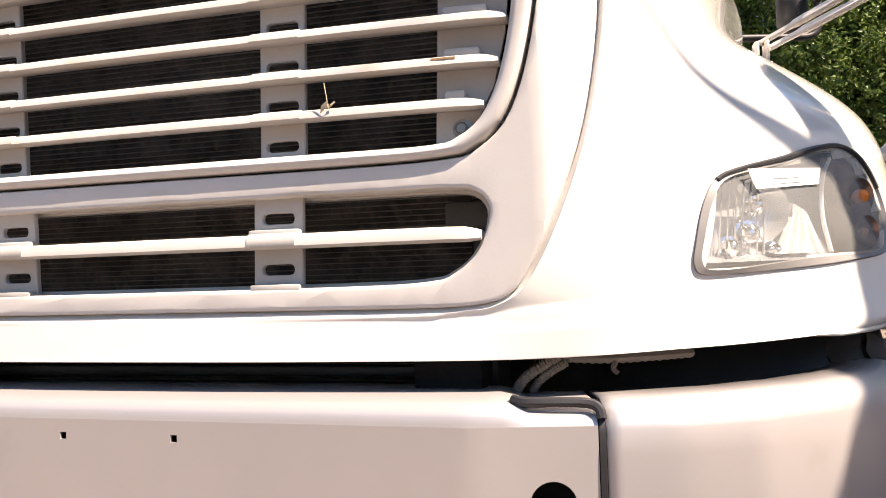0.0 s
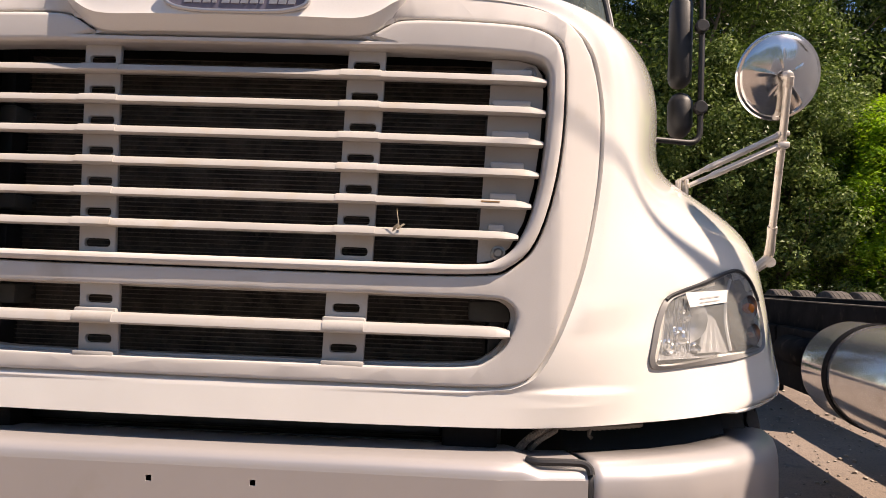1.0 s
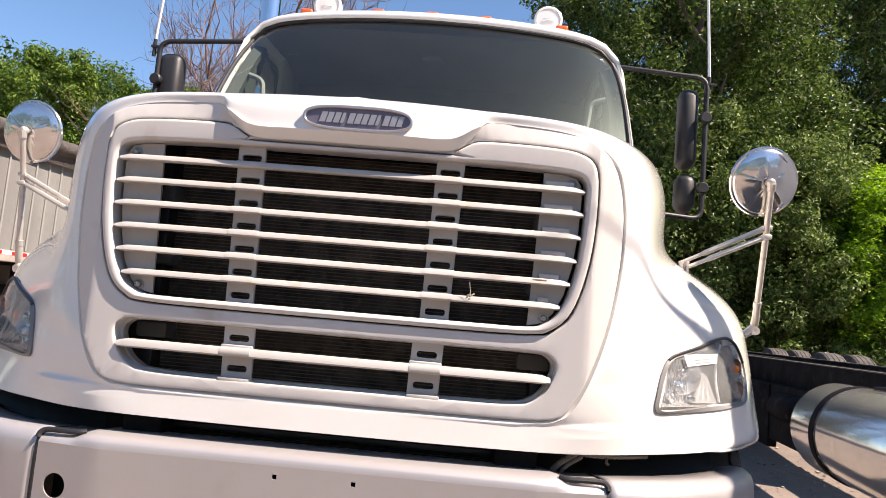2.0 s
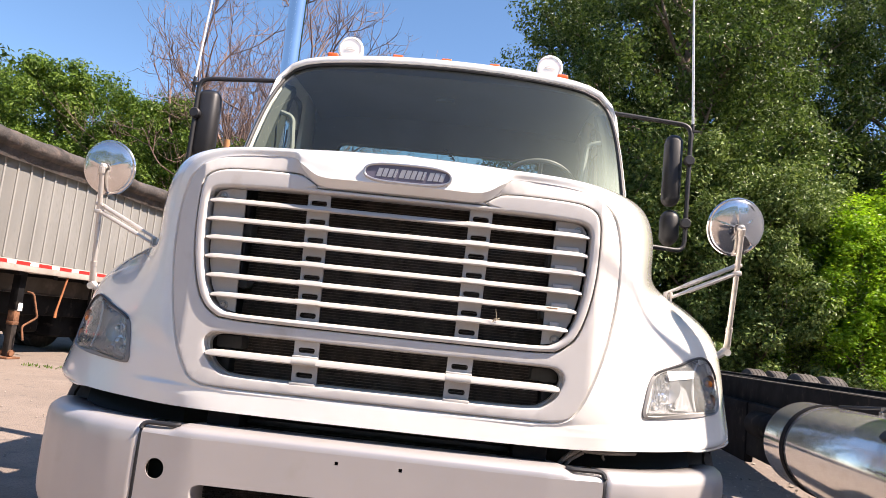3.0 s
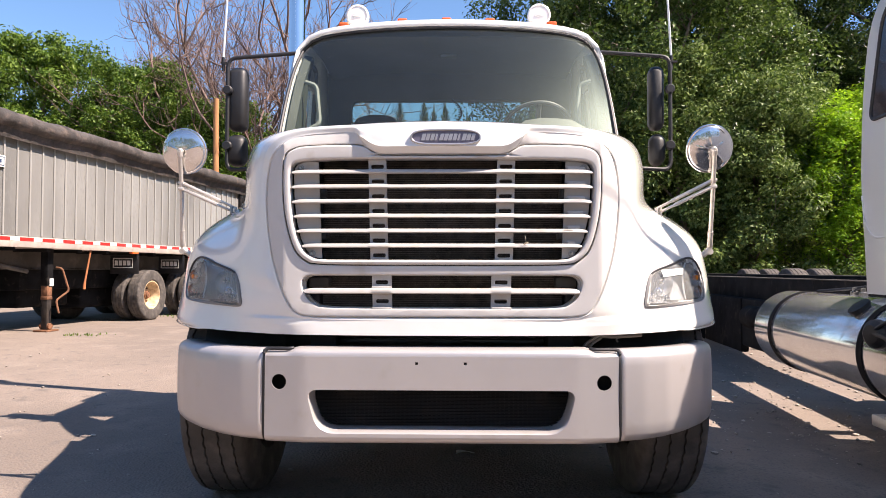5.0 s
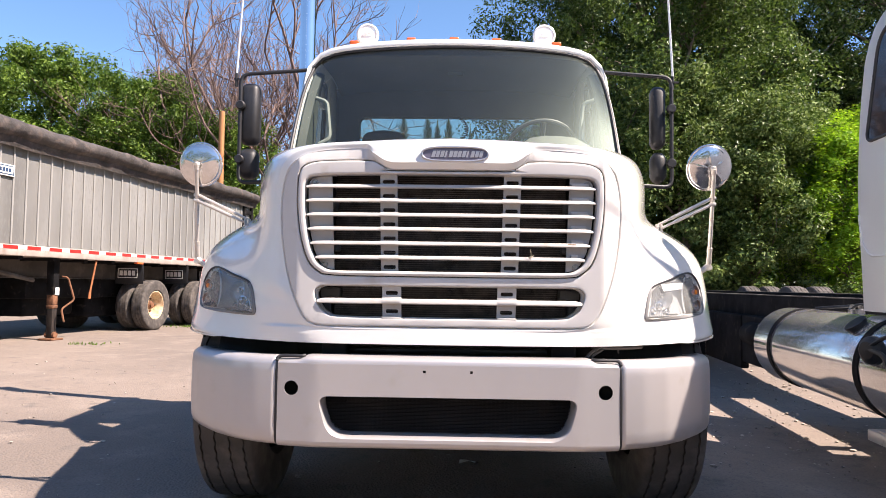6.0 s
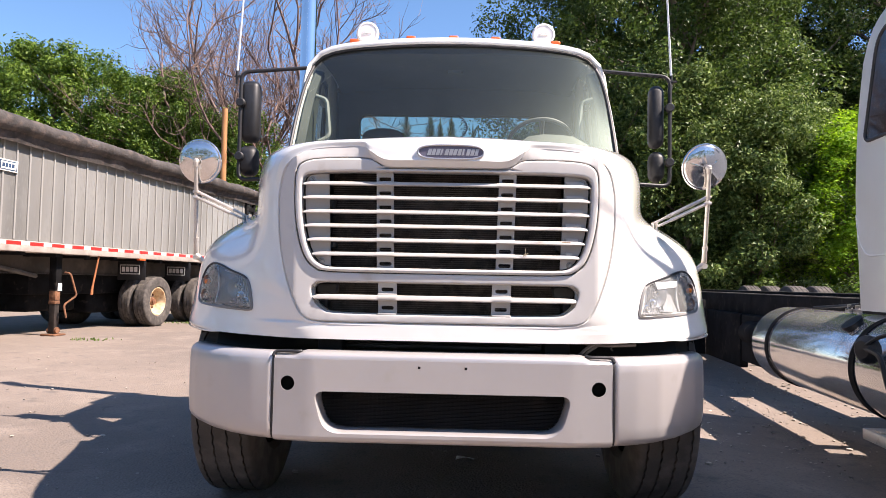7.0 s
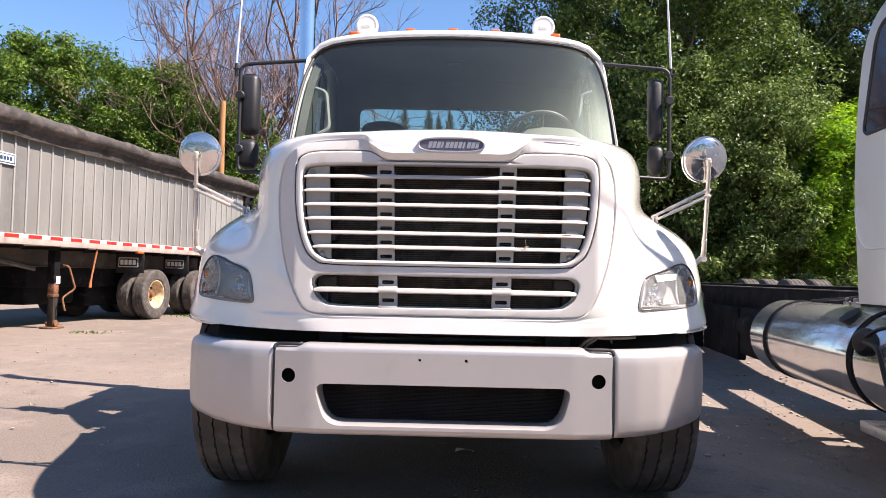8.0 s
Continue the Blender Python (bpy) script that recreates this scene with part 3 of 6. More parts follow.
OPEN_U = [(0.3, 1.397), (0.45, 1.395), (0.525, 1.391), (0.555, 1.383), (0.567, 1.366), (0.570, 1.335), (0.567, 1.25), (0.558, 1.17), (0.541, 1.10), (0.517, 1.053), (0.487, 1.030), (0.45, 1.021), (0.3, 1.0195)]
OPEN_L = [(0.3, 0.963), (0.47, 0.963), (0.508, 0.957), (0.524, 0.938), (0.520, 0.908), (0.503, 0.875), (0.475, 0.852), (0.44, 0.842), (0.3, 0.838)]


def both(half, n=3):
    """A closed outline from its right half, from top to bottom."""
    whole = half + [(-x, z) for x, z in half[::-1]]
    return [tuple(p) for p in smooth_curve(whole, n, True)]


def bowed(bm):
    for v in bm.verts:
        v.co.y += bow(v.co.x)


def flat_faces(ob):
    """Large faces keep their own normal beside small rounded rims."""
    w = ob.modifiers.new("even", "WEIGHTED_NORMAL")
    w.keep_sharp = True
    return ob


def build_front():
    bm = bmesh.new()
    plate(bm, both(OUT_B), [both(OPEN_A), both(OPEN_L)], 0.040, 0.085, 0.006)
    slice_x(bm, BENDS + [s * x for x in (0.06, 0.18, 0.21, 0.265, 0.295, 0.32, 0.40, 0.43, 0.50, 0.56) for s in (-1, 1)])
    bowed(bm)
    for v in bm.verts:  # the top runs forward under the brow
        a = abs(v.co.x)
        lo = np.interp(a, [0, 0.235, 0.315, 0.5, 0.55, 0.583, 0.60], [1.414, 1.417, 1.453, 1.449, 1.442, 1.425, 1.395])
        hi = np.interp(a, [0, 0.235, 0.293, 0.345, 0.529, 0.628], [1.436, 1.436, 1.471, 1.501, 1.488, 1.434])
        if a < 0.62 and v.co.z > lo:
            g = min(1.0, (v.co.z - lo) / (hi - lo)) * min(1.0, (0.62 - a) / 0.05)
            front = np.interp(a, [0, 0.13, 0.235, 0.295, 0.345, 0.40, 0.53, 0.62], [-0.025, -0.024, -0.020, -0.009, 0.006, 0.012, 0.014, 0.004])
            v.co.y += g * front
    flat_faces(part("grille_surround", bm, M_GREY, truck, "matt light grey moulded surround", smooth=40))
    bm = bmesh.new()
    ring = [(x * 0.991, 1.21 + (z - 1.21) * 0.985) for x, z in both(OPEN_A)]
    plate(bm, ring, [both(OPEN_U)], 0.032, 0.085, 0.009, 3)
    slice_x(bm, BENDS)
    bowed(bm)
    grille = flat_faces(part("upper_grille", bm, M_GREY, truck, "light grey grille frame with bars", smooth=40))
    build_bars(grille, [1.350 - 0.0555 * k for k in range(6)], OPEN_U, 0.0165, True)
    bm = bmesh.new()
    low = both(OPEN_L)
    plate(bm, [(x * 1.012, 0.9 + (z - 0.9) * 1.06) for x, z in low], [[(x * 0.985, 0.9 + (z - 0.9) * 0.94) for x, z in low]], 0.075, 0.10)
    bowed(bm)
    lower = part("lower_grille", bm, M_BAR, truck, "light grey lower air intake frame", smooth=40)
    build_bars(lower, [0.903], OPEN_L, 0.0215, False)


def reach(outline, z):
    """Half width of an opening at a height."""
    xs = [x for x, _ in outline]
    best = [a[0] + (b[0] - a[0]) * (z - a[1]) / (b[1] - a[1]) for a, b in zip(outline, outline[1:]) if min(a[1], b[1]) <= z <= max(a[1], b[1]) and a[1] != b[1]]
    return max(best) if best else max(xs)


def bar_profile(h, tall=0.0):
    """Section of a bar in (y, z): round nose, thinner tail."""
    return [(0.000, -0.30 * h), (0.0025, -0.46 * h), (0.012, -0.5 * h), (0.032, -0.30 * h), (0.032, 0.30 * h + tall), (0.018, 0.49 * h + tall), (0.009, 0.47 * h + tall), (0.003, 0.25 * h + tall)]


def build_bars(owner, heights, opening, h, upper):
    for z in heights:
        half = reach(opening, z) - 0.004
        bm = bmesh.new()
        rings = []
        for k in range(-25, 26):
            x = half * math.copysign(min(1.0, abs(k) / 22 if abs(k) < 22 else 0.955 + 0.015 * (abs(k) - 22)), k) if abs(k) < 25 else half * math.copysign(1, k)
            end = max(0.0, (abs(x) - half + 0.03) / 0.03)
            y = 0.032 + bow(x) + 0.004 * end
            s = 1.0 - 0.4 * end**2
            rings.append([Vector((x, y + p, z + q * s - 0.002 * end)) for p, q in bar_profile(h)])
        loft(bm, rings, True, True, True)
        bmesh.ops.recalc_face_normals(bm, faces=bm.faces[:])
        part("slat", bm, M_BAR, owner, smooth=50)
        for side in (-1, 1):
            c = side * (0.236 if upper else 0.223)
            bm = bmesh.new()
            rings = []
            for k in range(7):
                x = c + (k / 3 - 1) * 0.036
                s = 1.035 if 0 < k < 6 else 1.0
                y = 0.0313 + bow(x)
                rings.append([Vector((x, y + p, z + 0.0012 + q * s)) for p, q in bar_profile(h)])
            loft(bm, rings, True, True, True)
            bmesh.ops.recalc_face_normals(bm, faces=bm.faces[:])
            part("clip", bm, M_BAR, owner, smooth=50)
    # pierced uprights
    top, bottom = (1.400, 1.014) if upper else (0.968, 0.832)
    slots = [1.3705 - 0.0557 * k for k in range(7)] if upper else [0.9355, 0.864]
    for side in (-1, 1):
        bm = bmesh.new()
        c = side * (0.238 if upper else 0.2225)
        lean = 0.010 * side if upper else 0.004 * side
        w = 0.034 if upper else 0.037

        def shift(z, lean=lean, top=top, bottom=bottom):
            return lean * ((z - bottom) / (top - bottom) - 0.5)

        outer = [(c - w + shift(bottom), bottom), (c + w + shift(bottom), bottom), (c + w + shift(top), top), (c - w + shift(top), top)]
        holes = [[(x + shift(s), z) for x, z in rounded([(c - 0.024, s - 0.0075, 0.0075), (c + 0.024, s - 0.0075, 0.0075), (c + 0.024, s + 0.0075, 0.0075), (c - 0.024, s + 0.0075, 0.0075)], 4)] for s in slots]
        plate(bm, outer, holes, 0.058, 0.066, 0.0015, 1)
        bowed(bm)
        part("upright", bm, M_BAR, owner, smooth=40)
        if not upper:
            for s in (0.942, 0.866):
                bm = bmesh.new()
                box(bm, c - w - 0.001, c + w + 0.001, 0.044, 0.06, s - 0.034, s - 0.022, 0.003)
                part("clip", bm, M_BAR, owner)
    if not upper:
        return
    # end panels with steps above the bars, and bolts
    for side in (-1, 1):
        bm = bmesh.new()
        edge = [(x * 0.985, z) for x, z in OPEN_U if x > 0.44]
        poly = [(0.468, 1.392)] + [p for p in edge if p[0] > 0.47] + [(0.452, 1.024)]
        poly = [(side * x, z) for x, z in poly]
        plate(bm, poly, [], 0.066, 0.074)
        bowed(bm)
        panel = part("end_panel", bm, M_BAR, owner, "light grey stepped end panel", smooth=40)
        for z in heights if side > 0 else ():
            r = reach(opening, z)
            bm = bmesh.new()
            box(bm, min(side * 0.470, side * (r - 0.03)), max(side * 0.470, side * (r - 0.03)), 0.046, 0.07, z + 0.004, z + 0.0195, 0.003)
            bowed(bm)
            part("step", bm, M_BAR, panel)
        for bx, bz in ((0.535, 1.367), (0.489, 1.043)):
            bm = bmesh.new()
            lathe(bm, [(0.0135, 0.0), (0.0135, 0.003), (0.009, 0.0035), (0.0088, 0.010), (0.006, 0.0125), (0.0, 0.0125)], Matrix.Translation((side * bx, 0.066 + bow(bx), bz)) @ Matrix.Rotation(radians(90), 4, "X"), 16, False, True)
            part("bolt", bm, M_BOLT, panel, "bright steel bolt")


build_front()


# ---- radiator and engine bay behind the bars
def build_radiator():
    bm = bmesh.new()
    box(bm, -0.475, 0.475, 0.215, 0.30, 0.50, 1.42)
    rad = part("radiator", bm, M_FIN, truck, "dusty dark finned radiator core")
    bm = bmesh.new()
    z = 0.50
    while z < 1.42:
        box(bm, -0.47, 0.47, 0.200, 0.203, z, z + 0.0016)
        z += 0.0088
    tagged(part("core_mesh", bm, M_FINWIRE, rad, smooth=0), kind="stuff")
    for side in (-1, 1):
        bm = bmesh.new()
        x0, x1 = sorted((side * 0.478, side * 0.51))
        box(bm, x0, x1, 0.17, 0.30, 0.48, 1.44, 0.006)
        part("tank_side", bm, M_BLACK, rad)
        for k, (z0, dz) in enumerate(((0.915, 0.04), (1.10, 0.03), (1.26, 0.045))):
            bm = bmesh.new()
            x0, x1 = sorted((side * (0.44 + 0.01 * k), side * (0.52 - 0.012 * k)))
            box(bm, x0, x1, 0.15, 0.24, z0, z0 + dz, 0.008)
            part("bracket", bm, M_CABIN, rad)
    # near-black baffle standing in for shade round the core, and the bay's floor
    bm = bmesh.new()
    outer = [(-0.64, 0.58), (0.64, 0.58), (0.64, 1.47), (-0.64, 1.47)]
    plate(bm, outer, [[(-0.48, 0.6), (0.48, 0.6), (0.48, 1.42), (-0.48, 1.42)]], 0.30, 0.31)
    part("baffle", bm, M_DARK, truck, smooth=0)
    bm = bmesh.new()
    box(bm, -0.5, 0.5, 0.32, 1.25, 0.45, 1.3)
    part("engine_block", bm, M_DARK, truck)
    # frame horns and splash shields seen through the gap above the bumper
    for side in (-1, 1):
        bm = bmesh.new()
        x0, x1 = sorted((side * 0.40, side * 0.50))
        box(bm, x0, x1, 0.10, 3.4, 0.50, 0.74, 0.01)
        part("frame_rail", bm, M_FRAME, truck)
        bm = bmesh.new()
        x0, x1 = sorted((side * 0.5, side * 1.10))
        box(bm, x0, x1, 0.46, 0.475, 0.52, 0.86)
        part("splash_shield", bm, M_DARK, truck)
    for z in (0.70, 0.725, 0.75):
        bm = bmesh.new()
        box(bm, -0.40, 0.395, 0.165, 0.18, z - 0.028, z - 0.012, 0.003)
        part("cooler_tube", bm, M_BLACK, rad)
    # a loose corrugated conduit hanging in the gap
    for pts, r in (([(0.78, 0.20, 0.729), (0.72, 0.175, 0.7275), (0.66, 0.155, 0.727), (0.60, 0.14, 0.731), (0.565, 0.135, 0.735)], 0.0085), ([(0.60, 0.13, 0.734), (0.58, 0.125, 0.722), (0.556, 0.12, 0.706), (0.542, 0.125, 0.688), (0.536, 0.14, 0.672)], 0.008), ([(0.61, 0.135, 0.724), (0.592, 0.128, 0.714), (0.573, 0.128, 0.70), (0.562, 0.14, 0.684)], 0.0065), ([(0.675, 0.155, 0.722), (0.672, 0.15, 0.713), (0.678, 0.148, 0.707)], 0.004)):
        bm = bmesh.new()
        pts = smooth_curve(pts, 12)
        tube(bm, pts, [r if k % 2 else r * 0.8 for k in range(len(pts))], 8)
        part("conduit", bm, M_WIRE, truck, "loose ribbed grey cable conduit")


build_radiator()


# ---- badge
M_SILVER = material("satin_silver", (0.58, 0.57, 0.58), 0.3, metal=0.8, vary=0.03)


def build_badge():
    c, y = (0.016, 1.473), 0.014
    bm = bmesh.new()
    oval = [(c[0] + 0.131 * math.copysign(abs(math.cos(a)) ** 0.6, math.cos(a)), c[1] + 0.031 * math.copysign(abs(math.sin(a)) ** 0.75, math.sin(a))) for a in (k * math.tau / 48 for k in range(48))]
    inner = [(c[0] + (x - c[0]) * 0.945, c[1] + (z - c[1]) * 0.76) for x, z in oval]
    plate(bm, oval, [inner], y - 0.008, y + 0.012, 0.003, 3)
    badge = part("badge", bm, M_SILVER, truck, "oval chrome badge with a dark field", smooth=60)
    bm = bmesh.new()
    plate(bm, [(c[0] + (x - c[0]) * 0.96, c[1] + (z - c[1]) * 0.85) for x, z in oval], [], y - 0.003, y + 0.01)
    part("field", bm, M_BADGE, badge)
    for k in range(12):
        bm = bmesh.new()
        x = c[0] - 0.092 + k * 0.0167
        tilt = 0.007
        w = (0.0135, 0.0125, 0.013, 0.007, 0.0135)[k % 5]
        poly = [(x, c[1] - 0.0125), (x + w, c[1] - 0.0125), (x + w + tilt, c[1] + 0.0125), (x + tilt, c[1] + 0.0125)]
        plate(bm, poly, [], y - 0.005, y)
        part("bar", bm, M_LETTER, badge, smooth=0)


build_badge()


# ---- headlights
def build_headlight(side):
    rim = [tuple(p) for p in smooth_curve(LAMP, 4, True)]
    cx, cz = 0.96, 0.935

    def on_skin(s, out):
        ring = []
        for x, z in rim:
            x, z = cx + (x - cx) * s, cz + (z - cz) * s
            ring.append(Vector((side * x, skin_y(x, z) - out, z)))
        return ring

    bm = bmesh.new()
    tube_pts = on_skin(1.0, 0.001)
    rings = [[], [], [], []]
    for k, p in enumerate(tube_pts):
        i = Vector((side * cx, p.y, cz)) - p
        i = i.normalized()
        rings[0].append(p - i * 0.006 + Vector((0, 0.004, 0)))
        rings[1].append(p - i * 0.002 + Vector((0, -0.006, 0)))
        rings[2].append(p + i * 0.009 + Vector((0, -0.003, 0)))
        rings[3].append(p + i * 0.010 + Vector((0, 0.02, 0)))
    loft(bm, rings)
    lamp = part("headlight", bm, M_BEZEL, truck, "swept clear headlight unit with amber turn bulb", smooth=50)
    # lens
    bm = bmesh.new()
    rows = loft(bm, [on_skin(s, 0.002 + 0.016 * (1 - s * s)) for s in (0.975, 0.9, 0.75, 0.55, 0.3, 0.08)])
    bm.faces.new(rows[-1])
    bmesh.ops.recalc_face_normals(bm, faces=bm.faces[:])
    lens = part("lens", bm, M_LENS, lamp, "clear plastic lens", smooth=60)
    lens.visible_shadow = False
    # bowl behind the lens
    bm = bmesh.new()
    rows = loft(bm, [on_skin(s, -d) for s, d in ((0.975, 0.004), (0.97, 0.022), (0.9, 0.042), (0.6, 0.052), (0.3, 0.055), (0.05, 0.055))])
    bm.faces.new(rows[-1])
    bmesh.ops.recalc_face_normals(bm, faces=bm.faces[:])
    part("housing", bm, M_HOUSING, lamp, "grey lamp housing", smooth=40)

    def at(x, z, back):
        return Vector((side * x, skin_y(x, z) + back, z))

    # main reflector: shallow facetted bowl with a bulb shield
    bm = bmesh.new()
    face = Matrix.Translation(at(0.885, 0.928, 0.05)) @ Matrix.Rotation(radians(90), 4, "X") @ Matrix.Rotation(radians(side * 12), 4, "Y")
    lathe(bm, [(0.010, 0.0), (0.024, 0.003), (0.038, 0.009), (0.048, 0.017)], face, 14, True)
    part("reflector", bm, M_HOUSING, lamp, "bright facetted reflector", smooth=25)
    for x, z, q in ((0.884, 0.935, 0.011), (0.868, 0.893, 0.015), (0.838, 0.874, 0.012), (0.906, 0.868, 0.010)):
        m = Matrix.Translation(at(x, z, 0.046)) @ Matrix.Rotation(radians(90), 4, "X") @ Matrix.Rotation(radians(side * 12), 4, "Y")
        bm = bmesh.new()
        lathe(bm, [(q * 1.5, 0.0), (q * 1.4, 0.006), (q, 0.008), (q * 0.9, 0.022), (q * 0.4, 0.028), (0.0, 0.029)], m, 14)
        part("bulb", bm, M_CHROME, lamp, "chrome bulb socket")
    for k in range(8):
        x = 0.812 + 0.0118 * k
        bm = bmesh.new()
        p0, p1 = at(x + 0.012, 0.975 + k * 0.0018, 0.03), at(x, 0.862, 0.036)
        tube(bm, [p0, p1], 0.0013, 6)
        part("flute", bm, M_HOUSING, lamp)
    # pleated white fan low in the middle
    bm = bmesh.new()
    rows = []
    for k in range(9):
        f = k / 8
        rows.append([at(0.905 + 0.085 * f, 0.862, 0.012 + 0.0015 * (k % 2)), at(0.955 + 0.022 * f, 0.940 - 0.012 * f, 0.042)])
    loft(bm, rows, False)
    part("fan_reflector", bm, M_HOUSING, lamp, "white pleated fan reflector", smooth=0)
    bm = bmesh.new()
    loft(bm, [[at(0.80 + 0.19 * k / 8, 0.853 - 0.002 * (k > 6), 0.006), at(0.80 + 0.19 * k / 8, 0.862, 0.046)] for k in range(9)], False)
    part("lamp_floor", bm, M_HOUSING, lamp, "grey lamp floor")
    # divider and turn-signal chamber
    bm = bmesh.new()
    rows = []
    for x in np.linspace(1.014, 1.116, 9):
        cross = [a[1] + (b[1] - a[1]) * (x - a[0]) / (b[0] - a[0]) for a, b in zip(rim, rim[1:] + rim[:1]) if (a[0] - x) * (b[0] - x) <= 0 and a[0] != b[0]]
        lo, hi = min(cross) + 0.008, max(cross) - 0.008
        rows.append([at(x, lo + (hi - lo) * k / 6, 0.030 + 0.008 * math.sin(k * 2.1)) for k in range(7)])
    loft(bm, rows, False)
    part("turn_chamber", bm, M_TURN, lamp, "brown tinted turn chamber", smooth=30)
    bm = bmesh.new()
    pts = [at(1.005, 0.862, 0.02), at(1.0, 0.92, 0.022), at(1.01, 0.98, 0.02), at(1.03, 1.015, 0.018)]
    tube(bm, smooth_curve(pts, 4), 0.0035, 8)
    part("divider", bm, M_REFLECTOR, lamp)
    for z, r in ((0.952, 0.030), (0.893, 0.026)):
        bm = bmesh.new()
        m = Matrix.Translation(at(1.066, z, 0.030)) @ Matrix.Rotation(radians(90), 4, "X") @ Matrix.Rotation(radians(side * 35), 4, "Y")
        lathe(bm, [(0.008, 0.0), (r * 0.6, 0.006), (r, 0.022)], m, 18, True)
        part("turn_reflector", bm, M_TURN, lamp, "brown tinted turn reflector", smooth=40)
        bm = bmesh.new()
        lathe(bm, [(0.0, 0.0), (0.009, 0.004), (0.0125, 0.012), (0.010, 0.022), (0.0, 0.028)] if z > 0.93 else [(0.0, 0.0), (0.006, 0.004), (0.007, 0.010), (0.004, 0.015), (0.0, 0.018)], m @ Matrix.Translation((0, 0, 0.006)), 12)
        part("turn_bulb", bm, M_AMBER if z > 0.93 else M_DIMBULB, lamp, "amber bulb")
    # black seal along the top edge
    bm = bmesh.new()
    top = [p for p in rim if p[1] > 0.962 and p[0] > 0.815]
    top.sort(key=lambda p: math.atan2(p[1] - 0.90, p[0] - 0.97), reverse=True)
    tube(bm, [at(x, z, -0.006) for x, z in top], 0.0042, 6)
    part("top_seal", bm, M_BLACK, lamp, "black rubber seal")
    if side > 0:
        bm = bmesh.new()
        vs = [bm.verts.new(at(x, z, -0.022)) for x, z in ((0.878, 0.955), (0.985, 0.966), (0.992, 0.992), (0.866, 0.984))]
        bm.faces.new(vs)
        part("sticker", bm, M_STICKER, lamp, "white paper sticker with faint print")
        for k in range(2):
            bm = bmesh.new()
            vs = [bm.verts.new(at(x, z, -0.0228)) for x, z in ((0.905, 0.964 + 0.008 * k), (0.965, 0.970 + 0.008 * k), (0.965, 0.9715 + 0.008 * k), (0.905, 0.9655 + 0.008 * k))]
            bm.faces.new(vs)
            part("print_bar", bm, M_GREYBAR, lamp)


M_BEZEL = material("lamp_seal", (0.20, 0.195, 0.19), 0.4, vary=0.1)
M_HOUSING = material("lamp_housing_grey", (0.62, 0.63, 0.65), 0.22, metal=0.65, vary=0.1, grain=60, blotch=14)
M_DIMBULB = material("dim_amber", (0.45, 0.2, 0.08), 0.4)
M_TURN = material("turn_chamber", (0.27, 0.16, 0.125), 0.25, metal=0.6, vary=0.1)
for _side in (1, -1):
    build_headlight(_side)


# ---- bumper
def bumper_y(x):
    """Front line of the bumper in plan."""
    a = abs(x)
    return float(np.interp(a, [0, 0.3, 0.5, 0.655, 0.75, 0.85, 0.95, 1.03, 1.09, 1.125, 1.14, 1.146], [0, 0.0, 0.0, 0.026, 0.045, 0.085, 0.15, 0.225, 0.31, 0.40, 0.50, 0.62]))


def bumper_line(x0, x1, n):
    """Points (x, y, outward) along the front line."""
    xs = np.linspace(x0, x1, 400)
    p = np.array([(x, bumper_y(x)) for x in xs])
    s = np.r_[0, np.cumsum(np.hypot(*np.diff(p, axis=0).T))]
    at = np.linspace(0, s[-1], n)
    q = np.array([np.interp(at, s, p[:, k]) for k in (0, 1)]).T
    t = np.gradient(q, axis=0)
    t /= np.linalg.norm(t, axis=1)[:, None]
    return [(Vector((x, y, 0)), Vector((b, -a, 0))) for (x, y), (a, b) in zip(q, t)]


def bumper_bottom(x):
    return float(np.interp(abs(x), [0, 0.5, 0.66, 0.8, 0.95, 1.08, 1.15], [0.342, 0.342, 0.349, 0.354, 0.363, 0.376, 0.386]))


def bumper_section(top, bottom):
    """(out, z): from the back of the top shelf round the nose to the bottom's back."""
    return [(-0.12, top - 0.004), (-0.045, top + 0.002), (-0.022, top - 0.003), (-0.008, top - 0.014), (-0.002, top - 0.03), (0.0, top - 0.06), (0.001, top - 0.14), (0.0, bottom + 0.07), (-0.003, bottom + 0.03), (-0.012, bottom + 0.01), (-0.03, bottom), (-0.10, bottom - 0.002)]


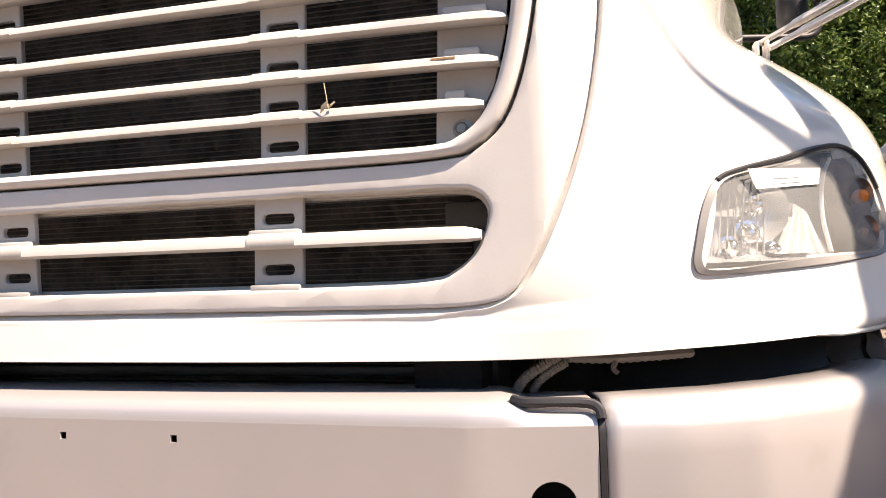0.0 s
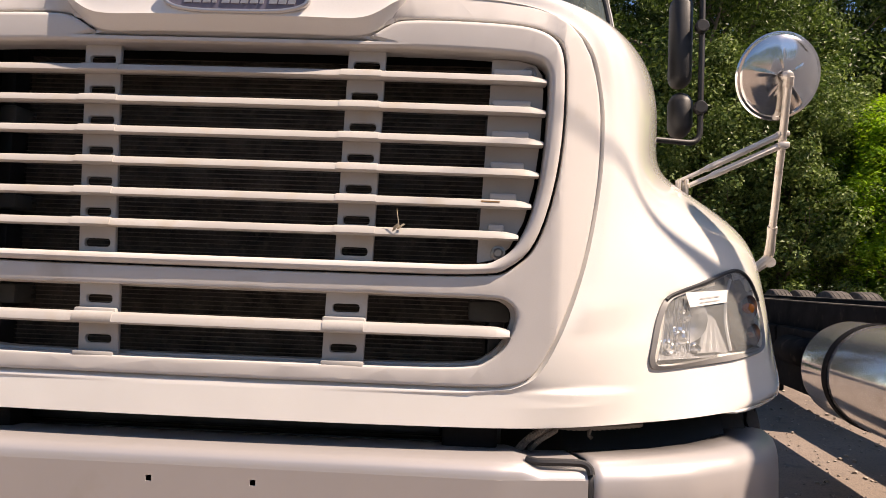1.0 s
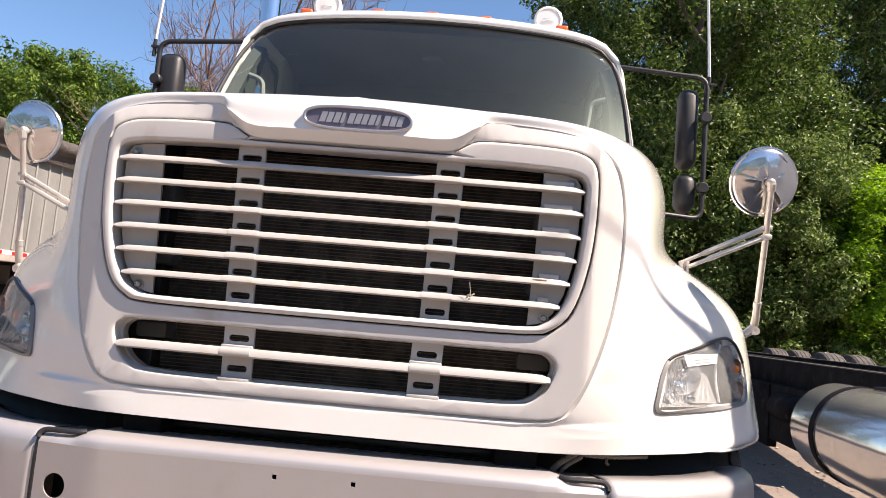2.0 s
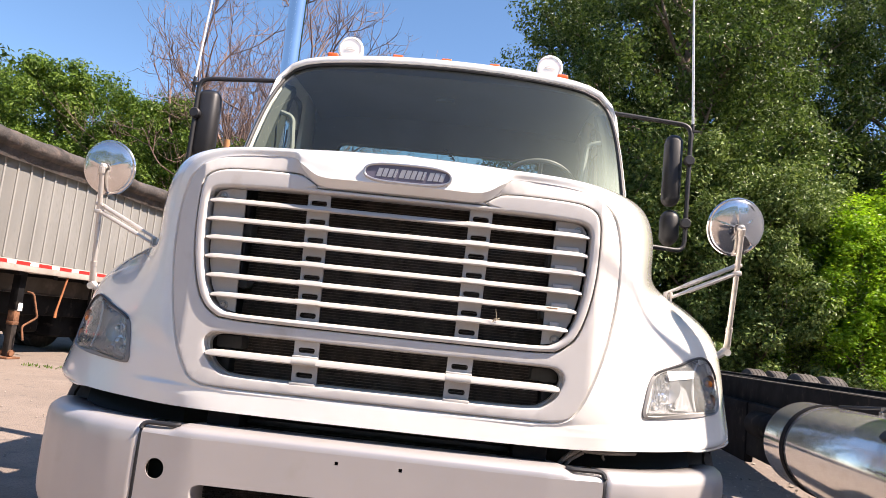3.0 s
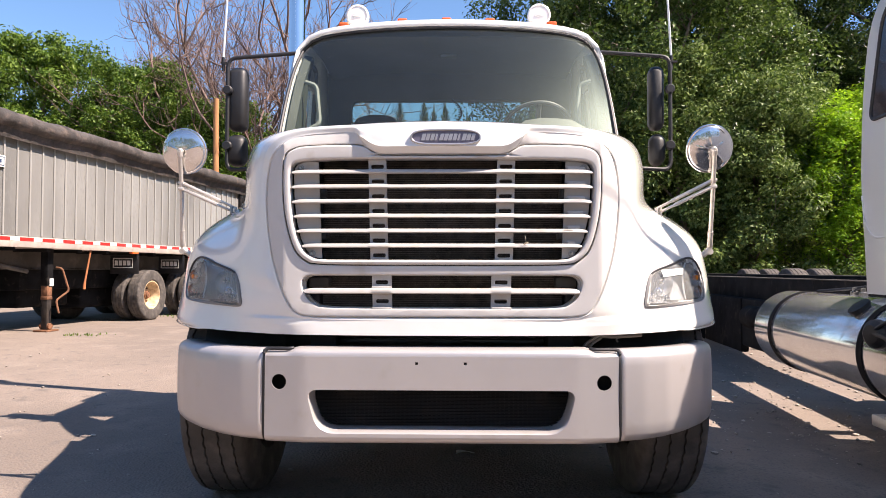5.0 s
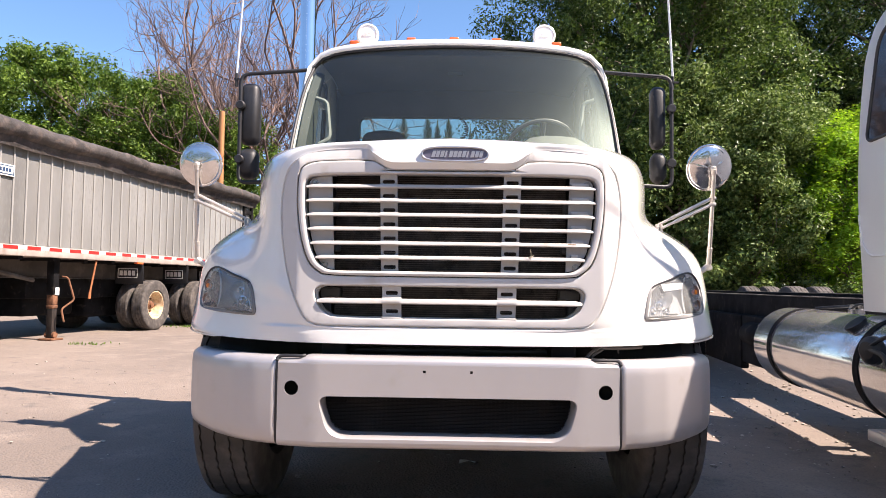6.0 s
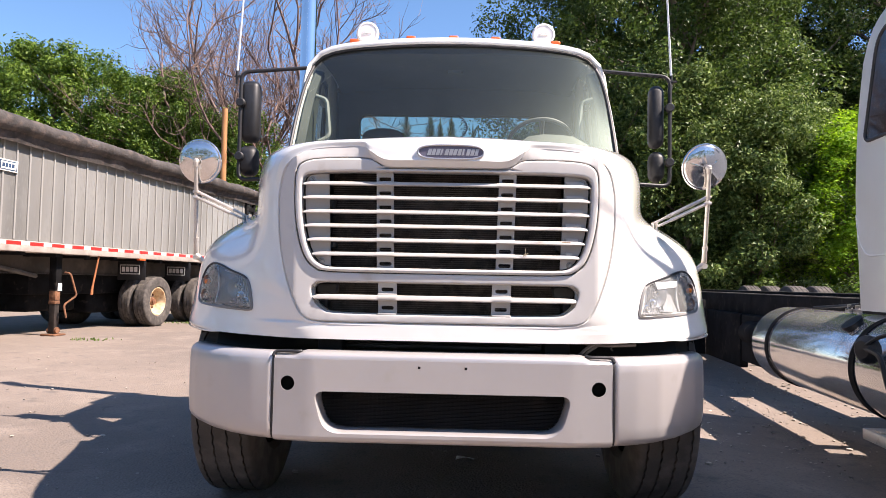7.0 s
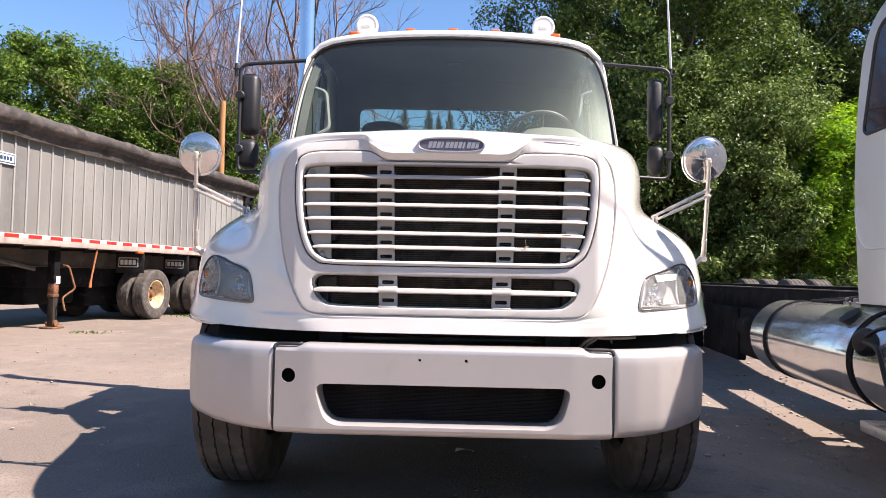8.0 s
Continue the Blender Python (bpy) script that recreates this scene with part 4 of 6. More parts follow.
def build_bumper_centre():
    """Centre section cut round its intake, its two tow holes and plate holes."""
    bm = bmesh.new()
    xs = 0.652
    top, bot = 0.664, 0.372
    outer = []
    for k in range(41):
        outer.append((-xs + 2 * xs * k / 40, top))
    for k in range(41):
        outer.append((xs - 2 * xs * k / 40, bot))
    intake = rounded([(-0.496, 0.543, 0.045), (0.496, 0.543, 0.045), (0.452, 0.384, 0.07), (-0.452, 0.384, 0.07)], 7)
    tow = [[(s * 0.597 + 0.028 * math.cos(k * math.tau / 24), 0.570 + 0.028 * math.sin(k * math.tau / 24)) for k in range(24)] for s in (-1, 1)]
    plates = [[(s * 0.089 - 0.005, 0.635), (s * 0.089 + 0.005, 0.635), (s * 0.089 + 0.005, 0.645), (s * 0.089 - 0.005, 0.645)] for s in (-1, 1)]
    plate(bm, outer, [intake, *tow, *plates], 0.0, 0.004)
    slice_x(bm, [s * x for x in (0.50, 0.53, 0.56, 0.59, 0.62) for s in (-1, 1)])
    for v in bm.verts:
        v.co.y += bumper_y(v.co.x)
    body = part("bumper", bm, M_BUMPER, truck, "silver-grey painted three-piece steel bumper", smooth=30)
    # top roll, bottom roll
    line = bumper_line(-0.652, 0.652, 81)
    for upper in (True, False):
        bm = bmesh.new()
        rings = []
        for p, out in line:
            a = abs(p.x)
            dip = 0.010 * max(0.0, min(1.0, (a - 0.545) / 0.025))
            if upper:
                t = 0.696 - dip
                sec = [(-0.14, t - 0.006), (-0.06, t), (-0.036, t - 0.002), (-0.020, t - 0.006), (-0.010, t - 0.011), (-0.0045, t - 0.016), (-0.0016, t - 0.0205), (-0.0005, min(t - 0.0205, 0.670) - 0.003), (0.0, 0.664)]
            else:
                sec = [(0.0, 0.372), (-0.001, 0.366), (-0.005, 0.358), (-0.014, 0.350), (-0.03, 0.345), (-0.10, 0.343)]
            rings.append([p + out * o + Vector((0, 0, z)) for o, z in sec])
        loft(bm, rings, False)
        bmesh.ops.recalc_face_normals(bm, faces=bm.faces[:])
        part("rolled_edge", bm, M_BUMPER, body, smooth=60)
    # funnel wall of the intake
    bm = bmesh.new()
    rings = []
    for s, q, d in ((1.0, 1.0, 0.0), (0.997, 0.985, 0.002), (0.992, 0.962, 0.008), (0.988, 0.945, 0.02), (0.986, 0.938, 0.04), (0.984, 0.935, 0.10)):
        rings.append([Vector((x * s, bumper_y(x) + d, 0.534 + (z - 0.534) * q)) for x, z in intake])
    loft(bm, rings)
    part("intake_wall", bm, M_BUMPER, body, smooth=60)
    bm = bmesh.new()
    z = 0.40
    k = 0
    while z < 0.545:
        x = -0.475
        while x < 0.475:
            box(bm, x, x + 0.0125, 0.082, 0.086, z, z + 0.0035)
            x += 0.017
        box(bm, -0.475, 0.475, 0.084, 0.088, z + 0.006, z + 0.0085)
        z += 0.0105
    part("mesh_screen", bm, M_FRAME, body, "black expanded mesh screen", smooth=0)
    # near-black sheets that stand in for shade behind intake and tow holes
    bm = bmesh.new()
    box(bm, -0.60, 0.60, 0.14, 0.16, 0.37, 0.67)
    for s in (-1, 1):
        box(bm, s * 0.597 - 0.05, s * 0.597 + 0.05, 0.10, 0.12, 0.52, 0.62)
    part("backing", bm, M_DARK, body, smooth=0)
    # wrapped ends
    for side in (1, -1):
        bm = bmesh.new()
        rings = []
        for p, out in bumper_line(0.662, 1.146, 44):
            b = bumper_bottom(p.x)
            t = 0.688 - 0.004 * max(0.0, (p.x - 0.9) / 0.25)
            e = max(0.0, (p.y - 0.50) / 0.12) ** 2
            ring = [p + out * (o - 0.02 * e) + Vector((0, 0, z)) for o, z in bumper_section(t, b)]
            rings.append([Vector((side * v.x, v.y, v.z)) for v in ring])
        loft(bm, rings, False)
        bmesh.ops.recalc_face_normals(bm, faces=bm.faces[:])
        ob = part("end_cap", bm, M_BUMPER, body, "silver-grey wrapped bumper end", smooth=60)
        s = ob.modifiers.new("skin", "SOLIDIFY")
        s.thickness = 0.006
        # black rubber seam
        bm = bmesh.new()
        rings = []
        for x, d in ((0.6515, 0.004), (0.6535, -0.0015), (0.6605, -0.0015), (0.6625, 0.004)):
            y = bumper_y(x)
            ring = [Vector((side * x, y + d - o, z)) for o, z in bumper_section(0.686, bumper_bottom(0.655))[1:]]
            rings.append(ring)
        loft(bm, rings, False)
        part("seam", bm, M_BLACK, body, "black rubber joint")
        bm = bmesh.new()
        pts = [(side * x, bumper_y(x) + d, z) for x, d, z in ((0.548, 0.03, 0.692), (0.565, 0.02, 0.690), (0.60, 0.016, 0.690), (0.640, 0.014, 0.689), (0.654, 0.008, 0.683), (0.657, 0.003, 0.672))]
        tube(bm, smooth_curve(pts, 3), 0.0065, 8)
        part("seam_lip", bm, M_BLACK, body)


build_bumper_centre()


# ---- a dry leaf caught on a bar, and a rust stain
def build_dry_leaf():
    bm = bmesh.new()
    loft(bm, [[(0.306 + 0.016 * k / 6 + 0.003 * j, 0.029 + bow(0.33) - 0.003 * math.sin(k), 1.074 + 0.012 * abs(math.sin(k * 0.9)) + 0.002 * j) for j in (-1, 0, 1)] for k in range(7)], False)
    tube(bm, [(0.315, 0.028 + bow(0.33), 1.078), (0.313, 0.028 + bow(0.33), 1.094), (0.310, 0.028 + bow(0.33), 1.112)], 0.0007, 5)
    tagged(part("dry_leaf", bm, M_DRYLEAF, None), "small curled dry leaf caught on a grille bar", "leaf")
    bm = bmesh.new()
    for x, w in ((0.466, 0.010), (0.482, 0.006)):
        box(bm, x - w, x + w, 0.0335 + bow(x), 0.036 + bow(x), 1.1822 - 0.0558 + 0.0036, 1.1822 - 0.0558 + 0.0062)
    part("rust_stain", bm, M_STAIN, truck, smooth=0)


def build_scrap():
    bm = bmesh.new()
    rows = []
    for k in range(6):
        f = k / 5
        rows.append([Vector((0.055 + 0.11 * f, 1.455 + 0.02 * f, GROUND + 0.004 + 0.012 * math.sin(3 * f))), Vector((0.06 + 0.10 * f, 1.50 - 0.01 * f, GROUND + 0.006 + 0.010 * math.sin(3 * f + 1)))])
    loft(bm, rows, False)
    scrap = tagged(part("paper_scrap", bm, M_STICKER, None), "crumpled white paper scrap lying on the ground", "litter")
    s = scrap.modifiers.new("sheet", "SOLIDIFY")
    s.thickness = 0.002


build_scrap()


M_STAIN = material("orange_rust_stain", (0.42, 0.25, 0.12), 0.8, vary=0.2, grain=200, blotch=80)
M_DRYLEAF = material("dry_leaf_tan", (0.55, 0.47, 0.33), 0.8, vary=0.2, grain=300, blotch=60)
build_dry_leaf()


# ---- cab
def screen_point(u, v):
    """The windscreen's surface; u across (-1 to 1), v up (0 to 1)."""
    x = u * (0.975 * (1 - v) + 0.974 * v) * (1 - 0.03 * v**6 * u**10)
    y = (1.27 + 0.17 * u * u) * (1 - v) + (1.86 + 0.085 * u * u) * v - 0.03 * math.sin(math.pi * v)
    z = (1.665 + 0.055 * u * u) * (1 - v) + (2.532 - 0.045 * u * u - 0.078 * u**12) * v
    return Vector((x, y, z))


def build_cab():
    bm = bmesh.new()
    loft(bm, [[screen_point(-1 + k / 12, v / 10) for k in range(25)] for v in range(11)], False)
    ws = part("windscreen", bm, M_WINDSHIELD, truck, "large dark-tinted curved windscreen", smooth=80)
    ws.visible_shadow = False
    # black seal round the glass
    bm = bmesh.new()
    edge = [screen_point(-1 + k / 12, 1) for k in range(25)]
    edge = [screen_point(-1, v / 8) for v in range(8)] + edge + [screen_point(1, 1 - v / 8) for v in range(1, 9)]
    tube(bm, [p + Vector((0, -0.006, 0)) for p in edge], 0.011, 8)
    part("seal", bm, M_BLACK, ws)
    # pillars
    for side in (-1, 1):
        bm = bmesh.new()
        rings = []
        for k in range(13):
            v = k / 12
            p = screen_point(side, v)
            rings.append([p + Vector((side * 0.004, -0.004, 0.004)), p + Vector((side * 0.010, -0.008, 0.004)), p + Vector((side * 0.016, -0.004, 0)), p + Vector((side * 0.021, 0.03, 0)), p + Vector((side * 0.02, 0.07, 0)), p + Vector((side * 0.01, 0.10, 0)), p + Vector((-side * 0.02, 0.07, 0))])
        loft(bm, rings, True, True, True)
        bmesh.ops.recalc_face_normals(bm, faces=bm.faces[:])
        part("pillar", bm, M_WHITE, truck, smooth=50)
    # roof
    bm = bmesh.new()
    rings = []
    for dy, dz, sx in ((-0.010, 0.004, 1.012), (-0.018, 0.018, 1.02), (-0.016, 0.040, 1.027), (0.01, 0.060, 1.03), (0.05, 0.072, 1.028), (0.12, 0.083, 1.02), (0.45, 0.10, 1.01), (0.75, 0.094, 1.01), (0.95, 0.07, 1.01), (0.99, 0.02, 1.01)):
        ring = []
        for k in range(25):
            u = -1 + k / 12
            p = screen_point(u, 1)
            ring.append(Vector((p.x * sx * (1 + 0.05 * min(1, max(0, dy))), p.y * (1 - min(1, max(0, dy))) + 1.86 * min(1, max(0, dy)) + dy, p.z + dz * (1 - 0.25 * u**4))))
        ends = [[e + Vector((s * o, 0.004 - 0.67 * h * max(0.0, 1 - max(0.0, dy) / 0.12), -h)) for o, h in ((0.009, 0.022), (0.014, 0.055), (0.014, 0.10), (0.012, 0.17), (0.006, 0.24))] for e, s in ((ring[0], -1), (ring[-1], 1))]
        rings.append(ends[0][::-1] + ring + ends[1])
    loft(bm, rings, False)
    bmesh.ops.recalc_face_normals(bm, faces=bm.faces[:])
    roof = part("roof", bm, M_WHITE, truck, "white rounded cab roof", smooth=60)
    s = roof.modifiers.new("skin", "SOLIDIFY")
    s.thickness = 0.03
    # cowl below the glass
    bm = bmesh.new()
    loft(bm, [[screen_point(-1 + k / 12, 0) + Vector((0, d, h)) for k in range(25)] for d, h in ((0.05, -0.12), (-0.01, -0.015), (0.015, 0.003))], False)
    part("cowl", bm, M_BLACK, truck)
    # doors, rear wall, floor
    for side in (-1, 1):
        x0, x1 = sorted((side * 0.97, side * 1.03))
        bm = bmesh.new()
        box(bm, x0, x1, 1.50, 2.42, 0.95, 1.76, 0.02)
        door = part("door", bm, M_WHITE, truck, "white cab door")
        bm = bmesh.new()
        loft(bm, [[(side * (0.99 - 0.05 * (z - 1.76)), y0, z), (side * (0.99 - 0.05 * (z - 1.76)), 2.41, z)] for y0, z in ((1.63, 1.76), (1.84, 2.08), (2.06, 2.42))], False)
        g = part("window", bm, M_CLEAR, door, "clear door glass")
        g.visible_shadow = False
        bm = bmesh.new()
        fr = []
        for y, z in ((1.68, 1.76), (2.12, 2.40), (2.42, 2.42), (2.42, 1.76)):
            fr.append(Vector((side * (0.99 - 0.05 * (z - 1.76)), y, z)))
        tube(bm, bent(fr + [fr[0]], 0.05), 0.016, 8)
        part("window_frame", bm, M_CABIN, door)
        bm = bmesh.new()
        tube(bm, bent([(side * 1.03, 2.22, 1.60), (side * 1.07, 2.24, 1.60), (side * 1.07, 2.36, 1.60), (side * 1.03, 2.38, 1.60)], 0.02), 0.011, 8)
        part("handle", bm, M_BLACK, door)
        bm = bmesh.new()
        box(bm, x0 - 0.05 * (side > 0), x1 - 0.05 * (side > 0) + 0.05 * (side < 0), 2.43, 2.85, 0.95, 2.52, 0.03)
        part("rear_quarter", bm, M_WHITE, truck)
        # trim inside the pillar, the cab's shade put into its colour
        bm = bmesh.new()
        rings = []
        for k in range(9):
            p = screen_point(side * 0.985, 0.04 + 0.90 * k / 8)
            rings.append([p + Vector((-side * 0.01, 0.03, 0)), p + Vector((-side * 0.055, 0.06, 0)), p + Vector((-side * 0.055, 0.10, 0)), p + Vector((0, 0.13, 0))])
        loft(bm, rings, True, True, True)
        bmesh.ops.recalc_face_normals(bm, faces=bm.faces[:])
        part("pillar_trim", bm, M_TRIM, truck, "near-black green pillar trim, darkened as in shade", smooth=50)
        # inner lining between pillar and door window, in the same shade-dark green
        bm = bmesh.new()
        rows = []
        for k in range(9):
            v = 0.02 + 0.92 * k / 8
            p = screen_point(side * 0.985, v)
            deep = 0.40 - 0.26 * v
            rows.append([p + Vector((-side * 0.02, 0.08, 0)), p + Vector((-side * 0.035, 0.5 * deep, 0)), p + Vector((-side * 0.045, deep, 0)), p + Vector((-side * 0.01, deep + 0.02, 0))])
        loft(bm, rows, False)
        part("side_lining", bm, M_TRIM, truck, "near-black green inner door lining, darkened as in shade", smooth=50)
        # inside grab handle on the pillar
        bm = bmesh.new()
        tube(bm, bent([(side * 0.90, 1.80, 2.17), (side * 0.83, 1.81, 2.15), (side * 0.80, 1.78, 1.90), (side * 0.87, 1.76, 1.86)], 0.05), 0.014, 8)
        part("grab_handle", bm, M_GRAB, truck, "pale grey inside grab handle")
    bm = bmesh.new()
    plate(bm, [(-1.0, 0.95), (1.0, 0.95), (1.0, 2.55), (-1.0, 2.55)], [rounded([(-0.755, 1.83, 0.06), (0.675, 1.83, 0.06), (0.675, 2.29, 0.06), (-0.755, 2.29, 0.06)])], 2.78, 2.85)
    part("rear_wall", bm, M_CABIN, truck, smooth=0)
    bm = bmesh.new()
    box(bm, -0.765, 0.685, 2.81, 2.816, 1.82, 2.30)
    g = part("rear_window", bm, M_CLEAR, truck, "clear rear cab window")
    g.visible_shadow = False
    bm = bmesh.new()
    box(bm, -0.96, 0.96, 1.42, 2.8, 0.93, 0.98)
    part("cab_floor", bm, M_CABIN, truck)
    bm = bmesh.new()
    loft(bm, [[(x, y, z - 0.05 * (x / 0.9) ** 4) for x in np.linspace(-0.9, 0.9, 13)] for y, z in ((1.90, 2.49), (1.96, 2.50), (2.4, 2.53), (2.78, 2.50))], False)
    part("headliner", bm, M_HEADLINER, truck, "dark grey fabric headliner", smooth=60)
    # dashboard, wheel, seats
    bm = bmesh.new()
    rings = []
    for k in range(21):
        u = -1 + k / 10
        x = u * 0.93
        b = 0.12 * u * u
        hump = 0.275 * math.exp(-(((x - 0.62) / 0.30) ** 4))
        rings.append([Vector((x, 1.33 + b, 1.55)), Vector((x, 1.36 + b, 1.648)), Vector((x, 1.55 + b * 0.6, 1.655 + hump * 0.85)), Vector((x, 1.72, 1.63 + hump)), Vector((x, 1.78, 1.55 + hump)), Vector((x, 1.74, 1.2))])
    loft(bm, rings, False)
    part("dashboard", bm, M_DASH, truck, "grey moulded dashboard", smooth=50)
    bm = bmesh.new()
    m = Matrix.Translation((0.585, 1.99, 1.90)) @ Matrix.Rotation(radians(-40), 4, "X")
    pts = [m @ Vector((0.22 * math.cos(a), 0.22 * math.sin(a), 0)) for a in (k * math.tau / 36 for k in range(37))]
    tube(bm, pts, 0.014, 8, False)
    for a in (0.3, math.pi - 0.3, -math.pi / 2):
        tube(bm, [m @ Vector((0, 0, -0.03)), m @ Vector((0.21 * math.cos(a), 0.21 * math.sin(a), 0))], 0.013, 6)
    lathe(bm, [(0.0, 0.0), (0.055, 0.0), (0.05, 0.03), (0.0, 0.035)], m @ Matrix.Translation((0, 0, -0.04)), 18)
    part("steering_wheel", bm, M_WHEELRIM, truck, "grey steering wheel")
    for x in (-0.54, 0.47):
        bm = bmesh.new()
        box(bm, x - 0.25, x + 0.25, 2.15, 2.62, 1.32, 1.48, 0.05, seg=3)
        seat = part("seat", bm, M_SEAT, truck, "dark cloth cab seat")
        bm = bmesh.new()
        box(bm, x - 0.23, x + 0.23, 2.55, 2.68, 1.45, 2.02, 0.05, seg=3)
        part("backrest", bm, M_SEAT, seat)
        bm = bmesh.new()
        top = 2.135 if x < 0 else 2.06
        loft(bm, [[(x + q * (0.165 - 0.012 * k), 2.57 + 0.09 * k / 5, z) for q, z in ((-1, 1.98), (-1, top - 0.09), (-0.97, top - 0.06), (-0.87, top - 0.035), (-0.7, top - 0.017), (-0.35, top - 0.004), (0, top), (0.35, top - 0.004), (0.7, top - 0.017), (0.87, top - 0.035), (0.97, top - 0.06), (1, top - 0.09), (1, 1.98))] for k in range(6)], False)
        for f in (0, -1):
            bm.verts.ensure_lookup_table()
            bm.faces.new(bm.verts[:13] if f == 0 else bm.verts[-13:])
        bmesh.ops.recalc_face_normals(bm, faces=bm.faces[:])
        part("headrest", bm, M_SEAT, seat, smooth=50)
        bm = bmesh.new()
        box(bm, x - 0.2, x + 0.2, 2.2, 2.6, 0.98, 1.34, 0.03)
        part("pedestal", bm, M_BLACK, seat)
    # coiled cord of the radio
    bm = bmesh.new()
    pts = [Vector((0.05 + 0.05 * math.sin(math.pi * k / 60) - 0.03 * k / 60 + 0.012 * math.sin(k * 1.1), 2.20 + 0.012 * math.cos(k * 1.1), 1.99 + 0.17 * k / 60)) for k in range(61)]
    tube(bm, pts, 0.004, 6)
    part("coiled_cord", bm, M_BLACK, truck, "black coiled radio cord")
    bm = bmesh.new()
    box(bm, -0.05, 0.06, 1.99, 2.04, 2.385, 2.41, 0.01)
    part("dome_lamp", bm, M_CABIN, truck)
    # wipers
    for x0, x1 in ((-0.75, -0.05), (0.05, 0.72)):
        bm = bmesh.new()
        pts = [screen_point(x / 0.97, 0.035 + 0.02 * abs(x - x0)) + Vector((0, -0.02, 0.012)) for x in np.linspace(x0, x1, 9)]
        tube(bm, pts, 0.007, 6)
        part("wiper", bm, M_BLACK, truck, "black wiper blade")
    # clearance lamps and round work lamps on the roof
    for x, z in ((-0.68, 2.583), (-0.297, 2.607), (-0.009, 2.611), (0.274, 2.606), (0.675, 2.582)):
        bm = bmesh.new()
        box(bm, x - 0.032, x + 0.032, 1.93, 2.02, z - 0.012, z + 0.018, 0.010, seg=3)
        part("clearance_lamp", bm, M_ORANGE, truck, "orange roof clearance lamp")
    for side in (-1, 1):
        x = side * 0.617
        m = Matrix.Translation((x, 2.16, 2.712)) @ Matrix.Rotation(radians(90), 4, "X")
        bm = bmesh.new()
        lathe(bm, [(0.02, -0.09), (0.055, -0.07), (0.076, -0.02), (0.080, 0.02), (0.078, 0.035), (0.066, 0.042), (0.064, 0.038), (0.0, 0.040)], m, 32)
        lamp = part("work_lamp", bm, M_WHITE, truck, "round white roof work lamp", smooth=50)
        bm = bmesh.new()
        lathe(bm, [(0.03, 0.0), (0.022, 0.03), (0.02, 0.08)], Matrix.Translation((x, 2.16, 2.60)), 14, True, True)
        part("stem", bm, M_WHITE, lamp)
        bm = bmesh.new()
        box(bm, x - 0.03, x + 0.03, 2.117, 2.121, 2.702, 2.716, 0.004)
        part("label_bar", bm, M_STICKER, lamp)
    # exhaust stack with a bent tip
    STACK_TOP = 3.55
    bm = bmesh.new()
    lathe(bm, [(0.075, 0.9), (0.075, 1.9), (0.064, 1.95), (0.064, STACK_TOP)], Matrix.Translation((-1.232, 3.0, 0)), 28)
    stack = part("exhaust_pipe", bm, M_CHROME, truck, "tall chrome exhaust pipe", smooth=50)
    bm = bmesh.new()
    tube(bm, bent([(-1.232, 3.0, STACK_TOP - 0.01), (-1.232, 3.0, STACK_TOP + 0.16), (-1.30, 3.10, STACK_TOP + 0.36)], 0.14, 8), 0.068, 24, False)
    part("tip", bm, M_CHROME, stack, "bent chrome exhaust tip", smooth=60)
    bm = bmesh.new()
    box(bm, -1.18, -0.95, 2.96, 3.04, 2.34, 2.40, 0.01)
    part("clamp", bm, M_BLACK, stack)
    # cowl sides between hood and doors
    for side in (-1, 1):
        bm = bmesh.new()
        box(bm, *sorted((side * 0.86, side * 1.01)), 1.24, 1.54, 0.55, 1.60, 0.02)
        part("cowl_side", bm, M_WHITE, truck)
    # boxes with steps under the doors, added to keep sun off the ground
    for side in (-1, 1):
        bm = bmesh.new()
        box(bm, *sorted((side * 0.56, side * 1.16)), 1.46, 2.8, 0.33, 0.97, 0.05, seg=3)
        tank = part("side_tank", bm, M_FRAME, truck, "black box added below the door to block sun")
        bm = bmesh.new()
        for z in (0.42, 0.72):
            box(bm, *sorted((side * 1.13, side * 1.21)), 1.55, 2.3, z, z + 0.03, 0.006)
        part("step", bm, M_TUBE, tank)
    # chassis behind the cab
    bm = bmesh.new()
    box(bm, -0.47, 0.47, 3.1, 7.5, 0.72, 0.98, 0.02)
    part("rear_frame", bm, M_FRAME, truck)


# near-black green: the trim's shade is put into the colour
M_TRIM = material("shade_dark_trim", (0.035, 0.045, 0.038), 0.7)
M_GRAB = material("pale_grey_plastic", (0.28, 0.30, 0.28), 0.5)
M_DASH = material("dash_grey", (0.16, 0.17, 0.155), 0.75, vary=0.08, grain=200, blotch=4)
M_SEAT = material("seat_cloth", (0.03, 0.03, 0.033), 0.9, vary=0.15, grain=250, blotch=5)
build_cab()


